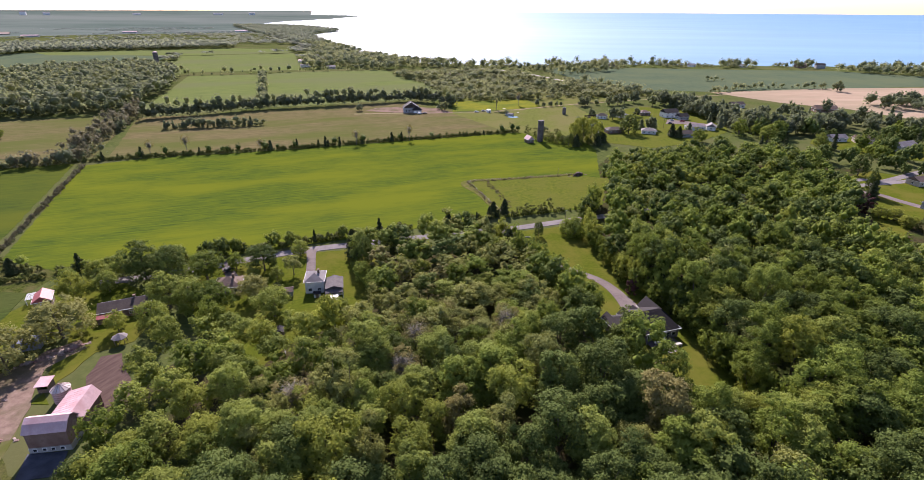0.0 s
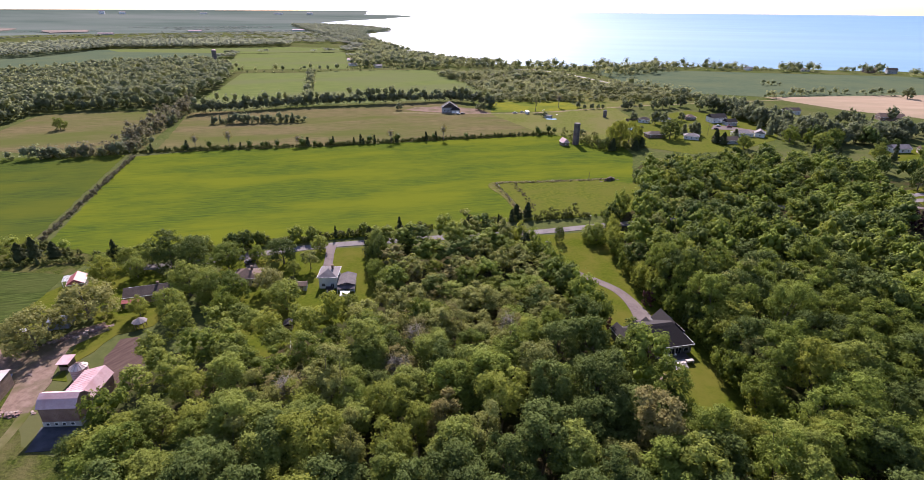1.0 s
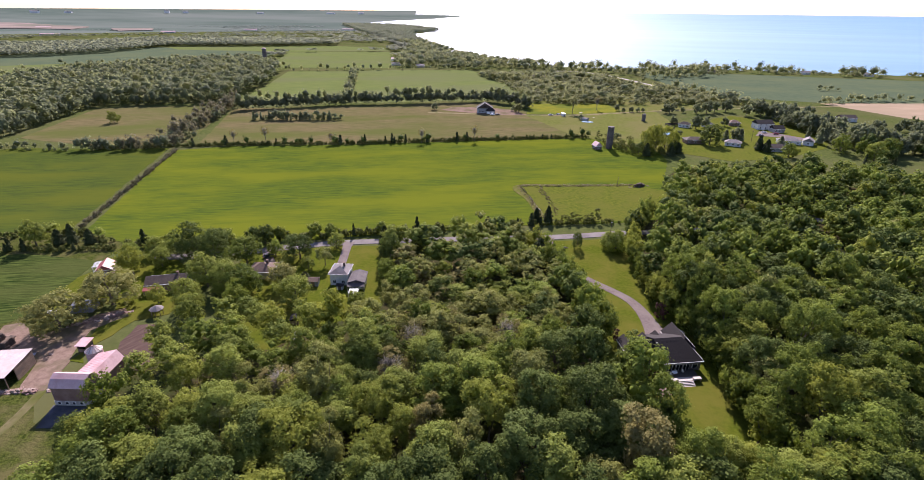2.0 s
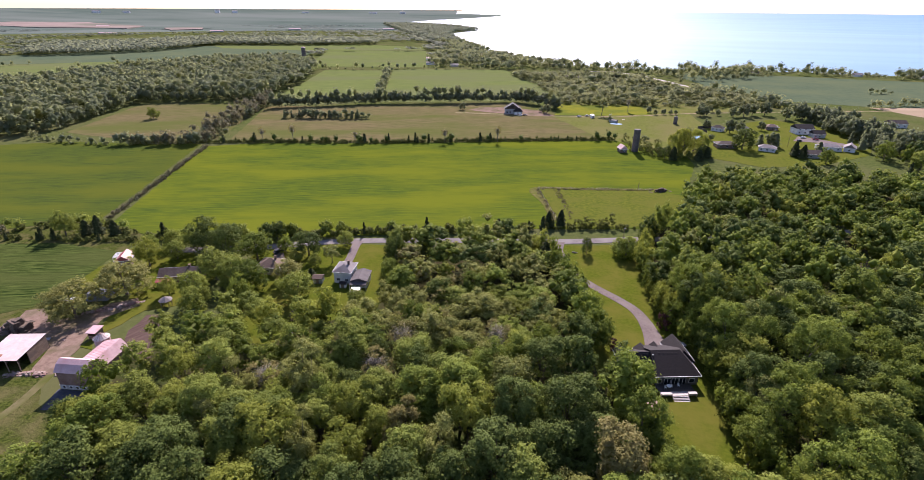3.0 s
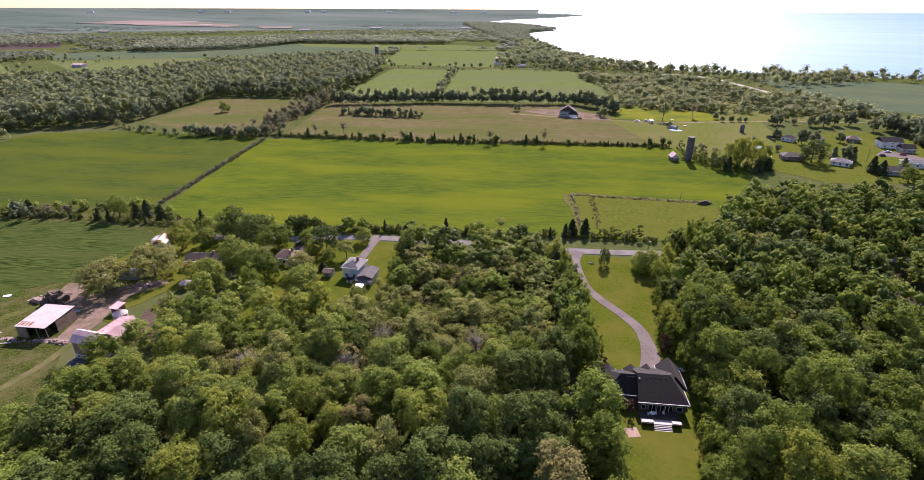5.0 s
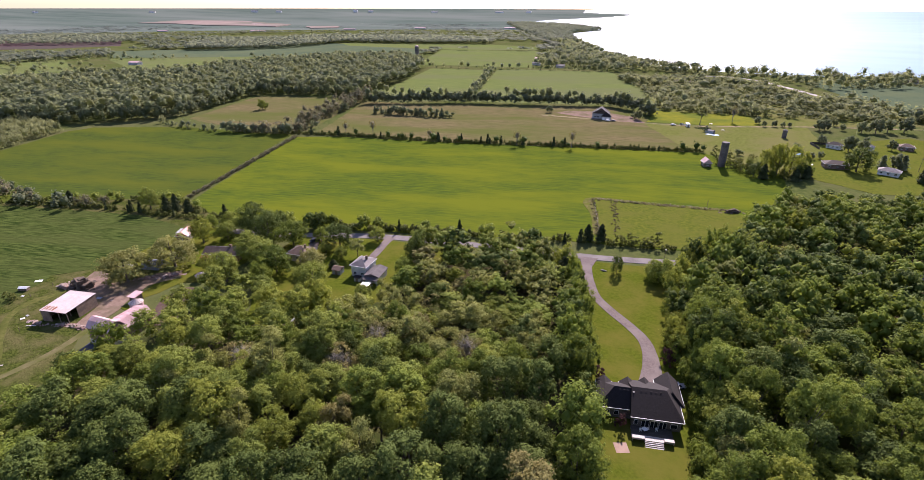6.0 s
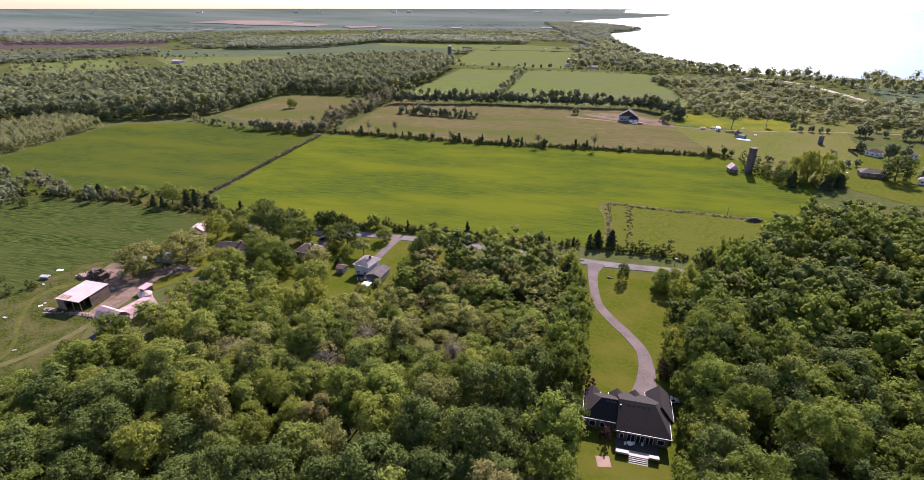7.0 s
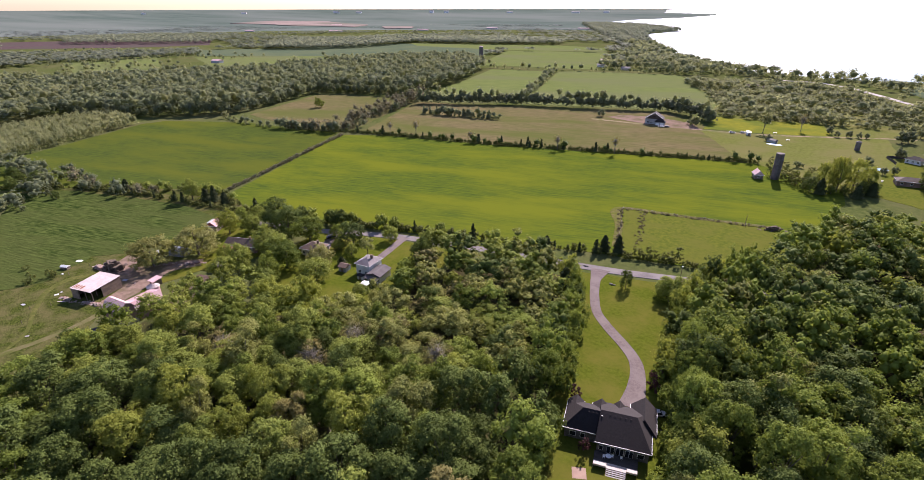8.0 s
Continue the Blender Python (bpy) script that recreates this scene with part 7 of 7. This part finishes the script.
HAMLET += [
    (573, 985, 10, 18, 12, 4.5, 3.5, "brick", "brown_shingle", "large brick house on the lake shore"),
    (600, 975, -10, 14, 10, 5.5, 3.0, "grey_siding", "shingle", "dark tall house on the lake shore"),
    (226, 960, 5, 22, 10, 3.0, 2.2, "grey_siding", "shingle", "long dark house above the shore"),
    (470, 985, 0, 14, 9, 3.0, 2.4, "white", "grey_shingle", "white house on the lake shore"),
    (380, 985, 8, 12, 9, 3.0, 2.4, "white", "grey_shingle", "white cottage on the lake shore"),
    (700, 945, 0, 15, 9, 4.0, 2.4, "brick", "brown_shingle", "brown house on the lake shore"),
    (-40, 800, 10, 22, 10, 3.2, 2.2, "brick", "dark_shingle", "dark low house in the scrub"),
    (66, 800, 12, 16, 9, 3.0, 2.2, "brick", "brown_shingle", "brown house beside the shore road"),
    (-300, 925, 14, 16, 9, 3.0, 2.2, "white", "grey_shingle", "white house among shore trees"),
    (-330, 1010, 10, 18, 10, 3.0, 2.2, "white", "metal_roof", "pale house among shore trees"),
    (-250, 905, 18, 14, 9, 3.0, 2.2, "beige", "grey_shingle", "beige house among shore trees"),
]
for x, y, turn_, w, d, h, rise, wall_, roof_, label in HAMLET:
    house("house", label, x, y, turn_, w, d, h, rise, wall_, roof_, ends=(0, 0) if w > d and rise > 2 else (1, 1), fronts=3, storeys=2 if h > 4.2 else 1, stack=False)
for x, y, a, p, lab in ((60.4, 154.0, 35, "car_silver", "silver car beside the garage"), (-95.5, 174.5, 60, "car_dark", "dark car on the drive"), (150, 452, 10, "car_white", "white car on the hamlet's drive"), (172, 470, 40, "car_dark", "dark car on the hamlet's drive"),
                        (178, 484, 20, "car_white", "white car before the gabled house"), (186, 480, 5, "car_red", "red car before the gabled house"), (130, 470, 70, "car_dark", "dark car by the fence"), (244, 270, 20, "car_blue", "blue car by the grey house"), (205, 455, 0, "car_dark", "dark car by the white house")):
    car(lab, x, y, a, p)
patch("hamlet_drive", [(168, 470), (176, 490), (190, 484), (206, 470), (200, 462), (186, 470)], 0.09, M["driveway"], "grey forecourt of the gabled house", "driveway", 0.3)
for i, (x, y, w) in enumerate(((-1700, 1500, 60), (-1500, 1800, 50), (-1150, 1250, 50), (-2000, 1300, 40), (-1350, 2100, 50), (-960, 1500, 40), (-2300, 2000, 60), (-900, 560, 18), (-1000, 2300, 50))):
    b = root("far_shed", x, y, 18)
    part("wall", box(-w / 2, w / 2, -6, 6, -0.2, 4), M["grey_siding"], b)
    part("roof", hip_roof(-w / 2 - 0.4, w / 2 + 0.4, -6.4, 6.4, 4, 2, 0.2, (0, 0)), M["metal_roof"], b)
    tagged(b, "far pale farm shed among trees", "farm shed", "far sheds")

for x, y in ((8.5, 220.0), (23.3, 212.0)):
    b = root("boulder_bed", x, y)
    for k, (dx, dy, r) in enumerate(((0, 0, 0.55), (0.8, 0.3, 0.4), (-0.7, 0.2, 0.45))):
        bm = bmesh.new()
        bmesh.ops.create_icosphere(bm, subdivisions=2, radius=r, matrix=pose(dx, dy, r * 0.45) @ Matrix.Diagonal((1.2, 1, 0.75, 1)))
        for v in bm.verts:
            v.co += Vector((noise.noise(v.co * 2 + Vector((k, 0, 0))), noise.noise(v.co * 2.3), 0)) * 0.12
        part("boulder", bm, M["stone"], b)
    tagged(b, "dark boulders in a small bed beside the drive", "boulders")

# dark board fence round a grey house's yard, and small pale things on the grass
yard_fence = root("fence", 0, 0)
for (xa, ya), (xb, yb) in (((106.3, 481.4), (100.9, 498.0)), ((100.9, 498.0), (113.3, 502.6))):
    n = int(math.hypot(xb - xa, yb - ya) / 2.4)
    for k in range(n + 1):
        x, y = xa + (xb - xa) * k / n, ya + (yb - ya) * k / n
        part("post", box(x - 0.07, x + 0.07, y - 0.07, y + 0.07, -0.2, 1.9), M["stain_and_shade"], yard_fence)
    dx, dy = (yb - ya) / math.hypot(xb - xa, yb - ya) * 0.03, -(xb - xa) / math.hypot(xb - xa, yb - ya) * 0.03
    part("board", solid([(xa - dx, ya - dy, 0.05), (xb - dx, yb - dy, 0.05), (xb + dx, yb + dy, 0.05), (xa + dx, ya + dy, 0.05), (xa - dx, ya - dy, 1.75), (xb - dx, yb - dy, 1.75), (xb + dx, yb + dy, 1.75), (xa + dx, ya + dy, 1.75)],
                        [(3, 2, 1, 0), (4, 5, 6, 7), (0, 1, 5, 4), (1, 2, 6, 5), (2, 3, 7, 6), (3, 0, 4, 7)]), M["stain_and_shade"], yard_fence)
tagged(yard_fence, "dark stained board fence round a yard", "fence")
for x, y, turn_, w in ((98.1, 420.1, 30, 1.8), (100.2, 430.1, 70, 1.5), (38.7, 514.3, 15, 2.2), (26.3, 536.5, 40, 3.0)):
    b = root("garden_table", x, y, turn_)
    part("tabletop", box(-w / 2, w / 2, -0.5, 0.5, 0.7, 0.78, 0.02), M["chalk"], b)
    for sx in (-1, 1):
        part("leg", box(sx * (w / 2 - 0.2) - 0.08, sx * (w / 2 - 0.2) + 0.08, -0.4, 0.4, 0, 0.7), M["chalk"], b)
    tagged(b, "white garden table standing on the grass", "table", "garden tables")
# pale blocks of a far town on the horizon
for k, (bx, by, w, h) in enumerate(((-0.917, 0.399, 60, 12), (-0.733, 0.68, 80, 12), (-0.62, 0.785, 70, 16), (-0.427, 0.904, 120, 10), (-0.38, 0.925, 80, 14), (-0.848, 0.529, 70, 10), (-0.759, 0.651, 110, 16), (-0.64, 0.768, 60, 22), (-0.528, 0.849, 90, 10))):
    x, y, z = lift(np.array(bx * 8200.0), np.array(by * 8200.0), 0.0)
    b = root("far_building", float(x), float(y), 20 * (k % 3), float(z) - 1.0)
    part("wall", box(-w / 4, w / 4, -8, 8, -1, h * 0.8), M["white"], b)
    part("roof", hip_roof(-w / 4 - 0.5, w / 4 + 0.5, -8.5, 8.5, h * 0.8, h * 0.2, 0.3, (0, 0)), M["grey_shingle"], b)
    tagged(b, "pale block of a far town on the horizon", "building", "far town")

# short white rail in the wood's clearing
rail = root("rail_fence", -56.5, 125.5, 113)
for px in (-3.6, -1.2, 1.2, 3.6):
    part("post", box(px - 0.07, px + 0.07, -0.07, 0.07, -0.2, 1.3), M["trim"], rail)
for z in (0.4, 0.8, 1.2):
    part("rail", box(-3.7, 3.7, -0.11, -0.072, z, z + 0.14), M["trim"], rail)
tagged(rail, "short white rail fence in a clearing of the wood", "fence")

# poles by the road and in the hamlet
for x, y, h, arm, lab in ((42.7, 230.4, 6.5, 0.0, "slim roadside pole with a pale lamp head"), (158.7, 448, 9.0, 1.2, "wooden utility pole with a cross-arm"), (49.9, 309, 4.5, 0.0, "thin bare pole in the paddock")):
    pole = root("utility_pole", x, y)
    part("pole", tube([(0, 0, -0.3), (0.02, 0, h * 0.5), (0.03, 0.02, h)], [0.14, 0.12, 0.09], 8), M["wood"], pole)
    if arm:
        part("cross_arm", box(-arm, arm, -0.08, 0.08, h - 0.9, h - 0.75), M["wood"], pole)
        for sx in (-1, 1):
            part("insulator", tube([(sx * (arm - 0.15), 0, h - 0.75), (sx * (arm - 0.15), 0, h - 0.5)], [0.06, 0.05], 8), M["chalk"], pole)
    elif h > 5:
        part("lamp_head", box(-0.2, 0.5, -0.14, 0.14, h - 0.05, h + 0.12, 0.04), M["chalk"], pole)
    tagged(pole, lab, "pole")

# paddock fence along the grain
fence = root("fence", 0, 0)
fence_line = [(-5, 292), (5, 264), (15, 237)]
fence_line2 = [(-5, 292), (28, 301), (58, 309)]
for ln in (fence_line, fence_line2):
    for (xa, ya), (xb, yb) in zip(ln, ln[1:]):
        n = int(math.hypot(xb - xa, yb - ya) / 3)
        for k in range(n):
            x, y = xa + (xb - xa) * k / n, ya + (yb - ya) * k / n
            part("post", box(x - 0.06, x + 0.06, y - 0.06, y + 0.06, -0.2, 1.3), M["wood"], fence)
        for z in (0.5, 0.85, 1.2):
            part("wire", tube([(xa, ya, z), (xb, yb, z)], [0.012, 0.012], 4), M["concrete"], fence)
tagged(fence, "old wooden post and wire fence round the paddock", "fence")
